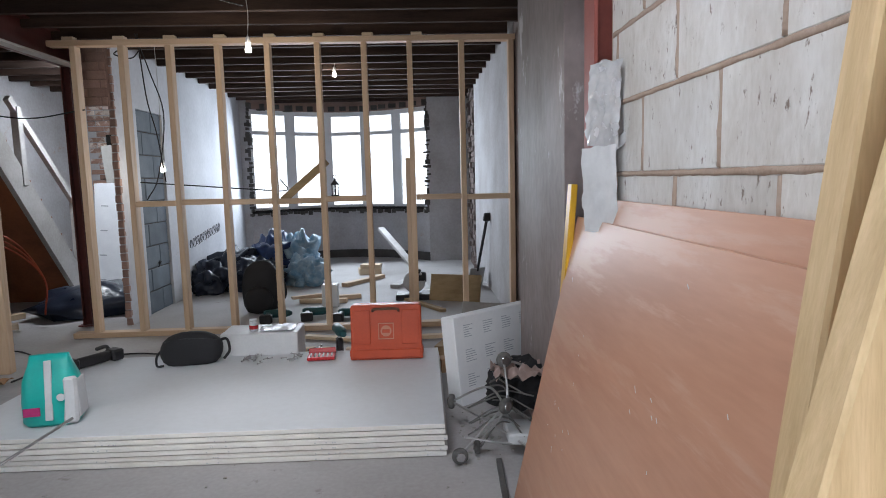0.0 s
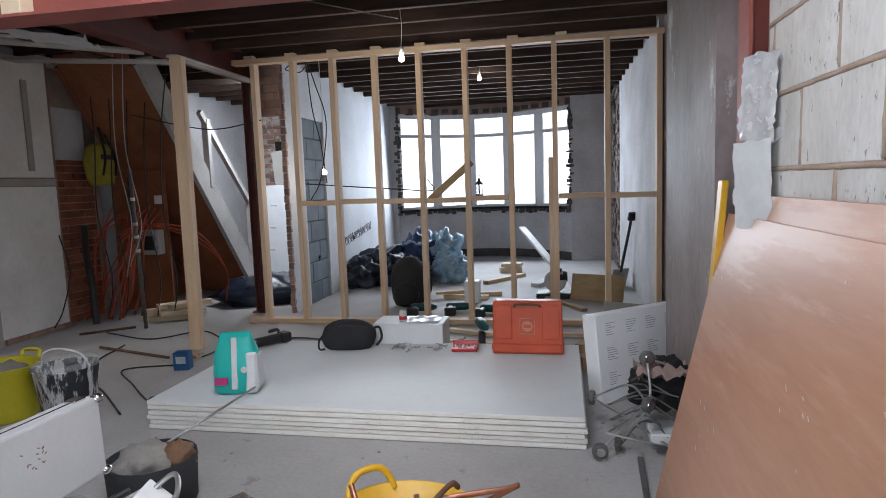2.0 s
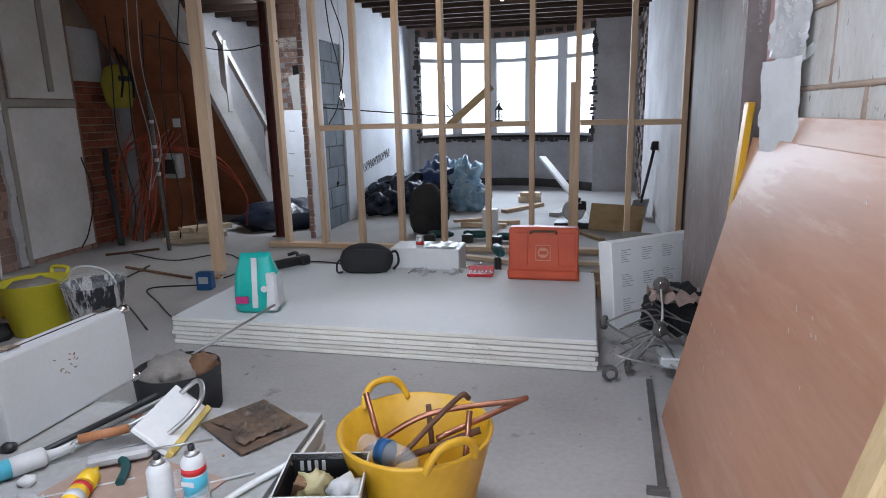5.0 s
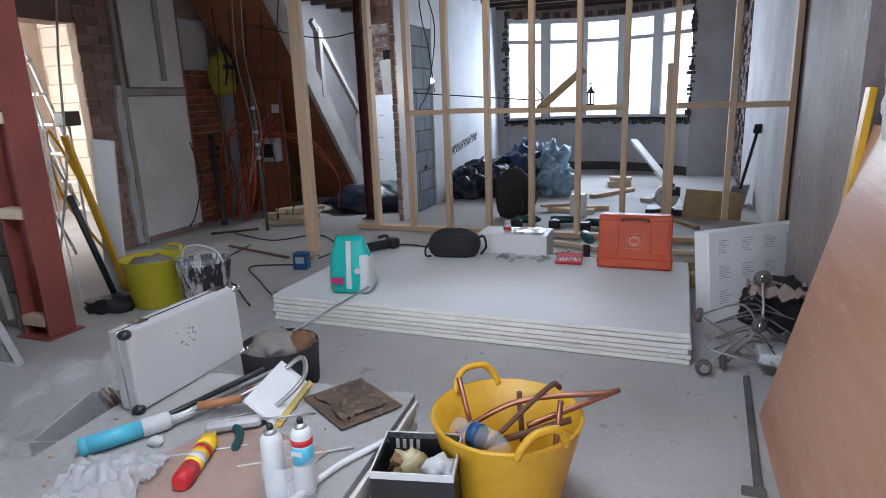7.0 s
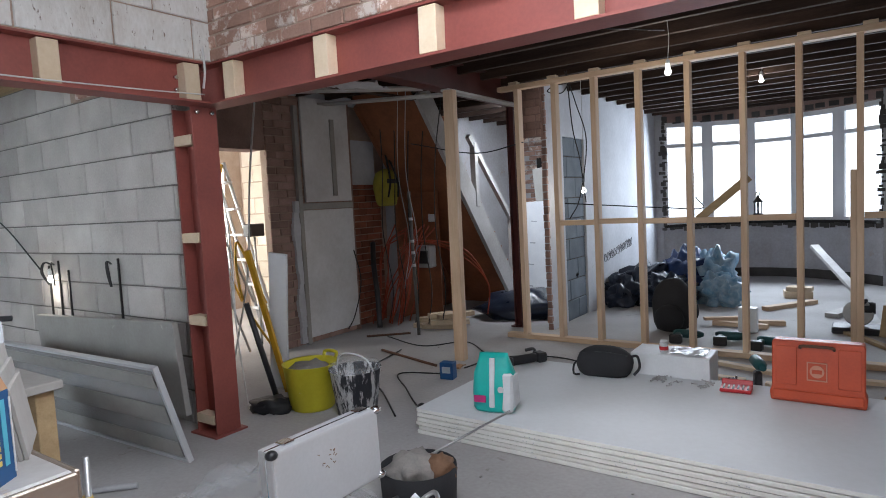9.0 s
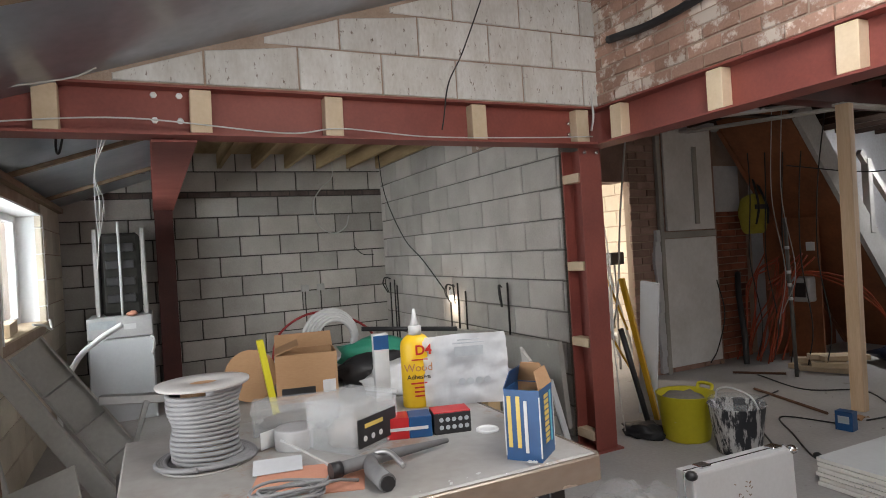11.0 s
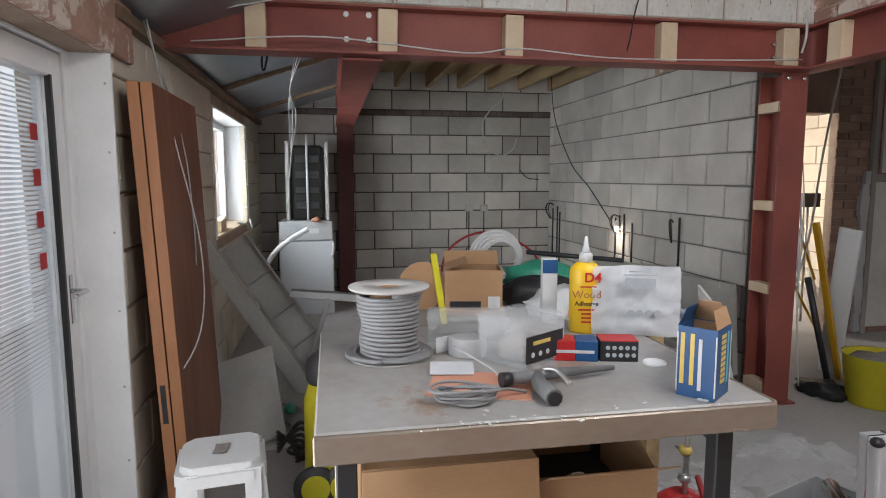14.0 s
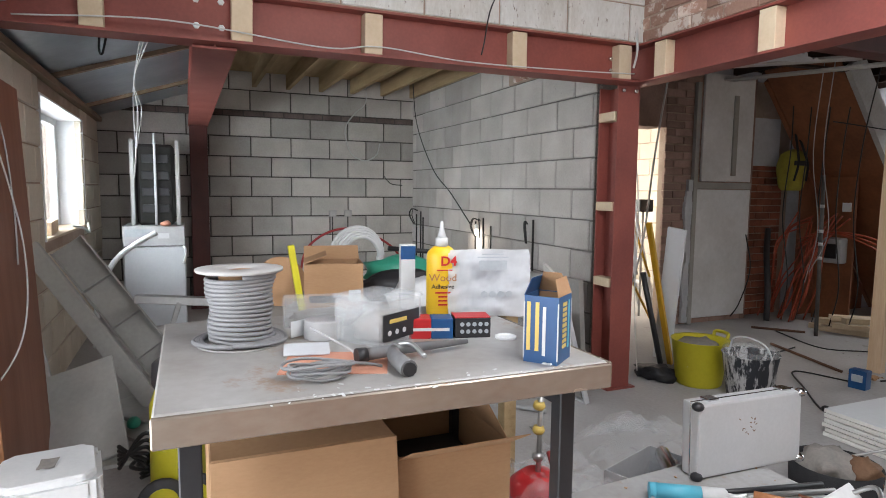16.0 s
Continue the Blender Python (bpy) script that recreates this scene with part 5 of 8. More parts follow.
for k, (p, q, w, d) in enumerate((((0.29, 0.55, 0.0), (0.585, 0.57, 2.05), 0.075, 0.045), ((0.095, 0.45, 0.0), (0.60, 0.47, 1.88), 0.085, 0.045))):
    p, q = Vector(p), Vector(q)
    zax = (q - p).normalized()
    xax = Vector((1, -0.15, 0)); xax = (xax - zax * xax.dot(zax)).normalized()
    yax = zax.cross(xax)
    mm = Matrix(((xax.x, yax.x, zax.x, p.x), (xax.y, yax.y, zax.y, p.y), (xax.z, yax.z, zax.z, p.z), (0, 0, 0, 1)))
    tp = base("leaning_stud", None, "new pine stud leaning with knots and rough grain", "timber", m=mm)
    part("stud", box_bm(0, w + 0.02, 0, d, 0.02, (q - p).length, 0.004), "pinestud", tp)
    for kx, kz, kr in ((0.05, 0.62, 0.012), (0.03, 0.95, 0.005), (0.062, 1.18, 0.007), (0.025, 1.42, 0.006), (0.055, 0.36, 0.009)):
        ring = lathe_bm([(kr * 1.5, 0), (kr * 1.5, 0.0006)], 14, Matrix.Translation((kx, -0.0001, kz + 0.11 * k)) @ pose(0, 0, 0, 90) @ Matrix.Diagonal((0.8, 1.2, 1, 1)))
        part("knot_ring", ring, "dooredge", tp, "orange ring round a knot")
        part("knot", lathe_bm([(kr, 0), (kr, 0.0012)], 12, Matrix.Translation((kx, -0.0002, kz + 0.11 * k)) @ pose(0, 0, 0, 90) @ Matrix.Diagonal((0.8, 1.15, 1, 1))), "browncloth", tp, "dark brown knot")

here(0.145, -0.03)
# polythene bag taped to the steel
pb = base("taped_sheet", None, "crumpled clear plastic sheet taped to the wall end", "plastic sheet", m=pose(0.742, 1.97, 1.1))
def hung(w, h, amp, seed, m):
    bm = crumple_bm(w, h, amp, 14, 22, 4, seed, 0.10)
    bm.transform(m @ pose(0, 0, h / 2, 90, 0, 0))
    return bm
part("upper_sheet", hung(0.16, 0.27, 0.022, 41, pose(0.0, -0.02, 0.26, 0, 4, -68)), "silverbag", pb)
part("lower_sheet", hung(0.17, 0.28, 0.012, 42, pose(-0.01, -0.04, -0.02, 0, -3, -68)), "white", pb, "white paper wrapper")
part("tape", box_bm(-0.05, 0.05, -0.003, 0.003, 0, 0.035, 0.002, pose(0.03, -0.08, 0.25, 0, -25, -68)), "cablegrey", pb, "grey tape strip")

M["peachfoil"] = make_mat("pinkish_foil", (0.50, 0.38, 0.34), (0.36, 0.26, 0.23), 0.35, metal=0.4, bump=0.3, scale=20)
M["dustyrubber"] = make_mat("dusty_rubber", (0.06, 0.058, 0.055), (0.14, 0.135, 0.13), 0.8, bump=0.1, scale=15)
here(0.06, -0.1, 0, 1.25, (0.52, 2.9, 0))
# wheeled frame and loose metal beside the boards
tr = base("wheeled_frame", (0.52, 2.9, 0), "tangle of metal rods with small rubber wheels", "trolley frame")
for k, (x, y, z, rz) in enumerate(((0.06, -0.1, 0.34, 20), (0.05, -0.2, 0.20, 40), (-0.13, 0.08, 0.12, 75), (-0.12, -0.24, 0.037, 10), (0.16, -0.26, 0.037, 30), (0.19, -0.02, 0.22, 60), (-0.05, -0.16, 0.037, 80))):
    w = part("wheel", lathe_bm([(0.012, -0.012), (0.028, -0.009), (0.030, 0), (0.028, 0.009), (0.012, 0.012)], 16, pose(x, y, z, 90, 0, rz)), "dustyrubber", tr, "dusty rubber wheel")
    part("hub", lathe_bm([(0.016, -0.015), (0.016, 0.015)], 12, pose(x, y, z, 90, 0, rz)), "chrome", w, "bright hub")
for a in (((0.06, -0.1, 0.34), (0.05, -0.2, 0.2), (-0.05, -0.16, 0.04)), ((-0.13, 0.08, 0.12), (0.0, -0.1, 0.1), (0.16, -0.26, 0.04)), ((0.19, -0.02, 0.22), (0.05, -0.12, 0.16), (-0.12, -0.24, 0.04)), ((0.06, -0.1, 0.34), (0.14, -0.06, 0.3), (0.19, -0.02, 0.22)), ((-0.1, -0.2, 0.09), (0.05, -0.2, 0.06), (0.2, -0.16, 0.03)), ((0.05, -0.2, 0.2), (0.0, -0.05, 0.22), (-0.13, 0.08, 0.12))):
    part("rod", tube_bm(a, 0.0045), "steel", tr)
part("wrapping", crumple_bm(0.2, 0.16, 0.07, 14, 14, 4, 51, 0.3), "peachfoil", tr, "crumpled pinkish foil").location = (0.12, -0.06, 0.26)
part("netting", blob_bm(0.12, 0.09, 0.18, 0.4, 4, 52, 4), "blackcloth", tr, "dark crumpled netting").location = (0.13, 0.0, 0.13)
for k in range(10):
    a = random.uniform(0, 6.28)
    part("rod", tube_bm([(0.05 + 0.12 * math.cos(a), -0.1 + 0.12 * math.sin(a), 0.02 + 0.03 * k), (0.05, -0.1, 0.1 + 0.02 * k), (0.05 - 0.13 * math.cos(a + 0.5), -0.1 - 0.1 * math.sin(a + 0.5), 0.03 + 0.025 * k)], 0.0032), "dulsteel", tr)
part("tray", box_bm(0.06, 0.22, -0.2, -0.05, 0.05, 0.09, 0.006), "white", tr, "white plastic tray")
here(0.1, -0.08)
thing("steel_bar", box_bm(-0.012, 0.012, 0, 0.85, 0, 0.022, 0.002), "dulsteel", "long dark steel bar lying on the floor", "steel bar", m=pose(0.46, 1.75, 0, 0, 0, -3))
thing("steel_bar", box_bm(-0.05, 0.02, -0.012, 0.012, 0, 0.024, 0.002), "dulsteel", "short dark steel end piece on the floor", "steel bar", m=pose(0.46, 1.74, 0))
bm = bmesh.new()
for k in range(150):
    x, y = random.uniform(-3.2, 0.75), random.uniform(1.6, 4.9)
    s = random.choice((0.002, 0.003, 0.004, 0.007))
    add_box(bm, -s, s, -s * 0.7, s * 0.7, 0, s * 0.7, pose(x, y, 0, 0, 0, random.uniform(0, 180)))
for k in range(90):
    x, y = random.gauss(0.5, 0.13), random.gauss(2.9, 0.35)
    s = random.choice((0.003, 0.005, 0.009))
    add_box(bm, -s, s, -s * 0.7, s * 0.7, 0, s * 0.8, pose(x, y, 0, 0, 0, random.uniform(0, 180)))
thing("debris", bm, "greyboard", "scattered crumbs of plaster on the floor", "debris", kind="stuff")

here(0.11, -0.15)
# ---- foreground board pile and its clutter ----
M["gypdirty"] = make_mat("dirty_plasterboard", (0.37, 0.37, 0.375), (0.26, 0.25, 0.24), 0.8, scale=3, fine=40, bump=0.05, spots=(0.30, 0.24, 0.20), spot_scale=6, spot_at=0.60)
M["redscrap"] = make_mat("faded_red_board", (0.36, 0.26, 0.215), (0.28, 0.19, 0.155), 0.7, scale=4, fine=40, bump=0.06)
pile_mesh = to_mesh("board_offcut", box_bm(-0.95, 0, -1.05, 0, 0, 0.0235, 0.002), "gypedge")
pile_top = to_mesh("board_offcut", box_bm(-0.95, 0, -1.05, 0, 0, 0.0235, 0.002), "gypdirty")
for k in range(12):
    ob = new("board_offcut", pile_top if k == 11 else pile_mesh)
    ob.matrix_world = SPOT["m"] @ pose(-0.62 + random.uniform(-0.008, 0.008), 1.60 + random.uniform(-0.008, 0.008), 0.0252 * k, 0, 0, random.uniform(-0.4, 0.4) + 4)
    tagged(ob, "grey plasterboard offcut lying in a pile", "plasterboard", "pile of board offcuts")
P0 = 0.3015
here(0.165, -0.16)
cs = base("flight_case", None, "aluminium tool case standing upright with scuffed sides", "tool case", m=pose(-1.475, 1.24, P0, 0, -2.0, -2))
part("shell", box_bm(-0.085, 0, 0, 0.50, 0.004, 0.275, 0.010, None, 2), "alu", cs)
part("seam", box_bm(-0.046, -0.04, -0.003, 0.503, 0.0, 0.278, 0.002), "chrome", cs, "bright seam strip")
for y in (0.0, 0.50):
    for zz in (0.012, 0.268):
        part("corner_cap", blob_bm(0.022, 0.022, 0.034, 0.0, 1, 0, 2, -0.95), "black" if y == 0 else "chrome", cs).location = (-0.008, y, zz - 0.017)
for y in (0.06, 0.42):
    part("latch", box_bm(-0.065, -0.02, y, y + 0.05, 0.274, 0.284, 0.003), "chrome", cs)
st = bmesh.new()
for k in range(14):
    add_box(st, -0.001, 0.0006, -0.005, 0.005, -0.0015, 0.0015, pose(0.0, 0.24 + random.gauss(0, 0.022), 0.17 + random.gauss(0, 0.02), random.uniform(0, 180), 0, 0))
tagged(part("scuff", st, "browncloth", cs, "brown scuff marks"), kind="stuff")

here(0.24, -0.12)
tote = base("tool_tote", None, "black round tool tote full of rags", "tool bag", m=pose(-1.62, 2.04, 0))
part("body", lathe_bm([(0.15, 0), (0.165, 0.01), (0.175, 0.20), (0.168, 0.20), (0.15, 0.08), (0.0, 0.07)], 24), "blackcloth", tote)
part("rag", blob_bm(0.13, 0.13, 0.13, 0.4, 3, 61), "cloth", tote, "grey crumpled rag").location = (-0.03, 0, 0.12)
part("glove", blob_bm(0.07, 0.06, 0.1, 0.4, 3, 62), "browncloth", tote, "brown leather glove").location = (0.09, 0.04, 0.15)
thing("steel_rod", add_tube(bmesh.new(), [(-1.66, 1.98, 0.19), (-1.36, 2.44, 0.36)], 0.006, 6), "steel", "thin steel rod sticking out over the tote", "rod")
here(0.19, -0.17)
for k in range(3):
    thing("drill_bit", add_tube(bmesh.new(), [(-1.42 + 0.035 * k, 1.1 + 0.03 * k, P0 + 0.012), (-1.30 + 0.045 * k, 1.62, P0 + 0.012)], 0.011 - 0.002 * k, 8), "steel" if k else "black", "long masonry drill bit lying on the boards", "drill bit", "drill bits")
here(0.08, -0.10)
trug = base("flexible_trug", (-0.24, 1.40, 0), "yellow rubber trug with two handles holding copper pipe", "trug")
bm = bmesh.new()
TR = [(0.15, 0.0), (0.17, 0.015), (0.205, 0.18), (0.245, 0.36), (0.25, 0.37), (0.238, 0.372), (0.197, 0.18), (0.16, 0.03), (0.0, 0.028)]
lathe(bm, [(r * (0.8 + 0.08 * z / 0.37), z) for r, z in TR], 32)
part("tub", bm, "yellowplastic", trug)
for sgn in (-1, 1):
    part("handle", tube_bm([(-0.075, sgn * 0.198, 0.355), (-0.06, sgn * 0.211, 0.395), (-0.03, sgn * 0.216, 0.422), (0.03, sgn * 0.216, 0.422), (0.06, sgn * 0.211, 0.395), (0.075, sgn * 0.198, 0.355)], 0.011), "yellowplastic", trug)
trug.rotation_euler = (0, 0, radians(42))
for k, pts in enumerate(([(-0.42, 1.35, 0.30), (-0.2, 1.42, 0.40), (0.1, 1.5, 0.43), (0.12, 1.53, 0.42), (-0.15, 1.35, 0.36)], [(-0.3, 1.25, 0.3), (-0.1, 1.45, 0.44), (-0.06, 1.5, 0.43)], [(-0.44, 1.45, 0.44), (-0.36, 1.4, 0.25)], [(-0.2, 1.5, 0.2), (-0.22, 1.52, 0.39)], [(-0.05, 1.3, 0.25), (-0.04, 1.4, 0.43)], [(-0.35, 1.3, 0.28), (0.0, 1.38, 0.385)])):
    bm = tube_bm(pts, 0.009, 8, 8) if k < 2 else add_tube(bmesh.new(), pts, 0.011, 8)
    bm.transform(pose(-0.24, 1.40, 0) @ Matrix.Diagonal((0.78, 0.78, 1, 1)) @ pose(0.24, -1.40, 0))
    thing("copper_pipe", bm, "copper" if k % 2 == 0 else "rust", "bent dull copper pipe lying in the trug", "pipe", "pipe scraps in the trug")
bt = base("plastic_bottle", None, "crushed clear plastic bottle with a blue label in the trug", "bottle", m=pose(-0.37, 1.33, 0.34, 90, 0, 70))
part("bottle", lathe_bm([(0.03, 0), (0.034, 0.01), (0.03, 0.05), (0.034, 0.1), (0.03, 0.14), (0.012, 0.18)], 14), "clearplastic", bt)
part("label", lathe_bm([(0.0355, 0.06), (0.0355, 0.09)], 14), "blue", bt, "blue label")
def open_box(name, p, sx, sy, h, mat, inside, label, rz=0, t=0.004, category="box"):
    b = base(name, None, label, category, m=pose(*p, 0, 0, rz))
    part("floor_panel", box_bm(-sx / 2, sx / 2, -sy / 2, sy / 2, 0, t), mat, b)
    for nm, q in (("side_panel", (-sx / 2, sx / 2, -sy / 2, -sy / 2 + t)), ("side_panel", (-sx / 2, sx / 2, sy / 2 - t, sy / 2)), ("end_panel", (-sx / 2, -sx / 2 + t, -sy / 2 + t, sy / 2 - t)), ("end_panel", (sx / 2 - t, sx / 2, -sy / 2 + t, sy / 2 - t))):
        part(nm, box_bm(*q, t, h), mat, b)
        if inside:
            e = 0.001
            x0, x1, y0, y1 = q
            if nm == "side_panel":
                y0, y1 = (y1, y1 + e) if y0 < 0 else (y0 - e, y0)
                x0, x1 = x0 + t, x1 - t
            else:
                x0, x1 = (x1, x1 + e) if x0 < 0 else (x0 - e, x0)
            part("lining", box_bm(x0, x1, y0, y1, t, h - 0.002), inside, b)
    return b
M["paleyellow"] = make_mat("pale_yellow_film", (0.42, 0.37, 0.20), (0.30, 0.26, 0.14), 0.3, bump=0.4, scale=20)
here(0.114, 0.012, 0, 0.82, (-0.46, 1.07, 0), 12)
lower = base("shoe_box", None, "closed dark shoe box with a pale printed side", "box", m=pose(-0.46, 1.07, 0, 0, 0, 0))
part("body", box_bm(-0.13, 0.13, -0.12, 0.12, 0, 0.21, 0.004), "black", lower)
part("picture_panel", box_bm(-0.1, 0.1, -0.123, -0.12, 0.05, 0.16, 0.001), "boxprint", lower, "grey picture of goggles")
upper = open_box("shoe_box", (-0.46, 1.07, 0.212), 0.26, 0.24, 0.20, "black", None, "open black shoe box with a white rim")
for q in ((-0.132, 0.132, -0.122, -0.116), (-0.132, 0.132, 0.116, 0.122), (-0.132, -0.126, -0.116, 0.116), (0.126, 0.132, -0.116, 0.116)):
    part("rim", box_bm(*q, 0.178, 0.202, 0.001), "white", upper, "white card rim")
for k in range(4):
    part("stripe", box_bm(-0.10 + 0.024 * k, -0.088 + 0.024 * k, 0.1125, 0.1158, 0.14, 0.176, 0.001, pose(0, 0, 0, 0, 0, 0)), "white", upper, "white stripe")
thing("crumpled_bag", blob_bm(0.06, 0.05, 0.11, 0.5, 5, 71), "paleyellow", "crumpled pale yellow bag in the shoe box", "bag", m=pose(-0.49, 1.08, 0.30))
thing("paper_rag", blob_bm(0.055, 0.05, 0.08, 0.4, 3, 72), "white", "crumpled white paper in the shoe box", "paper", m=pose(-0.39, 1.06, 0.32))
thing("wood_block", box_bm(-0.03, 0.03, -0.02, 0.02, 0, 0.12, 0.004), "browncloth", "small brown wood block in the shoe box", "timber", m=pose(-0.555, 1.09, 0.28, 12, 20, 0))

def can(p, h, r, mat_body, mat_band, label, rx=0, ry=0, rz=0, cap="steel"):
    b = base("aerosol_can", None, label, "can", m=pose(*p, rx, ry, rz))
    part("body", lathe_bm([(r * 0.96, 0), (r, 0.006), (r, h * 0.8), (r * 0.92, h * 0.84), (r * 0.6, h * 0.9)], 20), mat_body, b)
    part("shoulder", lathe_bm([(r * 0.62, h * 0.895), (r * 0.62, h * 0.93), (r * 0.3, h * 0.95)], 16), "steel", b)
    part("nozzle", lathe_bm([(r * 0.3, h * 0.95), (r * 0.3, h), (r * 0.2, h * 1.02)], 12), "black", b)
    if mat_band:
        part("label_band", lathe_bm([(r * 1.012, h * 0.42), (r * 1.012, h * 0.66)], 20), mat_band, b)
    return b
here(0.21, -0.18)
can((-0.845, 1.035, P0), 0.195, 0.027, "white", None, "white aerosol can standing on the boards")
c2 = can((-0.785, 1.075, P0), 0.20, 0.027, "white", "cyan", "white and blue aerosol can standing on the boards")
part("label_band", lathe_bm([(0.0275, 0.136), (0.0275, 0.152)], 20), "red", c2, "red band")
part("writing_bar", box_bm(-0.016, 0.016, -0.0287, -0.0272, 0.112, 0.124, 0.0005), "white", c2)
thing("clear_wrap", lathe_bm([(0.066, 0), (0.07, 0.02), (0.068, 0.11), (0.066, 0.11), (0.068, 0.02), (0.0, 0.004)], 20), "clearplastic", "clear plastic tub round the cans", "tub", m=pose(-0.815, 1.055, P0))
def cartridge(p, q, r, mats, label):
    p, q = Vector(p), Vector(q)
    mm = Matrix.Translation(p) @ (q - p).to_track_quat("Z", "Y").to_matrix().to_4x4()
    L = (q - p).length
    b = base("sealant_tube", None, label, "sealant", m=mm)
    part("end_cap", lathe_bm([(r, 0), (r, L * 0.08)], 20), mats[0], b)
    part("barrel", lathe_bm([(r, L * 0.08), (r, L * 0.62)], 20), mats[1], b)
    part("band", lathe_bm([(r * 1.01, L * 0.62), (r * 1.01, L * 0.9), (r * 0.7, L * 0.93)], 20), mats[2], b)
    part("nozzle", lathe_bm([(r * 0.5, L * 0.93), (r * 0.35, L * 1.08), (r * 0.12, L * 1.2)], 12), mats[3], b)
    return b
cartridge((-1.49, 1.01, P0 + 0.028), (-1.345, 1.235, P0 + 0.028), 0.027, ("cyan", "cyan", "white", "white"), "blue and white sealant tube lying on the boards")
gun = base("sealant_gun", None, "blue grey sealant gun lying beside the case", "sealant gun", m=pose(-1.2, 1.22, P0, 0, 0, 35))
part("frame", box_bm(-0.02, 0.14, -0.02, 0.02, 0.012, 0.04, 0.008), "cablegrey", gun)
part("handle", tube_bm([(0.06, 0, 0.025), (0.08, -0.05, 0.02), (0.07, -0.12, 0.015)], 0.012), "tealdark", gun)
part("rod", add_tube(bmesh.new(), [(0.1, 0, 0.03), (0.3, -0.02, 0.03)], 0.004, 6), "steel", gun)
here(0.17, -0.10)
ft = cartridge((-1.066, 0.94, P0 + 0.027), (-1.12, 1.09, P0 + 0.027), 0.026, ("red", "yellowprint", "yellowprint", "yellowprint"), "yellow and red foam can lying on the boards")
part("cap", lathe_bm([(0.018, -0.06), (0.027, -0.045), (0.027, 0.0)], 16), "red", ft, "red cap")
part("label_panel", lathe_bm([(0.0266, 0.075), (0.0266, 0.09)], 16), "red", ft, "red printed band")
part("label_panel", lathe_bm([(0.0266, 0.03), (0.0266, 0.055)], 16), "white", ft, "white printed band")
for a in (((-0.98, 1.02, P0 + 0.005), (-0.72, 1.2, P0 + 0.005)), ((-1.02, 0.86, P0 + 0.005), (-0.78, 0.93, P0 + 0.005)), ((-1.2, 1.0, P0 + 0.005), (-1.02, 1.12, P0 + 0.005))):
    thing("nozzle_straw", add_tube(bmesh.new(), a, 0.0035, 6), "white", "thin white foam straw lying on the boards", "straw", "foam straws")
here(0.13, -0.15)
thing("white_pipe", tube_bm([(-0.60, 1.30, P0 + 0.012), (-0.68, 1.12, P0 + 0.012), (-0.72, 0.85, P0 + 0.012)], 0.009), "whiteplastic", "white plastic pipe lying on the boards", "pipe")
M["carrier"] = make_mat("thin_white_film", (0.55, 0.56, 0.58), (0.45, 0.46, 0.48), 0.3, bump=0.4, scale=16, fine=50, alpha=0.6)
here(0.19, -0.17)
thing("crumpled_bag", crumple_bm(0.24, 0.2, 0.05, 40, 40, 3.4, 81, 0.3, 0.035), "carrier", "crumpled white carrier bag on the boards", "bag", m=pose(-1.28, 0.93, P0, 0, 0, 20))
thing("red_board", box_bm(-0.2, 0.2, -0.28, 0.28, 0, 0.006, 0.001), "redscrap", "thin reddish board scrap lying on the boards", "board", m=pose(-1.05, 1.0, P0, 0, 0, -12))
here(0.12, -0.13)
fl = base("plastering_float", None, "white float with a yellow edge leaning on clutter", "float", m=pose(-0.98, 1.40, P0, 0, -48, 12))
part("blade", box_bm(-0.008, 0.008, -0.14, 0.14, 0, 0.13, 0.003), "whiteplastic", fl)
part("edge", box_bm(-0.012, 0.016, -0.142, 0.142, -0.006, 0.014, 0.003), "gold", fl, "yellow foam edge")
mb = base("mortar_board", None, "dirty tarred hawk board lying on the boards", "board", m=pose(-0.80, 1.46, P0 + 0.004, 0, 0, -32))
part("plate", box_bm(-0.13, 0.13, -0.11, 0.11, 0, 0.008, 0.003), "dirtysheet", mb)
part("residue", crumple_bm(0.2, 0.16, 0.020, 22, 22, 8, 91, 0.3), "dirtysheet", mb, "hardened dark residue").location = (0, 0, 0.006)
thing("flexible_hose", tube_bm([(-1.08, 1.24, P0 + 0.015), (-1.0, 1.32, P0 + 0.03), (-0.95, 1.42, P0 + 0.09), (-1.02, 1.52, P0 + 0.11), (-1.1, 1.48, P0 + 0.05), (-1.16, 1.4, P0 + 0.02), (-1.2, 1.3, P0 + 0.012)], 0.008), "steel", "braided steel tap hose coiled on the boards", "hose")
thing("hose_fitting", lathe_bm([(0.014, 0), (0.018, 0.01), (0.018, 0.03), (0.01, 0.04)], 12, pose(0, 0, 0, 90)), "white", "white plastic hose fitting on the boards", "fitting", m=pose(-1.09, 1.22, P0 + 0.018))
tw = base("trowel", None, "dark steel plastering trowel lying on the boards", "trowel", m=pose(-1.18, 1.28, P0, 0, 0, 38))
part("blade", box_bm(-0.17, 0.17, -0.035, 0.035, 0.0, 0.003, 0.001), "steel", tw)
part("handle", add_tube(bmesh.new(), [(-0.06, 0, 0.04), (0.07, 0, 0.04)], 0.014, 10), "dooredge", tw)
part("shank", tube_bm([(-0.08, 0, 0.003), (-0.075, 0, 0.03), (-0.05, 0, 0.04)], 0.006), "steel", tw)
thing("copper_offcut", add_tube(bmesh.new(), [(-1.2, 1.42, P0 + 0.012), (-1.06, 1.5, P0 + 0.012)], 0.011, 10), "copper", "short copper pipe offcut on the boards", "pipe")
bm = bmesh.new()
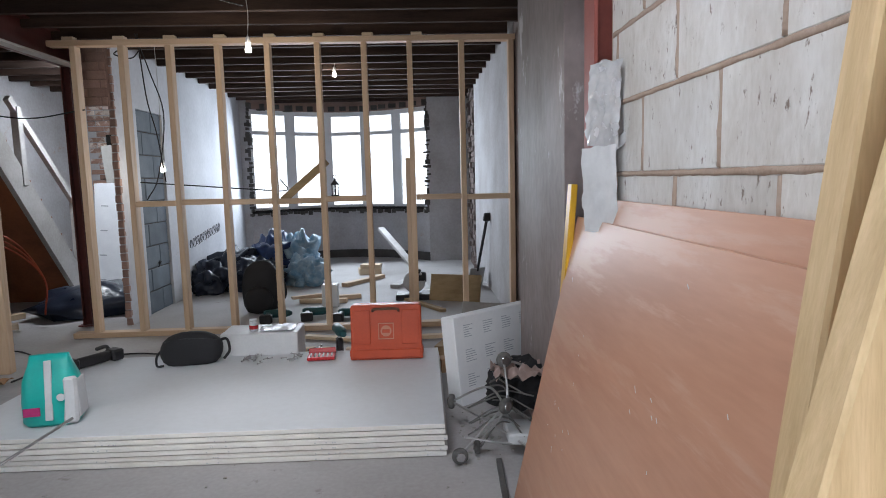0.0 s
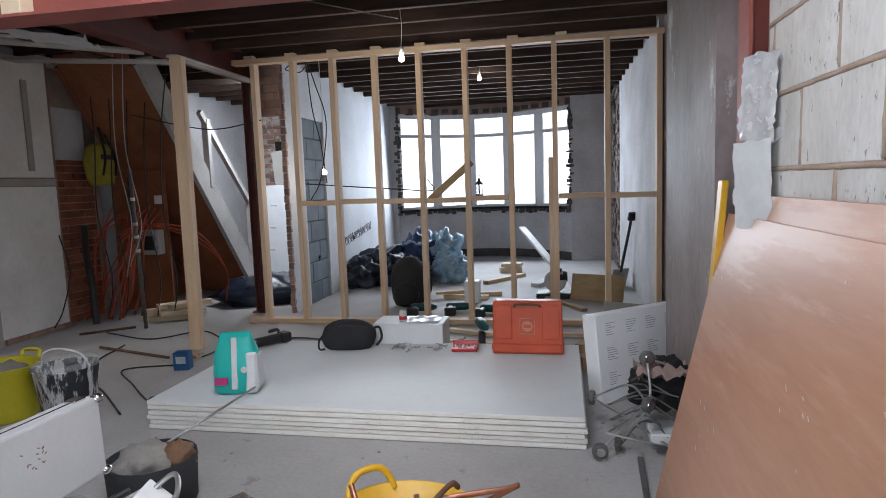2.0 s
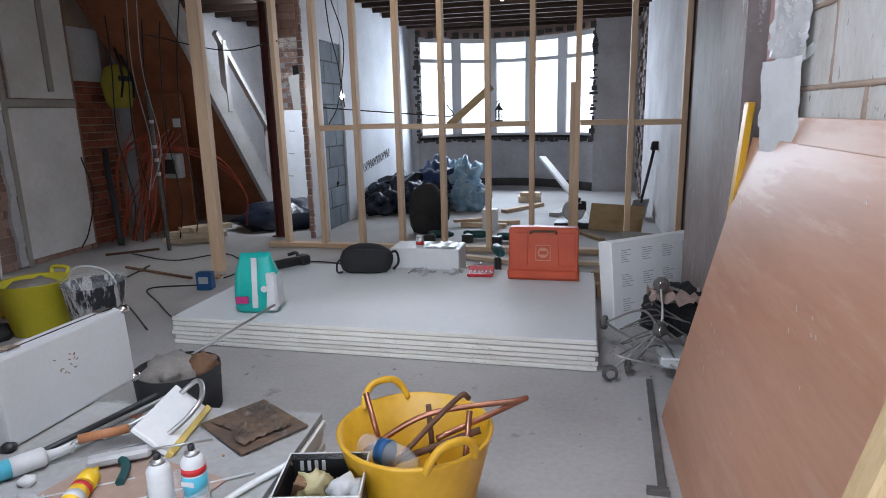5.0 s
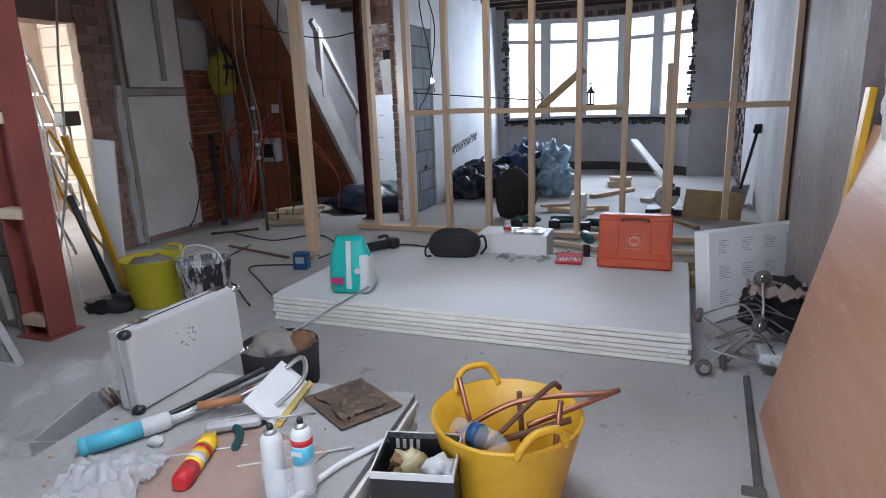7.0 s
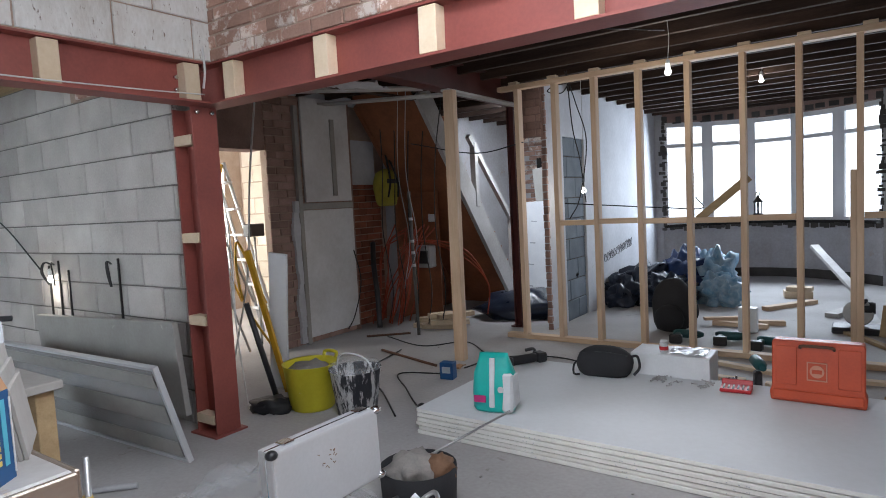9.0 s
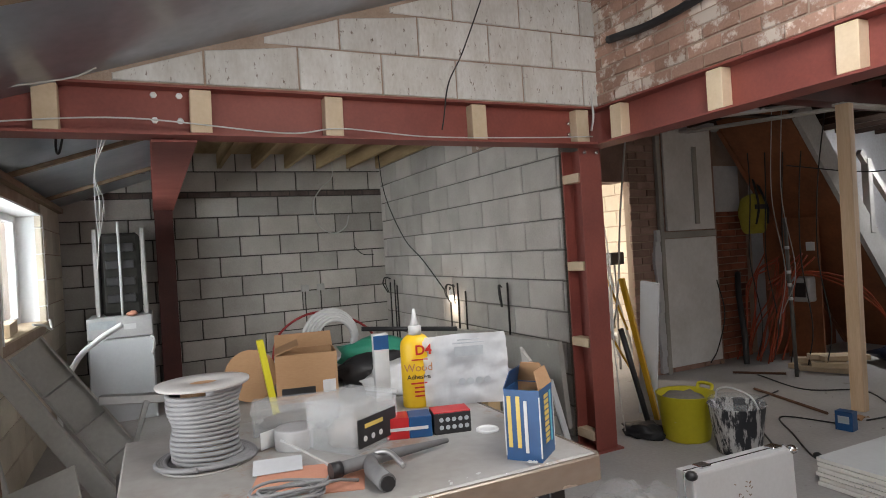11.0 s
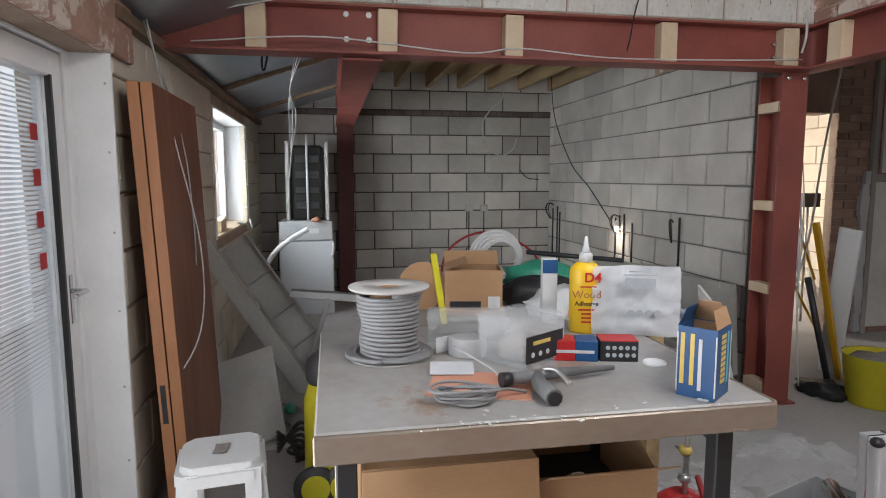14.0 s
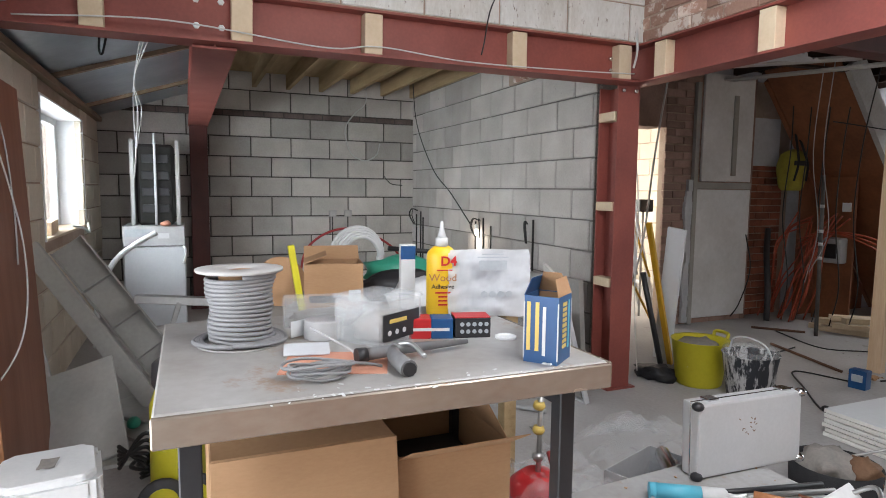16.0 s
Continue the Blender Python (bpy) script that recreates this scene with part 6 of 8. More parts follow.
for k in range(50):
    s = random.choice((0.002, 0.003, 0.005))
    add_box(bm, -s, s, -s * 0.6, s * 0.6, 0, s * 0.6, pose(random.uniform(-1.5, -0.7), random.uniform(0.8, 1.5), P0, 0, 0, random.uniform(0, 180)))
thing("debris", bm, "card", "small brown crumbs on the board pile", "debris", kind="stuff")
thing("plaster_lump", blob_bm(0.025, 0.02, 0.025, 0.3, 3, 95, 2), "white", "lump of white plaster on the boards", "plaster", m=pose(-1.24, 1.08, P0))
here(0.21, -0.15)
tray = open_box("metal_tray", (-1.80, 1.30, 0.0), 0.26, 0.36, 0.22, "cablegrey", None, "grey tray holding foil tubes on the floor", 20, 0.006, "tray")
for k in range(3):
    thing("foil_tube", lathe_bm([(0.03, 0), (0.032, 0.01), (0.032, 0.2), (0.028, 0.21)], 16, pose(0, 0, 0, 90)), "chrome", "shiny foil tube lying in the tray", "tube", m=pose(-1.74 - 0.07 * k, 1.40, 0.18 + 0.025 * k, 0, 0, 30 + 15 * k))
thing("polythene_sheet", crumple_bm(0.85, 0.7, 0.13, 30, 26, 4.5, 101, 0.25, 0.12), "polythene", "crumpled clear polythene sheet on the floor", "plastic sheet", m=pose(-2.12, 1.62, 0, 0, 0, 10))
thing("polythene_sheet", crumple_bm(0.6, 0.5, 0.12, 26, 22, 4.5, 103, 0.25, 0.14), "polythene", "crumpled clear polythene bag on the floor", "plastic sheet", m=pose(-1.95, 0.95, 0, 0, 0, 40))

here(0.09, 0.0)
# ---- buckets and things by the column ----
def bucket(p, r0, r1, h, mat, label, rz=0, n=28):
    b = base("flexible_bucket", None, label, "bucket", m=pose(*p, 0, 0, rz))
    part("tub", lathe_bm([(r0, 0), (r0 + 0.01, 0.01), (r1, h), (r1 + 0.006, h + 0.006), (r1 - 0.008, h), (r0 - 0.004, 0.02), (0, 0.018)], n), mat, b)
    return b
yb2 = bucket((-2.98, 2.70, 0), 0.14, 0.19, 0.31, "lime", "lime yellow rubber bucket standing on the floor")
part("handle", tube_bm([(-0.06, 0.185, 0.31), (-0.05, 0.2, 0.345), (0.05, 0.2, 0.345), (0.06, 0.185, 0.31)], 0.012), "lime", yb2)
part("rubble", blob_bm(0.15, 0.15, 0.12, 0.3, 3, 111), "cloth", yb2, "dusty rubble").location = (0, 0, 0.2)
bb = bucket((-2.60, 2.74, 0), 0.12, 0.17, 0.30, "splash", "black bucket splashed with white plaster")
part("handle", tube_bm([(-0.165, 0, 0.29), (-0.12, -0.02, 0.38), (0, -0.03, 0.41), (0.12, -0.02, 0.38), (0.165, 0, 0.29)], 0.006), "white", bb, "pale bent handle")
part("liner", lathe_bm([(0.166, 0.3), (0.172, 0.325), (0.164, 0.34), (0.15, 0.3)], 24), "polythene", bb, "clear plastic liner")
thing("leaning_board", box_bm(-0.07, 0.07, -0.012, 0.012, 0, 1.1, 0.003), "gypsum", "grey board offcut leaning behind the column", "board", m=pose(-3.56, 2.90, 0, 12, 9, 25))
thing("leaning_level", box_bm(-0.02, 0.02, -0.015, 0.015, 0, 1.15, 0.003), "yellowplastic", "yellow level leaning behind the column", "spirit level", m=pose(-3.42, 2.86, 0, 16, -3, 20))
thing("broom", add_tube(bmesh.new(), [(-3.25, 2.62, 0.02), (-3.3, 2.45, 0.75)], 0.02, 8), "black", "black tool handle leaning by the column", "tool")
thing("rubbish", blob_bm(0.16, 0.12, 0.09, 0.5, 3, 121), "black", "dark rags on the floor by the column", "rag", m=pose(-3.2, 2.52, 0))
here(0.07, -0.16)
bx = base("screw_box", None, "small blue card box on the floor", "box", m=pose(-2.47, 3.82, 0, 0, 0, 10))
part("carton", box_bm(-0.055, 0.055, -0.04, 0.04, 0, 0.13, 0.003), "blue", bx)
part("label_bar", box_bm(-0.035, 0.035, -0.042, -0.04, 0.05, 0.1, 0.0005), "boxprint", bx, "pale label")
thing("card_scrap", crumple_bm(0.18, 0.12, 0.03, 8, 8, 3, 131), "card", "torn brown card scrap on the floor", "card", m=pose(-2.56, 4.02, 0.02))
for pts in ([(-2.3, 2.95, 0.006), (-2.7, 3.3, 0.006), (-3.2, 3.7, 0.006), (-3.4, 4.4, 0.006)], [(-2.55, 3.9, 0.006), (-2.9, 3.75, 0.006), (-2.6, 3.45, 0.006), (-2.25, 3.15, 0.006), (-2.2, 3.25, 0.006)], [(-2.6, 4.6, 0.006), (-3.0, 4.9, 0.006), (-3.3, 4.6, 0.006), (-3.9, 4.8, 0.006)], [(-2.5, 4.1, 0.008), (-2.4, 4.5, 0.008), (-2.0, 4.7, 0.008), (-1.6, 4.6, 0.008)]):
    cable(pts, 0.006, "cableblack", "black extension cable lying on the floor")
thing("cable_plug", blob_bm(0.03, 0.022, 0.04, 0.1, 2, 141, 2), "black", "black plug on the end of a cable", "plug", m=pose(-2.24, 3.16, 0))
thing("steel_rod", add_tube(bmesh.new(), [(-3.55, 4.3, 0.012), (-2.75, 4.05, 0.012)], 0.012, 6), "rust", "rusty steel rod lying on the floor", "rod")
thing("steel_rod", add_tube(bmesh.new(), [(-4.1, 4.7, 0.012), (-3.75, 5.0, 0.012)], 0.012, 6), "rust", "rusty steel rod lying on the floor", "rod")

here(0.18, -0.12)
# glass panel and cement bags at the kitchen side wall
gp = base("glazed_panel", None, "long dusty glass panel with foil bands leaning on blocks", "panel", m=pose(-3.0, 1.82, 0, -16, 0, 182))
part("pane", box_bm(0, 2.25, -0.012, 0, 0.0, 0.6, 0.003), "clearplastic", gp)
for z0, z1 in ((0.03, 0.13), (0.24, 0.36), (0.47, 0.55)):
    part("band", box_bm(0.03, 2.2, 0.001, 0.004, z0, z1), "greyboard", gp, "pale grey band")
part("backing", box_bm(0.01, 2.24, -0.022, -0.013, 0.005, 0.595), "cloth", gp)
for z0 in (0, 0.585):
    part("edge_trim", box_bm(-0.005, 2.255, -0.025, 0.008, z0, z0 + 0.018, 0.002), "alu", gp)
part("edge_trim", box_bm(-0.012, 0.006, -0.025, 0.008, 0, 0.603, 0.002), "alu", gp)
thing("timber_offcut", box_bm(0, 1.9, -0.02, 0.02, 0, 0.6, 0.003), "greyboard", "grey board leaning behind the glass panel", "board", m=pose(-5.3, 2.09, 0.05, 3, -2, 0))
here(0.2, -0.45)
for k in range(4):
    b = base("cement_bag", None, "white paper cement bag with red print lying in a pile", "bag", "pile of cement bags", m=pose(-3.95 + 0.04 * (k % 2), 1.42, 0.125 * k, 0, 0, 92 + 5 * (k % 3)))
    part("sack", blob_bm(0.22, 0.33, 0.14, 0.06, 2, 150 + k, 3, -0.6, 0.6), "white", b)
    part("print", box_bm(-0.06, 0.06, -0.12, 0.12, 0.138, 0.142, 0.001), "red", b, "red printed block")
    part("print", box_bm(-0.224, -0.219, -0.2, 0.1, 0.05, 0.09, 0.001), "red", b, "red printed stripe")
    part("print", box_bm(-0.1, 0.15, -0.334, -0.327, 0.05, 0.08, 0.001), "red", b, "red printed stripe")
here(0.18, -0.12)
thing("black_pipe_scrap", tube_bm([(-3.1, 1.35, 0.015), (-3.02, 1.42, 0.02), (-2.95, 1.5, 0.015)], 0.016), "cablegrey", "short grey pipe scrap on the floor", "pipe")
here(0.1, -0.1)
# ladder and lights in the side room
ld = base("step_ladder", None, "aluminium step ladder standing in the side room", "ladder", m=pose(-5.35, 4.40, 0, 0, 0, 165))
for x in (-0.2, 0.2):
    part("stile", add_tube(bmesh.new(), [(x, 0, 0), (x * 0.7, 0.45, 1.9)], 0.02, 6), "alu", ld)
    part("back_leg", add_tube(bmesh.new(), [(x, 0.95, 0), (x * 0.7, 0.47, 1.88)], 0.016, 6), "yellowplastic", ld)
for k in range(6):
    part("rung", box_bm(-0.19, 0.19, 0.0, 0.08, 0, 0.025, 0.003, pose(0, 0.07 * (k + 1) - 0.03, 0.28 * (k + 1))), "alu", ld)
wl = base("work_light", None, "black work light on a stand in the side room", "lamp", m=pose(-5.0, 3.99, 0))
part("stand", add_tube(bmesh.new(), [(0, 0, 0), (0, 0, 1.2)], 0.012, 6), "steel", wl)
part("head", box_bm(-0.06, 0.06, -0.09, 0.09, 1.12, 1.25, 0.008), "black", wl)
for k in range(5):
    x = -5.3 + 0.18 * k
    cable([(x, 3.2 + 0.15 * k, 0.02), (x + 0.1, 3.4, 0.6), (x - 0.05, 3.5, 1.1), (x + 0.05, 3.7, 0.5)], 0.012, "steel" if k % 2 else "yellowplastic", "tangled pipe and frame pieces in the side room", "pipe")
here(-0.03, -0.1)
# cables on the column and beams
for k in range(3):
    cable([(-3.0 + 0.01 * k, 2.16, 2.06), (-2.99, 2.2 + 0.03 * k, 1.7), (-2.985, 2.28 + 0.02 * k, 1.2), (-3.0, 2.33, 0.6), (-2.98, 2.36, 0.1)], 0.004, "cablewhite", "white cable running down the column")
cable([(-3.6, 3.1, 2.3), (-3.62, 3.0, 1.6), (-3.66, 2.95, 0.9), (-3.85, 2.95, 0.35), (-3.95, 2.93, 0.006)], 0.008, "cablewhite", "white cable hanging in the opening")
here(-0.09, -0.03, -0.03)
cable([(-2.77, -1.2, 2.07), (-2.765, -0.6, 2.11), (-2.77, 0.1, 2.06), (-2.765, 0.4, 2.09), (-2.77, 0.9, 2.06), (-2.765, 1.6, 2.07), (-2.78, 2.05, 2.09)], 0.004, "cablewhite", "white cable lying along the beam flange")
cable([(-2.77, -1.3, 2.16), (-2.72, -1.0, 2.22), (-2.7, -0.8, 2.26), (-2.7, -0.7, 2.31)], 0.004, "cablewhite", "white cable looping at the beam end")
here()
cable([(-0.9, 4.4, 2.5), (-1.3, 3.4, 2.4), (-1.7, 2.6, 2.3), (-1.9, 2.4, 2.36)], 0.005, "cableblack", "black flex sagging below the joists")
for pts in ([(-1.98, 5.2, 2.51), (-1.95, 5.22, 2.0), (-1.9, 5.25, 1.7), (-1.85, 5.24, 1.3)], [(-2.0, 5.2, 2.51), (-1.9, 5.2, 2.2), (-1.82, 5.22, 1.85), (-1.9, 5.22, 1.35), (-2.0, 5.2, 1.15)], [(-2.02, 5.14, 1.3), (-1.2, 5.4, 1.22), (-0.9, 5.5, 1.2), (-0.87, 5.14, 1.3)], [(-2.1, 5.2, 2.4), (-2.2, 5.25, 2.36), (-2.05, 5.22, 2.32), (-1.98, 5.22, 2.38)], [(-3.66, 5.0, 2.0), (-3.0, 5.2, 1.85), (-2.42, 5.14, 1.9)]):
    cable(pts, 0.0055, "cableblack", "black loose cable hanging by the stud wall")

# ---- kitchen window and garden door ----
window_2 = new("window_2")
window_2.location = (-5.3, -1.6, 0.97)
tagged(window_2, "white framed kitchen window with a bright pane", "window", "", "structure")
bpy.context.view_layer.update()
for q in ((-6.05, -5.94, -1.66, -1.6, 0.97, 1.91), (-4.35, -4.29, -1.66, -1.6, 0.97, 1.91), (-5.94, -4.35, -1.66, -1.6, 0.97, 1.04), (-5.94, -4.35, -1.66, -1.6, 1.84, 1.91), (-5.24, -5.18, -1.655, -1.605, 1.04, 1.84)):
    part("window_frame", box_bm(*q, 0.004), "pvc", window_2, "", False)
for x0, x1 in ((-5.94, -5.24), (-5.18, -4.35)):
    g = part("pane", box_bm(x0, x1, -1.634, -1.628, 1.04, 1.84), "glass", window_2, "", False)
    g.visible_shadow = False
for q in ((-6.049, -6.035, -1.6, -1.40, 0.97, 1.91), (-4.305, -4.291, -1.6, -1.40, 0.97, 1.91), (-6.035, -4.305, -1.6, -1.40, 1.896, 1.91)):
    part("reveal", box_bm(*q), "pvc", window_2, "white reveal lining", False)
part("window_sill", box_bm(-6.035, -4.305, -1.6, -1.40, 0.97, 0.99, 0.003), "pineply", window_2, "bare timber sill", False)
thing("timber_offcut", box_bm(-0.25, 0.25, -0.035, 0.035, 0, 0.09, 0.003), "pineply", "pale timber offcut on the window sill", "timber", m=pose(-4.85, -1.48, 0.99, 0, 0, 5))
here(-0.2, 0, -0.11)
cable([(-5.2, -1.42, 1.12), (-5.3, -1.36, 1.1), (-5.5, -1.34, 1.05), (-5.6, -1.36, 1.12)], 0.01, "cablewhite", "white cable bunched on the sill")

door_1 = new("door_1")
here(0.2)
door_1.location = (-1.70, -1.65, 0)
tagged(door_1, "white glazed garden door with closed blinds", "door", "", "structure")
bpy.context.view_layer.update()
def glazed_leaf(x0, x1, parent):
    for q in ((x0, x0 + 0.09, 0.04, 1.84), (x1 - 0.09, x1, 0.04, 1.84), (x0 + 0.09, x1 - 0.09, 0.04, 0.16), (x0 + 0.09, x1 - 0.09, 1.75, 1.84)):
        part("stile", box_bm(q[0], q[1], -1.68, -1.61, q[2], q[3], 0.005), "pvc", parent, "", False)
    for q in ((x0 + 0.085, x0 + 0.1, 0.155, 1.755), (x1 - 0.1, x1 - 0.085, 0.155, 1.755)):
        part("gasket", box_bm(q[0], q[1], -1.625, -1.606, q[2], q[3]), "black", parent, "black rubber gasket", False)
    g = part("pane", box_bm(x0 + 0.09, x1 - 0.09, -1.645, -1.638, 0.16, 1.75), "glass", parent, "", False)
    g.visible_shadow = False
    if x0 > -2:
        return
    bm = bmesh.new()
    n = 98
    for k in range(n):
        z = 0.17 + 1.57 * k / n
        add_box(bm, x0 + 0.095, x1 - 0.095, -0.0005, 0.0005, -0.0062, 0.0062, pose(0, -1.662, z, 42, 0, 0))
    b = part("blind_slats", bm, "blind", parent, "white blind slats", False)
    tagged(b, kind="stuff")
M["blind"] = make_mat("white_blind", (0.80, 0.81, 0.82), (0.76, 0.77, 0.78), 0.5, bump=0.0)
bs = M["blind"].node_tree
tl = bs.nodes.new("ShaderNodeBsdfTranslucent"); tl.inputs[0].default_value = (0.9, 0.92, 0.95, 1)
mx = bs.nodes.new("ShaderNodeMixShader"); mx.inputs[0].default_value = 0.55
outn = [n for n in bs.nodes if n.type == "OUTPUT_MATERIAL"][0]
bs.links.new(bs.nodes["Principled BSDF"].outputs[0], mx.inputs[1]); bs.links.new(tl.outputs[0], mx.inputs[2]); bs.links.new(mx.outputs[0], outn.inputs[0])
glazed_leaf(-2.38, -1.40, door_1)
glazed_leaf(-1.39, -0.41, door_1)
glazed_leaf(-0.40, 0.56, door_1)
for q in ((-2.45, -2.385, 0, 1.86), (0.565, 0.62, 0, 1.86)):
    part("door_frame", box_bm(q[0], q[1], -1.70, -1.60, q[2], q[3], 0.004), "pvc", door_1, "", False)
part("door_frame", box_bm(-2.385, 0.565, -1.70, -1.60, 1.845, 1.86, 0.003), "pvc", door_1, "", False)
part("threshold", box_bm(-2.385, 0.565, -1.70, -1.56, 0.0, 0.035, 0.004), "pvc", door_1, "", False)
lv = part("door_handle", tube_bm([(-2.335, -1.612, 1.0), (-2.335, -1.56, 1.0), (-2.30, -1.555, 1.0), (-2.22, -1.555, 1.0)], 0.009), "chrome", door_1, "chrome lever handle", False)
part("handle_plate", box_bm(-2.35, -2.32, -1.612, -1.606, 0.88, 1.06, 0.003), "chrome", door_1, "chrome handle plate", False)
for z in (1.1, 1.24, 1.38, 1.53):
    part("sticker", box_bm(-2.23, -2.18, -1.637, -1.6365, z, z + 0.055), "red", door_1, "red protective sticker", False)
door_1.location.y += 0.075
lin = structure("trim_reveal", box_bm(-2.452, -2.436, -1.53, -1.387, 0, 1.86, 0.003), "pvc", "white lining board of the door reveal", "trim")
for z in (0.3, 0.6, 0.9, 1.2, 1.5, 1.75):
    part("screw_head", lathe_bm([(0.005, 0), (0.005, 0.002)], 8, pose(-2.436, -1.41, z, 0, 90)), "steel", lin, "dark screw head", False)
thing("lintel_plaster", box_bm(-2.7, 0.6, -1.53, -1.38, 1.862, 2.10, 0.006), "brickold", "rough brown plaster strip over the garden door", "plaster")
for k, x0 in enumerate((-2.49, -2.50)):
    d = base("door_leaf", None, "brown veneered door leaf leaning against the wall", "door leaf", "stored door leaves", m=pose(x0, -1.262 + 0.046 * k, 0, 2.3, 0, 1))
    part("leaf", box_bm(-0.76 - 0.08 * k, -0.004, -0.02, 0.02, 0, 1.77, 0.002), "doorbrown", d)
    part("lipping", box_bm(-0.004, 0.004, -0.021, 0.021, 0, 1.77, 0.001), "dooredge", d, "orange brown edge lipping")
    if k == 0:
        part("lock_plate", box_bm(0.004, 0.006, -0.01, 0.01, 0.42, 0.58), "black", d, "dark lock plate")
here(0.2, -0.05)
cable([(-2.72, -1.28, 2.05), (-2.8, -1.22, 1.6), (-2.86, -1.14, 1.1), (-2.68, -1.12, 0.75), (-2.49, -1.225, 0.53)], 0.0035, "cablewhite", "pale cable hanging over the door leaf")
cable([(-2.75, -1.3, 2.05), (-2.95, -1.22, 1.6), (-3.02, -1.2, 1.25), (-2.95, -1.18, 1.0)], 0.0035, "cablegrey", "grey cable hanging over the door leaf")
cable([(-3.6, -0.9, 2.25), (-3.62, -0.92, 2.05), (-3.55, -0.9, 2.0), (-3.58, -0.88, 2.1)], 0.006, "cableblack", "black cable loop hanging from the slope")
for k in range(3):
    cable([(-4.2, -0.75 + 0.03 * k, 2.28), (-5.0, -0.85, 2.1), (-5.6, -0.9 + 0.03 * k, 1.95), (-5.7, -0.9, 1.6), (-5.72, -0.92, 1.4)], 0.004, "cablewhite" if k else "cablegrey", "white cable drooping below the slope")

here(0.12, 0.06, -0.02)
# ---- boiler corner ----
bo = base("boiler", (-6.55, -0.92, 0), "white enamel floor standing boiler with grey top panel", "boiler")
part("casing", box_bm(-0.3, 0.3, -0.27, 0.27, 0.0, 0.78, 0.012), "boiler", bo)
part("control_panel", box_bm(-0.3, 0.305, -0.27, 0.27, 0.785, 0.98, 0.008), "cablegrey", bo, "grey control panel")
part("door_handle", tube_bm([(0.3, 0.25, 0.62), (0.34, 0.27, 0.68), (0.34, 0.27, 0.75), (0.3, 0.25, 0.78)], 0.012), "whiteplastic", bo, "white handle")
part("label", box_bm(0.305, 0.308, 0.03, 0.13, 0.86, 0.91), "white", bo, "white label")
part("badge", box_bm(0.305, 0.308, -0.25, -0.03, 0.88, 0.95), "boxprint", bo)
hx = base("heat_exchanger", (-6.55, -0.9, 0.98), "black cast heat exchanger standing on the boiler", "heat exchanger")
part("core", box_bm(-0.15, 0.12, -0.17, 0.17, 0.0, 0.78, 0.03), "dark", hx)
for y in (-0.2, 0.2):
    part("side_frame", box_bm(-0.1, 0.16, y - 0.02, y + 0.02, 0, 0.82, 0.006), "steel", hx)
for k in range(4):
    part("fin", box_bm(0.12, 0.15, -0.12, 0.12, 0.12 + 0.16 * k, 0.2 + 0.16 * k, 0.006), "black", hx)
part("rod", add_tube(bmesh.new(), [(0.17, 0.0, 0.0), (0.17, 0.0, 0.88)], 0.012, 8), "white", hx, "white upright pipe")
thing("orange_rag", blob_bm(0.06, 0.05, 0.05, 0.4, 3, 161, 2), "peach", "orange rag on the boiler", "rag", m=pose(-6.25, -0.82, 0.98))
thing("white_pipe", tube_bm([(-5.5, -0.87, 0.97), (-5.5, -1.05, 0.86), (-5.52, -1.2, 0.72), (-5.55, -1.32, 0.45), (-5.55, -1.36, 0.0)], 0.022), "whiteplastic", "white plastic waste pipe curving upward", "pipe")
def slab_between(name, p, q, w, t, mat, label, category, side=(1, 0, 0), group=""):
    p, q = Vector(p), Vector(q)
    zax = (q - p).normalized()
    xax = Vector(side); xax = (xax - zax * xax.dot(zax)).normalized()
    yax = zax.cross(xax)
    mm = Matrix(((xax.x, yax.x, zax.x, p.x), (xax.y, yax.y, zax.y, p.y), (xax.z, yax.z, zax.z, p.z), (0, 0, 0, 1)))
    return thing(name, box_bm(-w / 2, w / 2, -t / 2, t / 2, 0, (q - p).length, 0.003), mat, label, category, group, m=mm)
here(0.2, -0.08)
M["panelgrey"] = make_mat("grey_cabinet_panel", (0.43, 0.43, 0.41), (0.33, 0.325, 0.31), 0.6, scale=4, fine=40, bump=0.05)
slab_between("cabinet_panel", (-3.70, -0.66, 0.03), (-4.05, -1.33, 0.98), 0.1, 0.05, "panelgrey", "grey cabinet panel leaning on the wall", "panel", (0, 0.84, 0.55), "dismantled cabinet panels")
tray = slab_between("metal_tray", (-3.95, -0.50, 0.03), (-4.30, -1.18, 0.97), 0.2, 0.012, "panelgrey", "grey folded metal tray with ribs leaning on the wall", "metal tray", (0, 0.84, 0.55), "dismantled cabinet panels")
for u in (-0.1, 0.094):
    part("flange", box_bm(u, u + 0.006, -0.06, -0.006, 0, 1.2, 0.001), "panelgrey", tray)
for v in (0.02, 0.38, 0.62, 0.9):
    part("rib", box_bm(-0.094, 0.094, -0.055, -0.006, v, v + 0.008, 0.001), "panelgrey", tray)
slab_between("cabinet_panel", (-3.55, -1.16, 0.0), (-3.65, -1.32, 0.76), 0.12, 0.03, "panelgrey", "grey cabinet panel leaning on the wall", "panel", (0, 1, 0.2), "dismantled cabinet panels")
slab_between("cabinet_panel", (-3.12, -1.02, 0.0), (-3.55, -1.12, 0.36), 0.5, 0.02, "panelgrey", "wide grey cabinet panel tipped against the wall", "panel", (0.1, 1, 0.25), "dismantled cabinet panels")
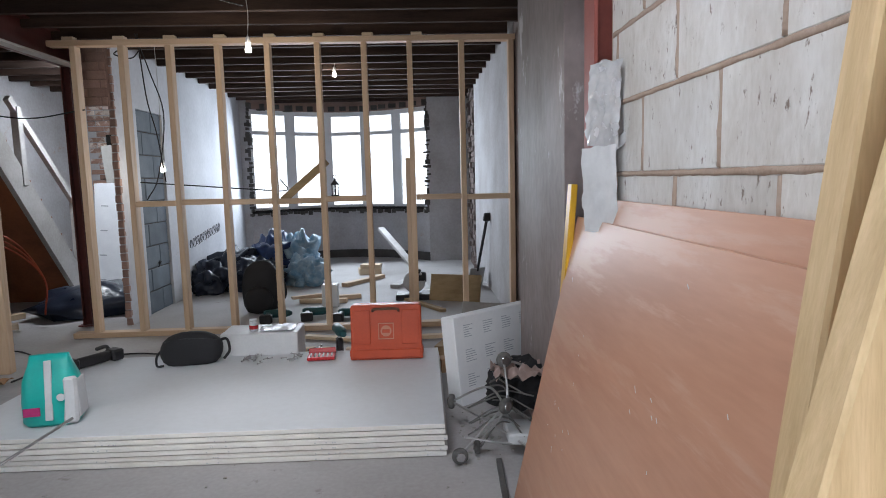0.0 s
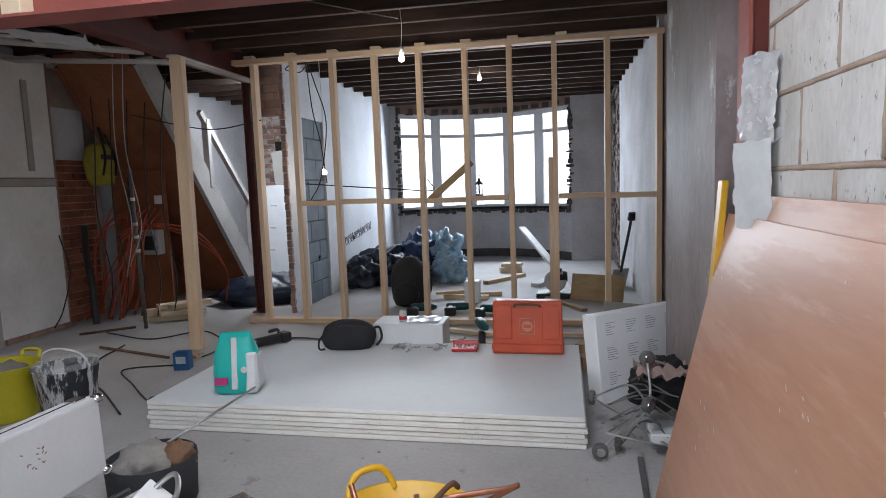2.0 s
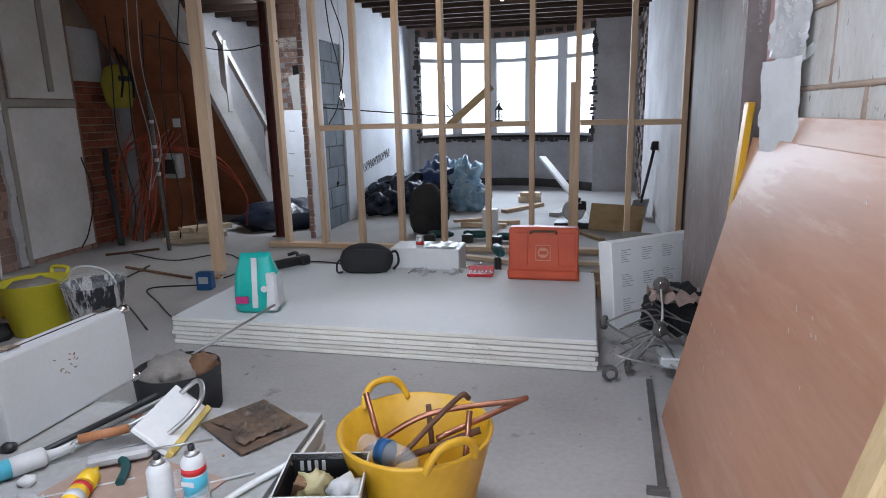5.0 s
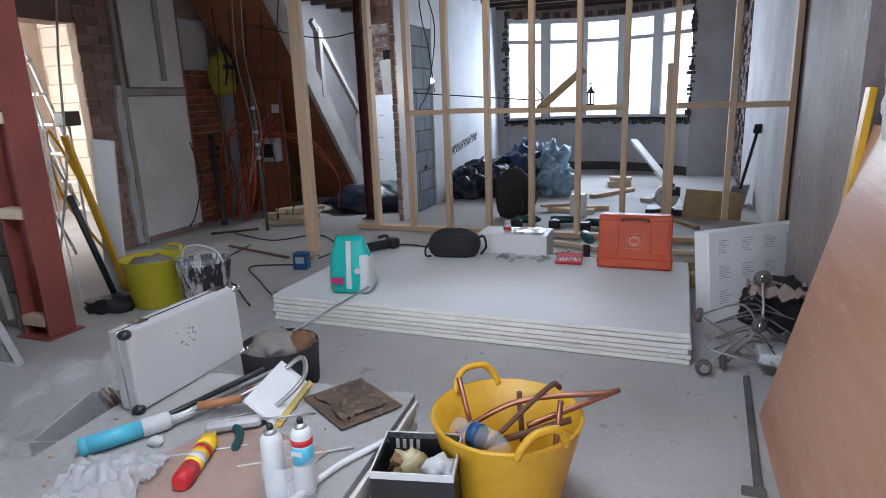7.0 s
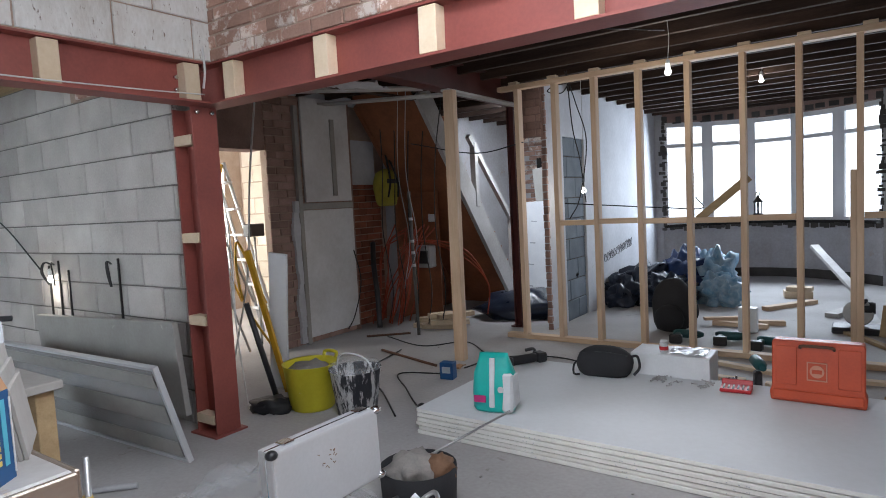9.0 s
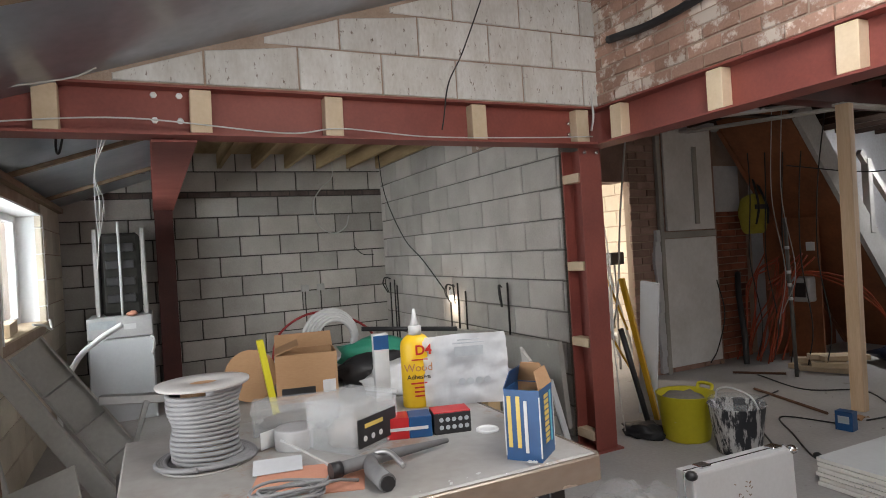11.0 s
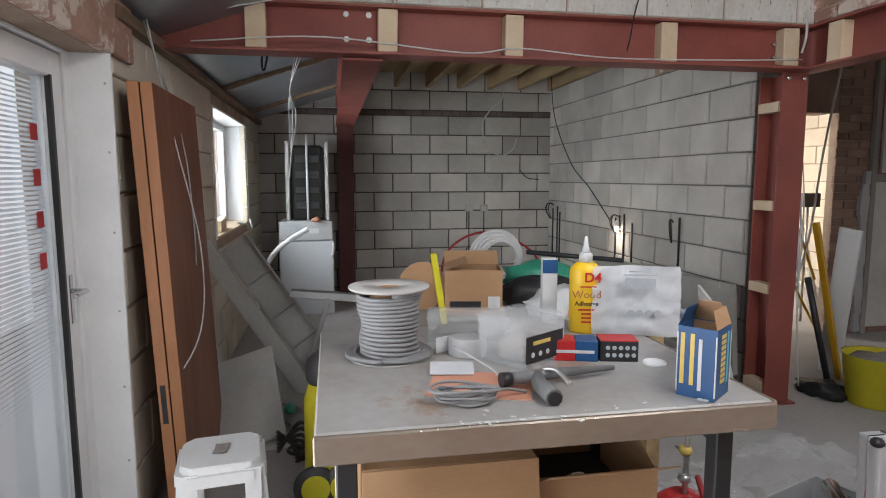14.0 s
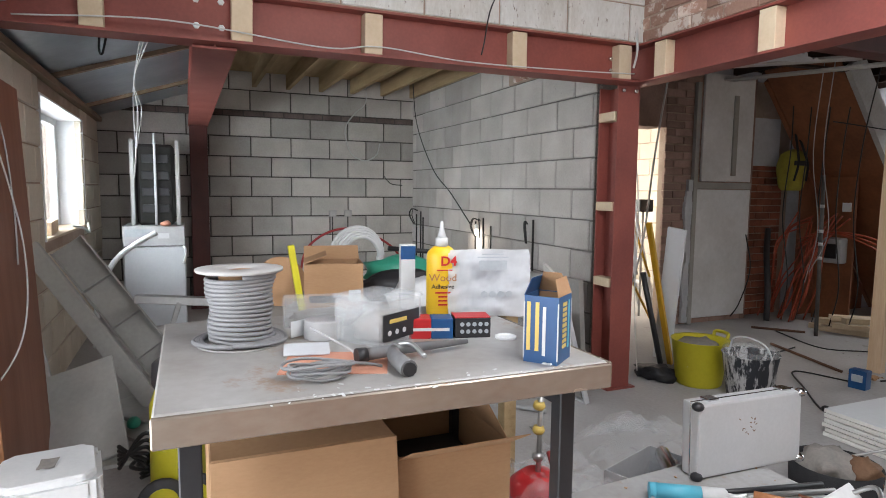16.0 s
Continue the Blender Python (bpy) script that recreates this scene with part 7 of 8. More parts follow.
for k in range(4):
    thing("cabinet_panel", box_bm(-0.25, 0.25, -0.2, 0.2, 0, 0.02, 0.002), "panelgrey", "grey cabinet panel lying on the floor", "panel", "dismantled cabinet panels", m=pose(-3.35 - 0.12 * k, -0.85 + 0.05 * k, 0.021 * k, 0, 0, 10 + 13 * k))
thing("metal_bracket", box_bm(-0.3, 0.3, -0.03, 0.03, 0, 0.05, 0.004), "steel", "grey metal rail lying across the panels", "rail", m=pose(-3.9, -0.5, 0.62, 0, 4, 80))
slab_between("metal_bracket", (-3.9, -0.75, 0.0), (-3.9, -0.55, 0.64), 0.05, 0.03, "steel", "grey metal rail standing on the floor", "rail")
thing("green_connector", blob_bm(0.05, 0.035, 0.05, 0.1, 2, 171, 2), "greenlid", "small green connector on the panels", "fitting", m=pose(-3.4, -0.78, 0.085))
for k in range(6):
    cable([(-2.9, -0.72, 0.02 + 0.02 * k), (-2.8, -0.6 - 0.03 * k, 0.12), (-2.7, -0.68, 0.3 - 0.03 * k), (-2.85, -0.8, 0.1 + 0.02 * k)], 0.009, "cableblack", "dark hose coil beside the vacuum", "hose")

# white stool and yellow vacuum
stl = base("plastic_stool", None, "white plastic step stool with a slotted side", "stool", m=pose(-2.13, -0.925, 0, 0, 0, 8) @ Matrix.Diagonal((0.88, 0.88, 1, 1)))
part("seat", prism_bm([(-0.11, -0.15), (0.11, -0.15), (0.15, -0.11), (0.15, 0.11), (0.11, 0.15), (-0.11, 0.15), (-0.15, 0.11), (-0.15, -0.11)], 0.035, pose(0, 0, 0.415, -90, 0, 0) @ pose(0, -0.035, 0), 0.006), "whiteplastic", stl)
for a in range(4):
    m4 = pose(0, 0, 0, 0, 0, 90 * a)
    bm = bmesh.new()
    for s in (-1, 1):
        add_box(bm, 0.0, 0.02, -0.03, 0.03, 0, 0.43, m4 @ pose(0.175, s * 0.115, 0, 0, -5, 0))
    add_box(bm, 0, 0.018, -0.12, 0.12, 0.385, 0.425, m4 @ pose(0.15, 0, 0))
    add_box(bm, 0, 0.018, -0.12, 0.12, 0.0, 0.10, m4 @ pose(0.178, 0, 0))
    part("side", bm, "whiteplastic", stl)
thing("dirt_mark", crumple_bm(0.08, 0.05, 0.002, 6, 6), "cloth", "grey scrap of tape on the stool", "scrap", m=pose(-2.13, -0.925, 0.45))
M["gundark"] = make_mat("dark_grey_plastic", (0.06, 0.06, 0.065), (0.04, 0.04, 0.043), 0.5, bump=0.04)
vc = base("vacuum_cleaner", None, "yellow and grey upright vacuum cleaner with hoses", "vacuum cleaner", m=pose(-2.60, -0.555, 0))
part("body", lathe_bm([(0.09, 0.04), (0.11, 0.06), (0.105, 0.45), (0.08, 0.52)], 20), "lime", vc)
part("head", lathe_bm([(0.085, 0.52), (0.095, 0.54), (0.09, 0.62), (0.04, 0.66)], 20), "gundark", vc, "dark grey motor head")
for y in (-0.1, 0.1):
    w = part("wheel", lathe_bm([(0.02, -0.02), (0.09, -0.015), (0.095, 0), (0.09, 0.015), (0.02, 0.02)], 20, pose(0.12, y * 0.6, 0.095, 0, 90, 0)), "gundark", vc)
    part("hub", lathe_bm([(0.06, -0.026), (0.06, 0.026)], 18, pose(0.12, y * 0.6, 0.095, 0, 90, 0)), "lime", w, "yellow wheel disc")
part("hose", tube_bm([(0.05, 0, 0.6), (0.1, 0.05, 0.68), (0.02, 0.1, 0.7), (-0.05, 0.05, 0.6), (-0.05, 0.1, 0.3)], 0.018), "black", vc)

here()
# ---- work table ----
TZ = 0.955
tb = base("work_table", (-1.18, -0.187, 0), "dusty grey topped work table on black steel legs", "table")
part("tabletop", box_bm(-0.37, 0.37, -0.457, 0.457, TZ - 0.054, TZ, 0.004), "tabletop", tb)
part("edging", box_bm(0.371, 0.384, -0.459, 0.459, TZ - 0.056, TZ - 0.002, 0.003), "tableedge", tb, "shiny worn brown edging")
part("edging", box_bm(-0.37, 0.37, 0.458, 0.469, TZ - 0.056, TZ - 0.002, 0.003), "tableedge", tb, "shiny worn brown edging")
for x in (-0.30, 0.30):
    for y in (-0.40, 0.39):
        part("leg", box_bm(x - 0.02, x + 0.02, y - 0.02, y + 0.02, 0, TZ - 0.056, 0.003), "black", tb)
part("rail", box_bm(-0.28, 0.28, 0.38, 0.40, TZ - 0.12, TZ - 0.065, 0.003), "black", tb)
here(0.222, -0.242, 0.0, 0.92, (0.03, -0.4, TZ))
# cable reel
rl = base("cable_reel", None, "grey cable wound on a white card reel", "cable reel", m=pose(-1.619, -0.209, TZ) @ Matrix.Diagonal((1.06, 1.06, 0.96, 1)))
M["reelcard"] = make_mat("reel_card", (0.45, 0.44, 0.43), (0.37, 0.36, 0.355), 0.75, bump=0.05)
part("flange", lathe_bm([(0.105, 0), (0.105, 0.005)], 32), "reelcard", rl)
part("flange", lathe_bm([(0.102, 0.198), (0.104, 0.202), (0.104, 0.206), (0.034, 0.206), (0.034, 0.198)], 32), "reelcard", rl)
part("drum", lathe_bm([(0.05, 0.005), (0.05, 0.2)], 20), "card", rl)
turns = []
for k in range(15 * 26 + 1):
    a = 2 * math.pi * k / 26
    r = 0.082 - 0.012 * math.sin(k / 390 * math.pi * 0.8) + 0.003 * math.sin(k * 0.21)
    turns.append((r * math.cos(a), r * math.sin(a), 0.19 - 0.0118 * k / 26 + 0.004 * math.sin(a * 1.03)))
for k in range(1, 4 * 26):
    a = 2 * math.pi * k / 26
    r = 0.086 + 0.026 * k / 104
    turns.append((r * math.cos(a), r * math.sin(a), 0.013 + 0.004 * math.sin(2.1 * a)))
bm = add_tube(bmesh.new(), turns, 0.0062, 6)
part("winding", bm, "reelcable", rl, "turns of grey cable")
# glue bottle
gb = base("glue_bottle", None, "yellow wood adhesive bottle with a white nozzle", "bottle", m=pose(-1.777, 0.428, TZ, 0, 0, 75))
part("bottle", lathe_bm([(0.044, 0), (0.047, 0.006), (0.047, 0.19), (0.044, 0.205), (0.03, 0.22), (0.022, 0.225)], 28, Matrix.Diagonal((1.05, 0.8, 1, 1))), "yellowprint", gb)
part("collar", lathe_bm([(0.021, 0.224), (0.021, 0.25), (0.017, 0.253)], 20), "white", gb, "white screw collar")
part("nozzle", lathe_bm([(0.015, 0.253), (0.009, 0.275), (0.004, 0.305)], 16), "white", gb, "white tapered nozzle")
text_part("D4", 0.042, pose(0.018, -0.0393, 0.178, 90), "red", gb, "red grade lettering", 0.001)
text_part("Wood", 0.034, pose(0.0, -0.0393, 0.125, 90), "dooredge", gb, "pale lettering", 0.0)
text_part("Adhesive", 0.020, pose(0.0, -0.0393, 0.097, 90), "black", gb, "dark lettering", 0.0003)
for k, w in enumerate((0.05, 0.03, 0.03, 0.03)):
    part("print_bar", box_bm(-w / 2, w / 2, -0.0394, -0.0382, 0.075 - 0.013 * k, 0.08 - 0.013 * k), "red", gb, "small red line of print")
part("cap_print", box_bm(-0.02, 0.03, -0.0392, -0.038, 0.148, 0.152), "red", gb)
# envelope, boxes
en = base("mailing_bag", None, "grey white plastic mailing bag standing on the table", "bag", m=pose(-1.69, 0.56, TZ, 0, 0, 74))
bm = crumple_bm(0.27, 0.215, 0.02, 20, 18, 4, 181, 0.06)
bm.transform(pose(0, 0.02, 0.108, 82, 0, 0))
part("bag", bm, "mailer", en)
part("bag_bulge", blob_bm(0.12, 0.035, 0.2, 0.1, 2, 182, 3, -0.8, 0.6), "mailer", en).location = (0, 0.05, 0)
for q in ((-0.04, 0.05, 0.155, 0.185), (-0.045, 0.055, 0.193, 0.197), (-0.03, 0.04, 0.203, 0.207)):
    part("print_bar", box_bm(q[0], q[1], -0.024, -0.0225, q[2], q[3]), "boxprint", en, "grey printed mark")
for k in range(4):
    part("print_mark", lathe_bm([(0.011, 0), (0.011, 0.0015)], 14, pose(-0.02 + 0.027 * k, -0.012, 0.075, 90)), "boxprint", en, "small round grey mark")
sb = base("screw_box", None, "open blue and yellow card screw box", "box", m=pose(-1.195, 0.464, TZ, 0, 0, 38) @ Matrix.Diagonal((0.76, 1.15, 0.97, 1)))
for nm, q in (("front_panel", (-0.055, 0.055, -0.042, -0.0395)), ("back_panel", (-0.055, 0.055, 0.0395, 0.042)), ("side_panel", (-0.055, -0.0525, -0.0395, 0.0395)), ("side_panel", (0.0525, 0.055, -0.0395, 0.0395))):
    part(nm, box_bm(*q, 0, 0.165), "blue", sb)
part("floor_panel", box_bm(-0.052, 0.052, -0.039, 0.039, 0.0, 0.03), "card", sb)
for nm, q, mm in (("inner_lining", (-0.052, 0.052, 0.037, 0.039), None), ("inner_lining", (0.050, 0.052, -0.037, 0.037), None)):
    part(nm, box_bm(*q, 0.03, 0.163), "card", sb, "plain brown card inside")
part("flap", prism_bm([(-0.055, 0), (0.055, 0), (0.03, 0.055), (-0.03, 0.055)], 0.002, pose(0, 0.041, 0.165, 24, 0, 0)), "card", sb, "raised brown card flap")
part("flap", prism_bm([(-0.042, 0), (0.042, 0), (0.034, 0.045), (-0.034, 0.045)], 0.002, pose(-0.055, 0, 0.165, 0, 0, 90) @ pose(0, 0, 0, 25)), "blue", sb, "raised blue card flap")
part("flap", prism_bm([(-0.042, 0), (0.042, 0), (0.034, 0.045), (-0.034, 0.045)], 0.002, pose(0.055, 0, 0.165, 0, 0, 90) @ pose(0, 0, 0, -20)), "card", sb, "raised brown card flap")
for x in (-0.04, -0.012):
    part("print_strip", box_bm(x - 0.006, x + 0.006, -0.0432, -0.042, 0.03, 0.15), "gold", sb, "yellow printed screw shape")
part("white_smear", box_bm(0.006, 0.016, -0.0434, -0.042, 0.02, 0.14), "white", sb, "white paint smear")
for k in range(9):
    part("print_bar", box_bm(0.055, 0.0562, -0.014, 0.012, 0.035 + 0.013 * k, 0.044 + 0.013 * k), "gold", sb, "yellow vertical lettering block")
part("print_bar", box_bm(0.055, 0.0562, 0.02, 0.03, 0.03, 0.15), "cyan", sb)
for x, y in ((-0.055, -0.042), (0.055, -0.042), (0.055, 0.042)):
    part("worn_edge", box_bm(x - 0.0018, x + 0.0018, y - 0.0018, y + 0.0018, 0.01, 0.15, 0.0005), "white", sb, "white worn card edge")
part("white_smear", crumple_bm(0.03, 0.012, 0.006, 10, 6, 6, 77), "white", sb, "dried white glue").location = (0.03, -0.055, 0.002)
rb = base("screw_carton", None, "small red and blue screw carton", "box", m=pose(-1.51, 0.284, TZ, 0, 0, 73))
part("carton", box_bm(-0.06, 0.0, -0.035, 0.035, 0, 0.055, 0.002), "red", rb)
part("carton_end", box_bm(0.0, 0.06, -0.035, 0.035, 0, 0.055, 0.002), "blue", rb, "blue half")
part("print_bar", box_bm(-0.05, 0.05, -0.0362, -0.035, 0.022, 0.03), "white", rb, "white line of print")
kb = base("screw_carton", None, "small black carton with rows of pale dots", "box", m=pose(-1.483, 0.395, TZ, 0, 0, 76))
part("carton", box_bm(-0.05, 0.05, -0.035, 0.035, 0, 0.055, 0.002), "black", kb)
part("lid", box_bm(-0.05, 0.05, -0.035, 0.035, 0.0551, 0.058, 0.001), "red", kb, "red lid")
for k in range(5):
    for j in range(2):
        part("print_dot", lathe_bm([(0.006, 0), (0.006, 0.001)], 10, pose(-0.03 + 0.017 * k, -0.035, 0.018 + 0.02 * j, 90)), "boxprint", kb)
# clear tubs
def clear_tub(p, sx, sy, h, rz, label):
    t = base("storage_tub", None, label, "tub", m=pose(*p, 0, 0, rz))
    bm = bmesh.new()
    w = 0.003
    add_box(bm, -sx / 2, sx / 2, -sy / 2, sy / 2, 0, w)
    for q in ((-sx / 2, sx / 2, -sy / 2, -sy / 2 + w), (-sx / 2, sx / 2, sy / 2 - w, sy / 2), (-sx / 2, -sx / 2 + w, -sy / 2 + w, sy / 2 - w), (sx / 2 - w, sx / 2, -sy / 2 + w, sy / 2 - w)):
        add_box(bm, *q, w, h)
    part("tub", bm, "clearplastic", t)
    part("lid", box_bm(-sx / 2 - 0.006, sx / 2 + 0.006, -sy / 2 - 0.006, sy / 2 + 0.006, h, h + 0.012, 0.004), "clearplastic", t)
    part("contents", blob_bm(sx * 0.4, sy * 0.4, h * 0.6, 0.3, 4, p[0], 3), "cloth", t, "dark fixings inside").location = (0, 0, 0.004)
    return t
t1 = clear_tub((-1.534, 0.141, TZ), 0.17, 0.16, 0.115, 122, "clear plastic tub of fixings with a black label")
part("label", box_bm(-0.075, 0.075, -0.0825, -0.0805, 0.015, 0.085), "black", t1, "black label")
part("label_mark", box_bm(-0.05, 0.02, -0.0835, -0.0826, 0.06, 0.07), "gold", t1, "yellow line of print")
for k in range(3):
    part("label_mark", lathe_bm([(0.007, 0), (0.007, 0.001)], 10, pose(-0.05 + 0.03 * k, -0.0826, 0.035, 90)), "white", t1, "white round mark")
clear_tub((-1.80, 0.05, TZ), 0.24, 0.16, 0.06, 80, "flat clear plastic tub with a lid")
tp = base("tape_roll", (-1.60, 0.005, TZ), "roll of grey duct tape standing flat", "tape")
part("roll", lathe_bm([(0.038, 0), (0.052, 0), (0.053, 0.003), (0.053, 0.047), (0.052, 0.05), (0.038, 0.05)], 28), "cablegrey", tp)
part("loose_end", box_bm(-0.001, 0.001, -0.055, 0, 0.004, 0.048, 0.0005, pose(-0.03, -0.04, 0, 0, 0, 30)), "white", tp, "pale loose end")
thing("wallet_card", box_bm(-0.055, 0.055, -0.03, 0.03, 0, 0.002), "mailer", "pale blue plastic card on the table", "card", m=pose(-1.44, -0.07, TZ + 0.012, 14, 0, 80))
thing("sanding_sheet", box_bm(-0.12, 0.12, -0.09, 0.09, 0, 0.002), "peach", "orange sanding sheet lying on the table", "sanding sheet", m=pose(-1.34, -0.02, TZ, 0, 0, 72))
turns = [((0.055 + 0.02 * k / 144) * math.cos(2 * math.pi * k / 24) + 0.006 * math.sin(k * 0.13), 0.036 * math.sin(2 * math.pi * k / 24) + 0.006 * math.sin(k * 0.17), 0.006 + 0.03 * k / 144 + 0.004 * math.sin(k * 0.6)) for k in range(145)]
turns += [(0.1, 0.03, 0.02), (0.14, 0.05, 0.006)]
bm = add_tube(bmesh.new(), turns, 0.0035, 6)
thing("cable_coil", bm, "reelcable", "small coil of grey cable on the table", "cable", m=pose(-1.235, -0.08, TZ, 0, 0, 80))
cable([(-1.5, -0.05, TZ + 0.05), (-1.42, -0.0, TZ + 0.03), (-1.36, 0.03, TZ + 0.012), (-1.28, 0.0, TZ + 0.01), (-1.25, -0.04, TZ + 0.02)], 0.003, "cablegrey", "thin grey wire on the table")
M["gungrey"] = make_mat("grey_gun_plastic", (0.17, 0.17, 0.175), (0.12, 0.12, 0.125), 0.5, bump=0.04)
M["greycard"] = make_mat("grey_card", (0.42, 0.415, 0.41), (0.35, 0.345, 0.34), 0.75, bump=0.05)
fg = base("foam_gun", None, "grey plastic applicator gun lying on the table", "applicator gun", m=pose(-1.23, 0.116, TZ, 0, 0, 0) @ Matrix.Diagonal((0.88, 0.88, 0.88, 1)))
part("barrel", add_tube(bmesh.new(), [(-0.07, -0.09, 0.03), (-0.09, 0.02, 0.032), (-0.15, 0.24, 0.018)], 0.013, 10, radii=[0.017, 0.016, 0.007]), "gungrey", fg)
part("cap", add_tube(bmesh.new(), [(-0.066, -0.115, 0.03), (-0.07, -0.088, 0.03)], 0.02, 12), "black", fg, "black end cap")
part("handle", add_tube(bmesh.new(), [(-0.085, -0.01, 0.03), (-0.03, -0.02, 0.024), (0.06, -0.015, 0.02)], 0.02, 10, radii=[0.018, 0.021, 0.023]), "gungrey", fg)
# Solid black disc gives the handle end the shade of a hollow
part("handle_end", add_tube(bmesh.new(), [(0.058, -0.015, 0.02), (0.066, -0.015, 0.02)], 0.018, 10), "black", fg, "solid black cap painting the shade of a hollow end")
part("trigger", tube_bm([(-0.09, 0.01, 0.045), (-0.06, 0.035, 0.05), (0.0, 0.05, 0.03)], 0.007), "steel", fg)
thing("lid_disc", lathe_bm([(0.03, 0), (0.03, 0.006), (0.024, 0.008), (0.024, 0.003)], 20), "whiteplastic", "small white plastic lid on the table", "lid", m=pose(-1.418, 0.472, TZ))
bm = bmesh.new()
for k in range(30):
    s = random.choice((0.0015, 0.003, 0.006))
    add_box(bm, -s, s, -s * 0.5, s * 0.5, 0, 0.001, pose(random.uniform(-1.2, -1.12) + random.uniform(0, 0.05), random.uniform(-0.2, 0.5), TZ, 0, 0, random.uniform(0, 180)))
thing("debris", bm, "white", "white paint flakes on the table", "debris", kind="stuff")
lb = base("level_case", None, "yellow and blue level box standing on the table", "box", m=pose(-1.92, 0.36, TZ, 0, 0, 80))
part("box", box_bm(-0.025, 0.025, -0.02, 0.02, 0, 0.22, 0.002), "white", lb)
part("print_panel", box_bm(-0.025, 0.025, -0.0215, -0.02, 0.17, 0.215), "blue", lb, "blue printed top")
here(0.06, -0.09)
# second bench behind, piled with boxes
bn = base("side_bench", (-2.55, 0.2, 0), "low bench piled with boxes behind the table", "bench")
part("top", box_bm(-0.5, 0.5, -0.55, 0.65, 0.80, 0.83, 0.003), "greyboard", bn)
for x in (-0.44, 0.44):
    for y in (-0.5, 0.6):
        part("leg", box_bm(x - 0.03, x + 0.03, y - 0.03, y + 0.03, 0, 0.80, 0.003), "joistnew", bn)
BZ = 0.831
cb = open_box("cardboard_box", (-2.36, 0.08, BZ), 0.24, 0.20, 0.19, "card", None, "small open brown cardboard box", 80)
part("flap", box_bm(-0.12, 0.12, 0, 0.003, 0, 0.09, 0.0, pose(0, 0.1, 0.19, -55, 0, 0)), "card", cb)
part("flap", box_bm(-0.1, 0.1, 0, 0.003, 0, 0.1, 0.0, pose(-0.12, 0, 0.19, 0, 0, 90) @ pose(0, 0, 0, 70)), "card", cb)
part("label", box_bm(0.06, 0.11, -0.102, -0.1, 0.03, 0.08), "white", cb, "white label")
part("print_bar", box_bm(-0.1, 0.03, -0.1015, -0.1, 0.03, 0.06), "black", cb, "dark printed lines")
thing("card_disc", lathe_bm([(0.105, 0), (0.105, 0.004)], 24, pose(0, 0, 0, 0, 78, 0)), "card", "round brown cardboard disc leaning on the box", "card", m=pose(-2.42, -0.13, BZ + 0.105))
thing("yellow_level", box_bm(-0.012, 0.012, -0.012, 0.012, 0, 0.29, 0.002), "lime", "short yellow level standing against the box", "spirit level", m=pose(-2.1, -0.09, BZ, 9, 0, 0))
thing("yellow_level", box_bm(-0.02, 0.02, -0.015, 0.015, 0, 0.2, 0.002), "lime", "short yellow level leaning on the bench", "spirit level", m=pose(-2.12, -0.30, BZ + 0.008, 35, 0, 0))
turns = [(0.012 * k / 28, (0.15 - 0.012 * k / 28) * math.cos(2 * math.pi * k / 28), (0.15 - 0.012 * k / 28) * math.sin(2 * math.pi * k / 28) + 0.16) for k in range(141)]
bm = add_tube(bmesh.new(), turns, 0.009, 6)
thing("pipe_coil", bm, "white", "coil of white plastic pipe standing on the bench", "pipe", m=pose(-2.8, 0.30, BZ, 0, 0, 10))
cable([(-2.75, 0.0, BZ + 0.02), (-2.75, 0.05, BZ + 0.22), (-2.8, 0.25, BZ + 0.3), (-2.85, 0.5, BZ + 0.2), (-2.8, 0.6, BZ + 0.01)], 0.006, "redcable", "thin red cable arching over the bench")
thing("green_bag", blob_bm(0.09, 0.17, 0.12, 0.35, 3, 191), "greenlid", "green plastic wrapped tool on the bench", "bag", m=pose(-2.55, 0.45, BZ + 0.06))
thing("dark_bag", blob_bm(0.10, 0.2, 0.13, 0.35, 3, 192), "black", "black bag lying on the bench", "bag", m=pose(-2.45, 0.42, BZ))
thing("white_bag", blob_bm(0.10, 0.14, 0.12, 0.35, 3, 193), "white", "crumpled white plastic bag on the bench", "bag", m=pose(-2.2, 0.42, BZ))
rpb = thing("paper_bag", blob_bm(0.08, 0.12, 0.09, 0.3, 3, 194), "peach", "red and white paper packet on the bench", "packet", m=pose(-2.15, 0.50, BZ))
thing("long_tool", add_tube(bmesh.new(), [(-2.75, 0.45, BZ + 0.2), (-2.7, 0.95, BZ + 0.15)], 0.012, 8), "black", "dark long tool lying across the bench", "tool")
here(0.222, -0.242, 0.0, 0.92, (0.03, -0.4, TZ))
for k in range(3):
    thing("board_scrap", box_bm(-0.004, 0.004, -0.11 + 0.02 * k, 0.10, 0, 0.2 - 0.03 * k, 0.001), "greyboard", "grey board scrap standing on the table", "board", "board scraps on the table", m=pose(-1.36 + 0.02 * k, 0.60, TZ, 0, -8, 64))
here(0.27, -0.19)
# cartons under the table
ct = base("cardboard_carton", None, "large brown cardboard carton under the table", "carton", m=pose(-1.56, -0.15, 0, 0, 0, 90))
part("body", box_bm(-0.21, 0.21, -0.2, 0.2, 0, 0.74, 0.004), "card", ct)
part("flap", box_bm(-0.21, 0.21, -0.004, 0, -0.22, 0, 0.001, pose(0, -0.205, 0.74, -8)), "card", ct)
part("seam", box_bm(0.10, 0.103, -0.203, -0.2, 0.0, 0.5), "joistnew", ct)
co = open_box("cardboard_carton", (-1.58, 0.24, 0), 0.32, 0.36, 0.66, "card", None, "open brown cardboard carton with pipe fittings", 90)
part("flap", box_bm(-0.16, 0.16, -0.003, 0, 0, 0.12, 0.001, pose(0, -0.178, 0.655, 60)), "card", co)
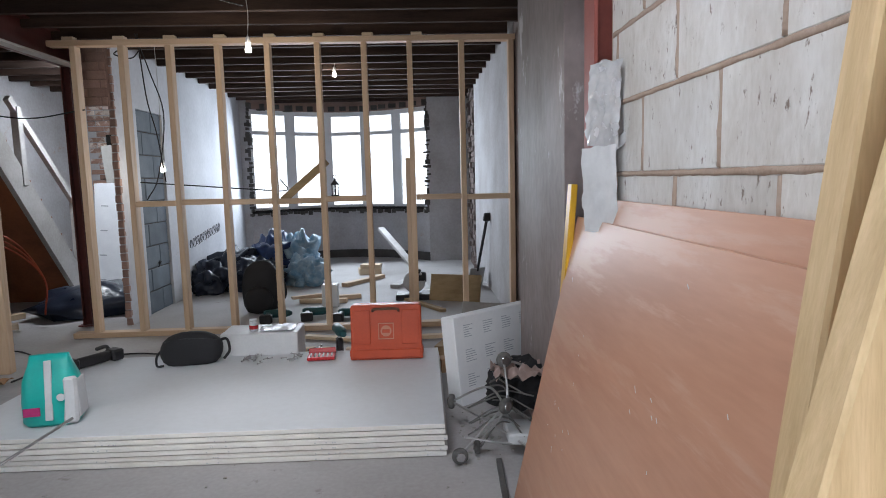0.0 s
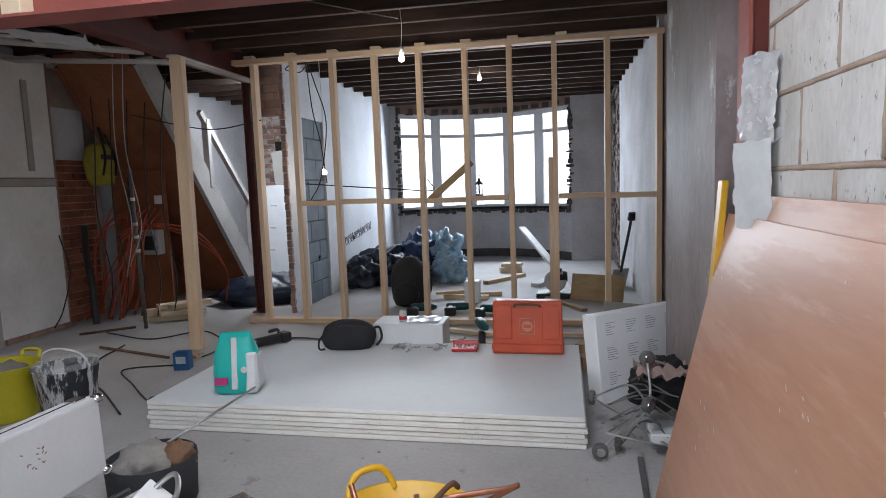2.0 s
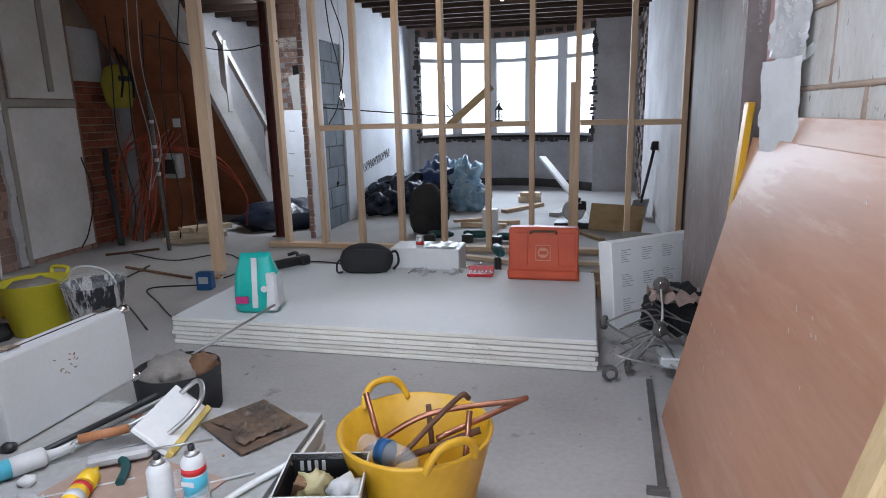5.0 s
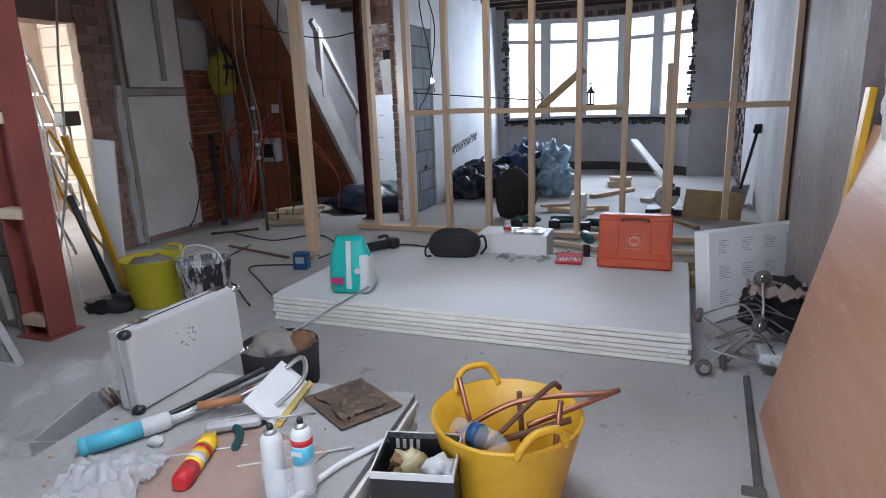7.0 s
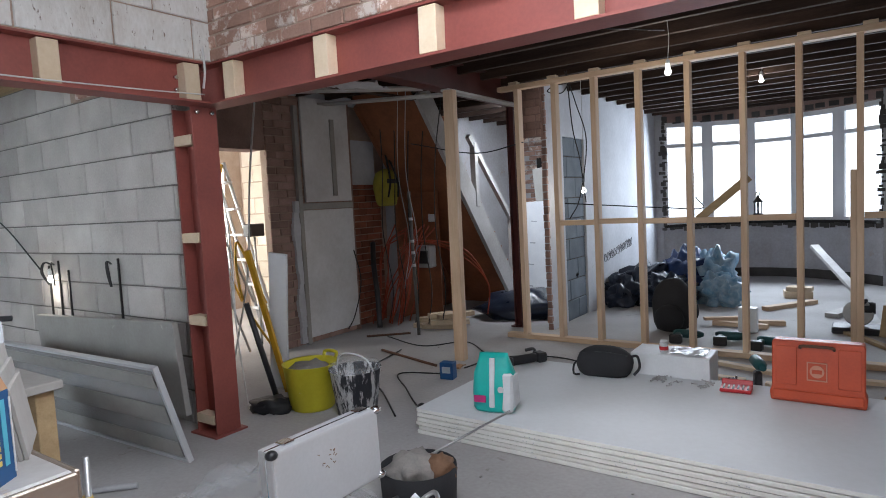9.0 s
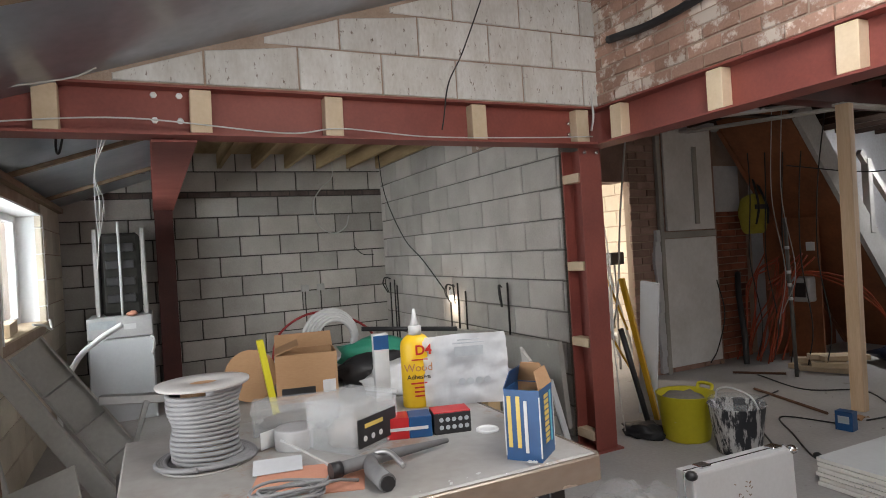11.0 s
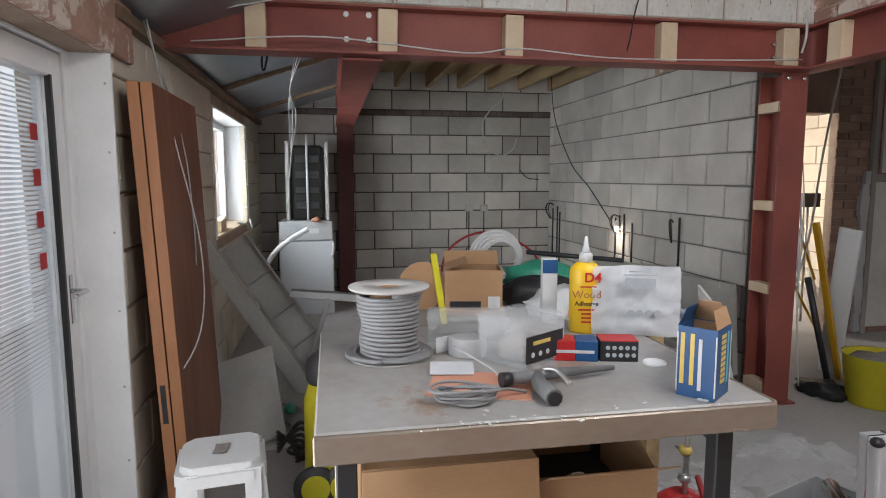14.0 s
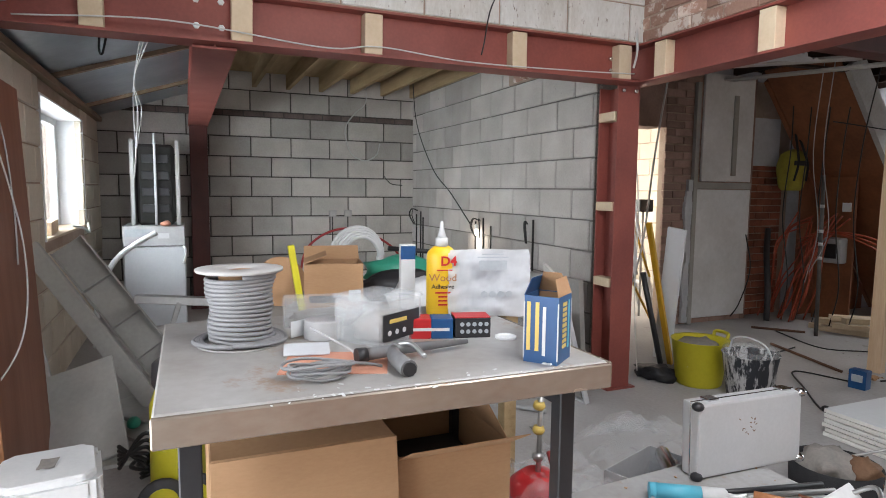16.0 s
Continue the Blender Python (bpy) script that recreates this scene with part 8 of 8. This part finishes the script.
part("flap", box_bm(-0.17, 0.17, 0, 0.003, 0, 0.15, 0.001, pose(0.16, 0, 0.655, 0, 0, 90) @ pose(0, 0, 0, -30)), "card", co)
# Solid near-black block paints the shade inside the open carton
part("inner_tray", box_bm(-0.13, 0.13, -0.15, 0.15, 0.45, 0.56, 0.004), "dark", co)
thing("pipe_fitting", tube_bm([(0, 0, 0), (0.03, 0.03, 0.04), (0.08, 0.04, 0.05)], 0.022), "chrome", "chrome pipe fitting in the open carton", "fitting", m=pose(-1.5, 0.18, 0.57))
thing("leaning_strip", box_bm(-0.02, 0.02, -0.02, 0.02, 0, 0.85, 0.002), "pineply", "pale timber strip under the table", "timber", m=pose(-1.40, -0.40, 0, 0, 2, 0))
here(-0.05, -0.08)
vs = base("gas_torch", (-1.72, 0.78, 0), "gas torch with brass valves standing on the floor", "torch")
part("stem", add_tube(bmesh.new(), [(0, 0, 0.02), (0.0, 0.01, 0.62)], 0.011, 8), "steel", vs)
for z in (0.25, 0.36, 0.46):
    part("valve", lathe_bm([(0.02, 0), (0.026, 0.012), (0.02, 0.03)], 12, pose(0, 0, z)), "gold" if z > 0.3 else "steel", vs)
part("lever", box_bm(-0.06, 0.0, -0.008, 0.008, 0.36, 0.372, 0.002), "steel", vs)
part("base", lathe_bm([(0.11, 0), (0.12, 0.02), (0.11, 0.16), (0.06, 0.2)], 20), "red", vs, "red gas cylinder")
cable([(-1.7, 0.85, 0.05), (-1.5, 0.95, 0.05), (-1.4, 0.8, 0.1), (-1.45, 0.7, 0.3), (-1.55, 0.72, 0.36)], 0.01, "redcable", "red gas hose on the floor", "hose")
here(0, -0.05)
# wiring on the kitchen walls
for x in (-6.95, -6.8, -6.72, -5.25, -5.08, -4.92, -4.15):
    thing("conduit", box_bm(x - 0.006, x + 0.006, 2.137, 2.15, 0.05, random.uniform(0.98, 1.1)), "cableblack", "dark chased cable drop in the block wall", "conduit")
for p in ((-5.1, 2.12, 1.03), (-4.2, 2.12, 1.05), (-6.85, 2.12, 1.07)):
    for k in range(3):
        a = random.uniform(-0.1, 0.1)
        cable([p, (p[0] + a, p[1] - 0.05, p[2] + 0.02), (p[0] + a * 1.6, p[1] - 0.06, p[2] - 0.06), (p[0] + a * 0.8, p[1] - 0.03, p[2] - 0.16)], 0.006, "cableblack", "dark loose cable tails on the wall")
for y in (1.12, 1.31):
    thing("conduit", box_bm(-7.142, -7.128, y - 0.006, y + 0.006, 0.1, 1.0), "cableblack", "dark chased cable drop in the block wall", "conduit")
    thing("socket_box", box_bm(-7.145, -7.11, y - 0.045, y + 0.045, 0.99, 1.07, 0.004), "steel", "small metal socket box on the block wall", "socket")
cable([(-7.0, 1.5, 2.63), (-7.0, 1.5, 2.36), (-7.0, 1.36, 2.22), (-7.0, 1.25, 2.03), (-7.0, 1.31, 1.77), (-7.0, 1.48, 1.67), (-7.0, 1.63, 1.74), (-7.0, 1.68, 1.88)], 0.008, "cablewhite", "white cable loop hanging from the ceiling")
cable([(-6.9, 2.06, 2.7), (-6.7, 2.05, 2.1), (-6.2, 2.06, 1.56), (-5.7, 2.06, 1.3), (-5.18, 2.05, 1.0)], 0.006, "cableblack", "black cable drooping across the block wall")
cable([(-7.09, 1.75, 1.5), (-7.09, 1.85, 1.4), (-7.09, 2.0, 1.38)], 0.006, "cableblack", "dark cable tail on the block wall")
cable([(-2.776, 1.3, 2.9), (-2.772, 1.12, 2.5), (-2.74, 1.0, 2.3), (-2.70, 0.94, 2.1), (-2.69, 0.92, 2.035)], 0.004, "cableblack", "thin black flex hanging over the beam")
here(-0.09, -0.06)
cable([(-2.85, 2.1, 3.1), (-2.83, 2.12, 2.7), (-2.8, 2.1, 2.4), (-2.76, 2.08, 2.2), (-2.8, 2.09, 2.1)], 0.007, "cablewhite", "white cable hanging in the beam corner")
thing("roof_cable", tube_bm([(-2.6, 2.1, 2.62), (-2.2, 2.08, 2.58), (-1.8, 2.09, 2.62), (-1.5, 2.1, 2.75)], 0.025), "black", "thick black pipe clipped across the brick wall", "pipe")

here()
# ---- wall pieces: blocks and bricks ----
block_courses(wall_back, (-7.152, -1.42, 0), (0, 1, 0), (1, 0, 0), 3.57, 0.0, 0.082, "block", 0.25, joint=0.014, proud=0.018)
block_courses(wall_back, (-7.152, -1.42, 0), (0, 1, 0), (1, 0, 0), 3.57, 0.096, 2.135, "block", 0.03, joint=0.014, proud=0.018)
block_courses(wall_back, (-7.152, -1.42, 0), (0, 1, 0), (1, 0, 0), 3.57, 2.212, 2.64, "block", 0.257, joint=0.014, proud=0.018)
block_courses(wall_back, (-7.152, -1.42, 0), (0, 1, 0), (1, 0, 0), 3.57, 2.145, 2.2, "brickdark", 0.1, bl=0.215, bh=0.055, proud=0.008, name="brick")
block_courses(wall_return, (-7.13, 2.112, 0), (1, 0, 0), (0, -1, 0), 3.77, 0.0, 2.72, "block", 0.32, bl=0.436, bh=0.211, joint=0.015, proud=0.011)
block_courses(wall_gable, (-2.882, -1.38, 0), (0, 1, 0), (1, 0, 0), 3.5, BEAM_Z + BEAM_H + 0.01, 3.2, "blockwhite", 0.25, top=lambda s: roof_z(-1.38 + s) - 0.02)
block_courses(wall_right, (0.782, -1.4, 0), (0, 1, 0), (-1, 0, 0), 3.36, 0.15, 3.2, "blockwhite", 0.3, joint=0.011, proud=0.005, top=lambda s: roof_z(-1.4 + s) - 0.02)
block_courses(wall_garden, (-7.13, -1.42, 0), (1, 0, 0), (0, 1, 0), 7.8, 0.0, 2.12, "blockcream", 0.15, holes=((1.13, 2.84, 0.97, 1.91), (4.88, 7.95, 0.0, 1.86)))

def brick_field(name, parent, org, along, normal, length, z0, z1, mat, label, keep=lambda s, z: True, proud=0.012, bl=0.215, bh=0.065, rough=0.004):
    """Bricks joined into one part: too many to pick apart."""
    along, normal = Vector(along), Vector(normal)
    verts, faces = [], []
    row, z = 0, z0
    while z < z1 - 0.02:
        s = -(0.5 * (bl + 0.01) if row % 2 else 0)
        while s < length:
            a, b = max(s, 0), min(s + bl, length)
            s += bl + 0.01
            if b - a < 0.03 or not keep((a + b) / 2, z):
                continue
            n0 = len(verts)
            pr = proud + random.uniform(-rough, rough)
            h = min(bh, z1 - z)
            j = lambda: random.uniform(-0.003, 0.003)
            for o, e in ((-0.02, 0.0), (pr - 0.004, 0.0), (pr, 0.005)):
                for u, w in ((a + e, z + e), (b - e, z + e), (b - e, z + h - e), (a + e, z + h - e)):
                    p = Vector(org) + along * (u + j()) + normal * o
                    verts.append((p.x, p.y, w + j()))
            for g in (0, 4):
                for k in range(4):
                    faces.append((n0 + g + k, n0 + g + (k + 1) % 4, n0 + g + 4 + (k + 1) % 4, n0 + g + 4 + k))
            faces.append((n0 + 8, n0 + 9, n0 + 10, n0 + 11))
        z += bh + 0.01
        row += 1
    me = bpy.data.meshes.new(name)
    me.from_pydata(verts, [], faces)
    me.materials.append(M[mat])
    ob = new(name, me)
    ob.parent = parent
    return tagged(ob, label, kind="stuff")

def ragged(s, z, amp, edge):
    return s < edge + amp * (noise.noise(Vector((z * 3.1, edge, 0.3))) + 0.4 * noise.noise(Vector((z * 11, edge, 1))))
brick_field("brickwork", wall_house, (-4.5, 2.085, 0), (1, 0, 0), (0, -1, 0), 5.4, BEAM_Z + BEAM_H + 0.01, 3.3, "brickold", "old plaster-smeared brown brickwork", proud=0.01, rough=0.006)
brick_field("brickwork", bpy.data.objects["wall_pier_core"], (-4.52, 3.88, 0), (0, 1, 0), (1, 0, 0), 1.1, 0.0, 2.7, "brickdust", "dusty stripped brown brickwork")
brick_field("brickwork", bpy.data.objects["wall_alcove"], (-4.64, 5.05, 0), (0, 1, 0), (1, 0, 0), 0.6, 0.0, 1.62, "brick", "bare red brickwork in the alcove")
brick_field("brickwork", bpy.data.objects["wall_living_left"], (-2.42, 5.545, 0), (1, 0, 0), (0, -1, 0), 0.05, 0.0, 2.7, "brickdust", "broken brick end of the wall", rough=0.012)
block_courses(wall_side, (-7.12, 5.5, 0), (1, 0, 0), (0, -1, 0), 2.4, 0.0, 2.5, "blockcream", 0.2)
block_courses(infill, (-2.40, 5.96, 0), (0, 1, 0), (1, 0, 0), 0.58, 0.0, 2.0, "slate", 0.1)
brick_field("brickwork", bpy.data.objects["trim_brick_toothing"], (1.12, 9.40, 0), (0, -1, 0), (-1, 0, 0), 0.93, 0.0, 2.7, "brickdark", "dark toothed brick edge", proud=0.035, rough=0.03)
hall_end = bpy.data.objects["wall_hall_end"]
brick_field("brickwork", hall_end, (-4.4, 9.0, 0), (1, 0, 0), (0, -1, 0), 0.85, 1.0, 2.45, "brickold", "exposed brick patch at the hall end", keep=lambda s, z: not (0.25 < s < 0.62 and 1.2 < z < 2.0) and 0.05 + 0.1 * noise.noise(Vector((z * 5, 0, 3))) < s < 0.8)
# No hole is cut; a flat dark panel carries the recess's shade
part("dark_recess", box_bm(-4.16, -3.78, 8.985, 8.998, 1.2, 2.0), "dark", hall_end, "flat dark panel painting the shade of a recess in the brick")
brick_field("brickwork", bpy.data.objects["wall_hall_upper"], (-2.74, 5.6, 0), (1, 0, 0), (0, -1, 0), 0.27, 1.98, 2.7, "brickdust", "brown brick patch above the hall opening")

# mortar squeezed unevenly out of the pale block joints
def squeezed(bm, p, q):
    p, q = Vector(p), Vector(q)
    n = max(int((q - p).length / 0.025), 2)
    pts, rad = [], []
    for k in range(n + 1):
        v = p.lerp(q, k / n)
        w = noise.noise(v * 17) + 0.7 * noise.noise(v * 43)
        pts.append(v + Vector((0.002 * w, 0.003 * w, 0.003 * noise.noise(v * 23))))
        rad.append(0.0105 + 0.0045 * w)
    add_tube(bm, pts, 0.01, 6, radii=rad)
bm = bmesh.new()
for r in range(1, 12):
    z = 0.15 + 0.225 * r - 0.005
    squeezed(bm, (0.783, -0.3, z), (0.783, 1.95, z))
    s = -0.3 - (0.2255 if r % 2 else 0) + 0.4455
    while s < 3.4:
        if s > 0.9:
            squeezed(bm, (0.783, -1.4 + s, z + 0.01), (0.783, -1.4 + s, z + 0.215))
        s += 0.451
mo = part("mortar_joint", bm, "mortarpink", wall_right, "brown mortar squeezed from the joints")
tagged(mo, kind="stuff")
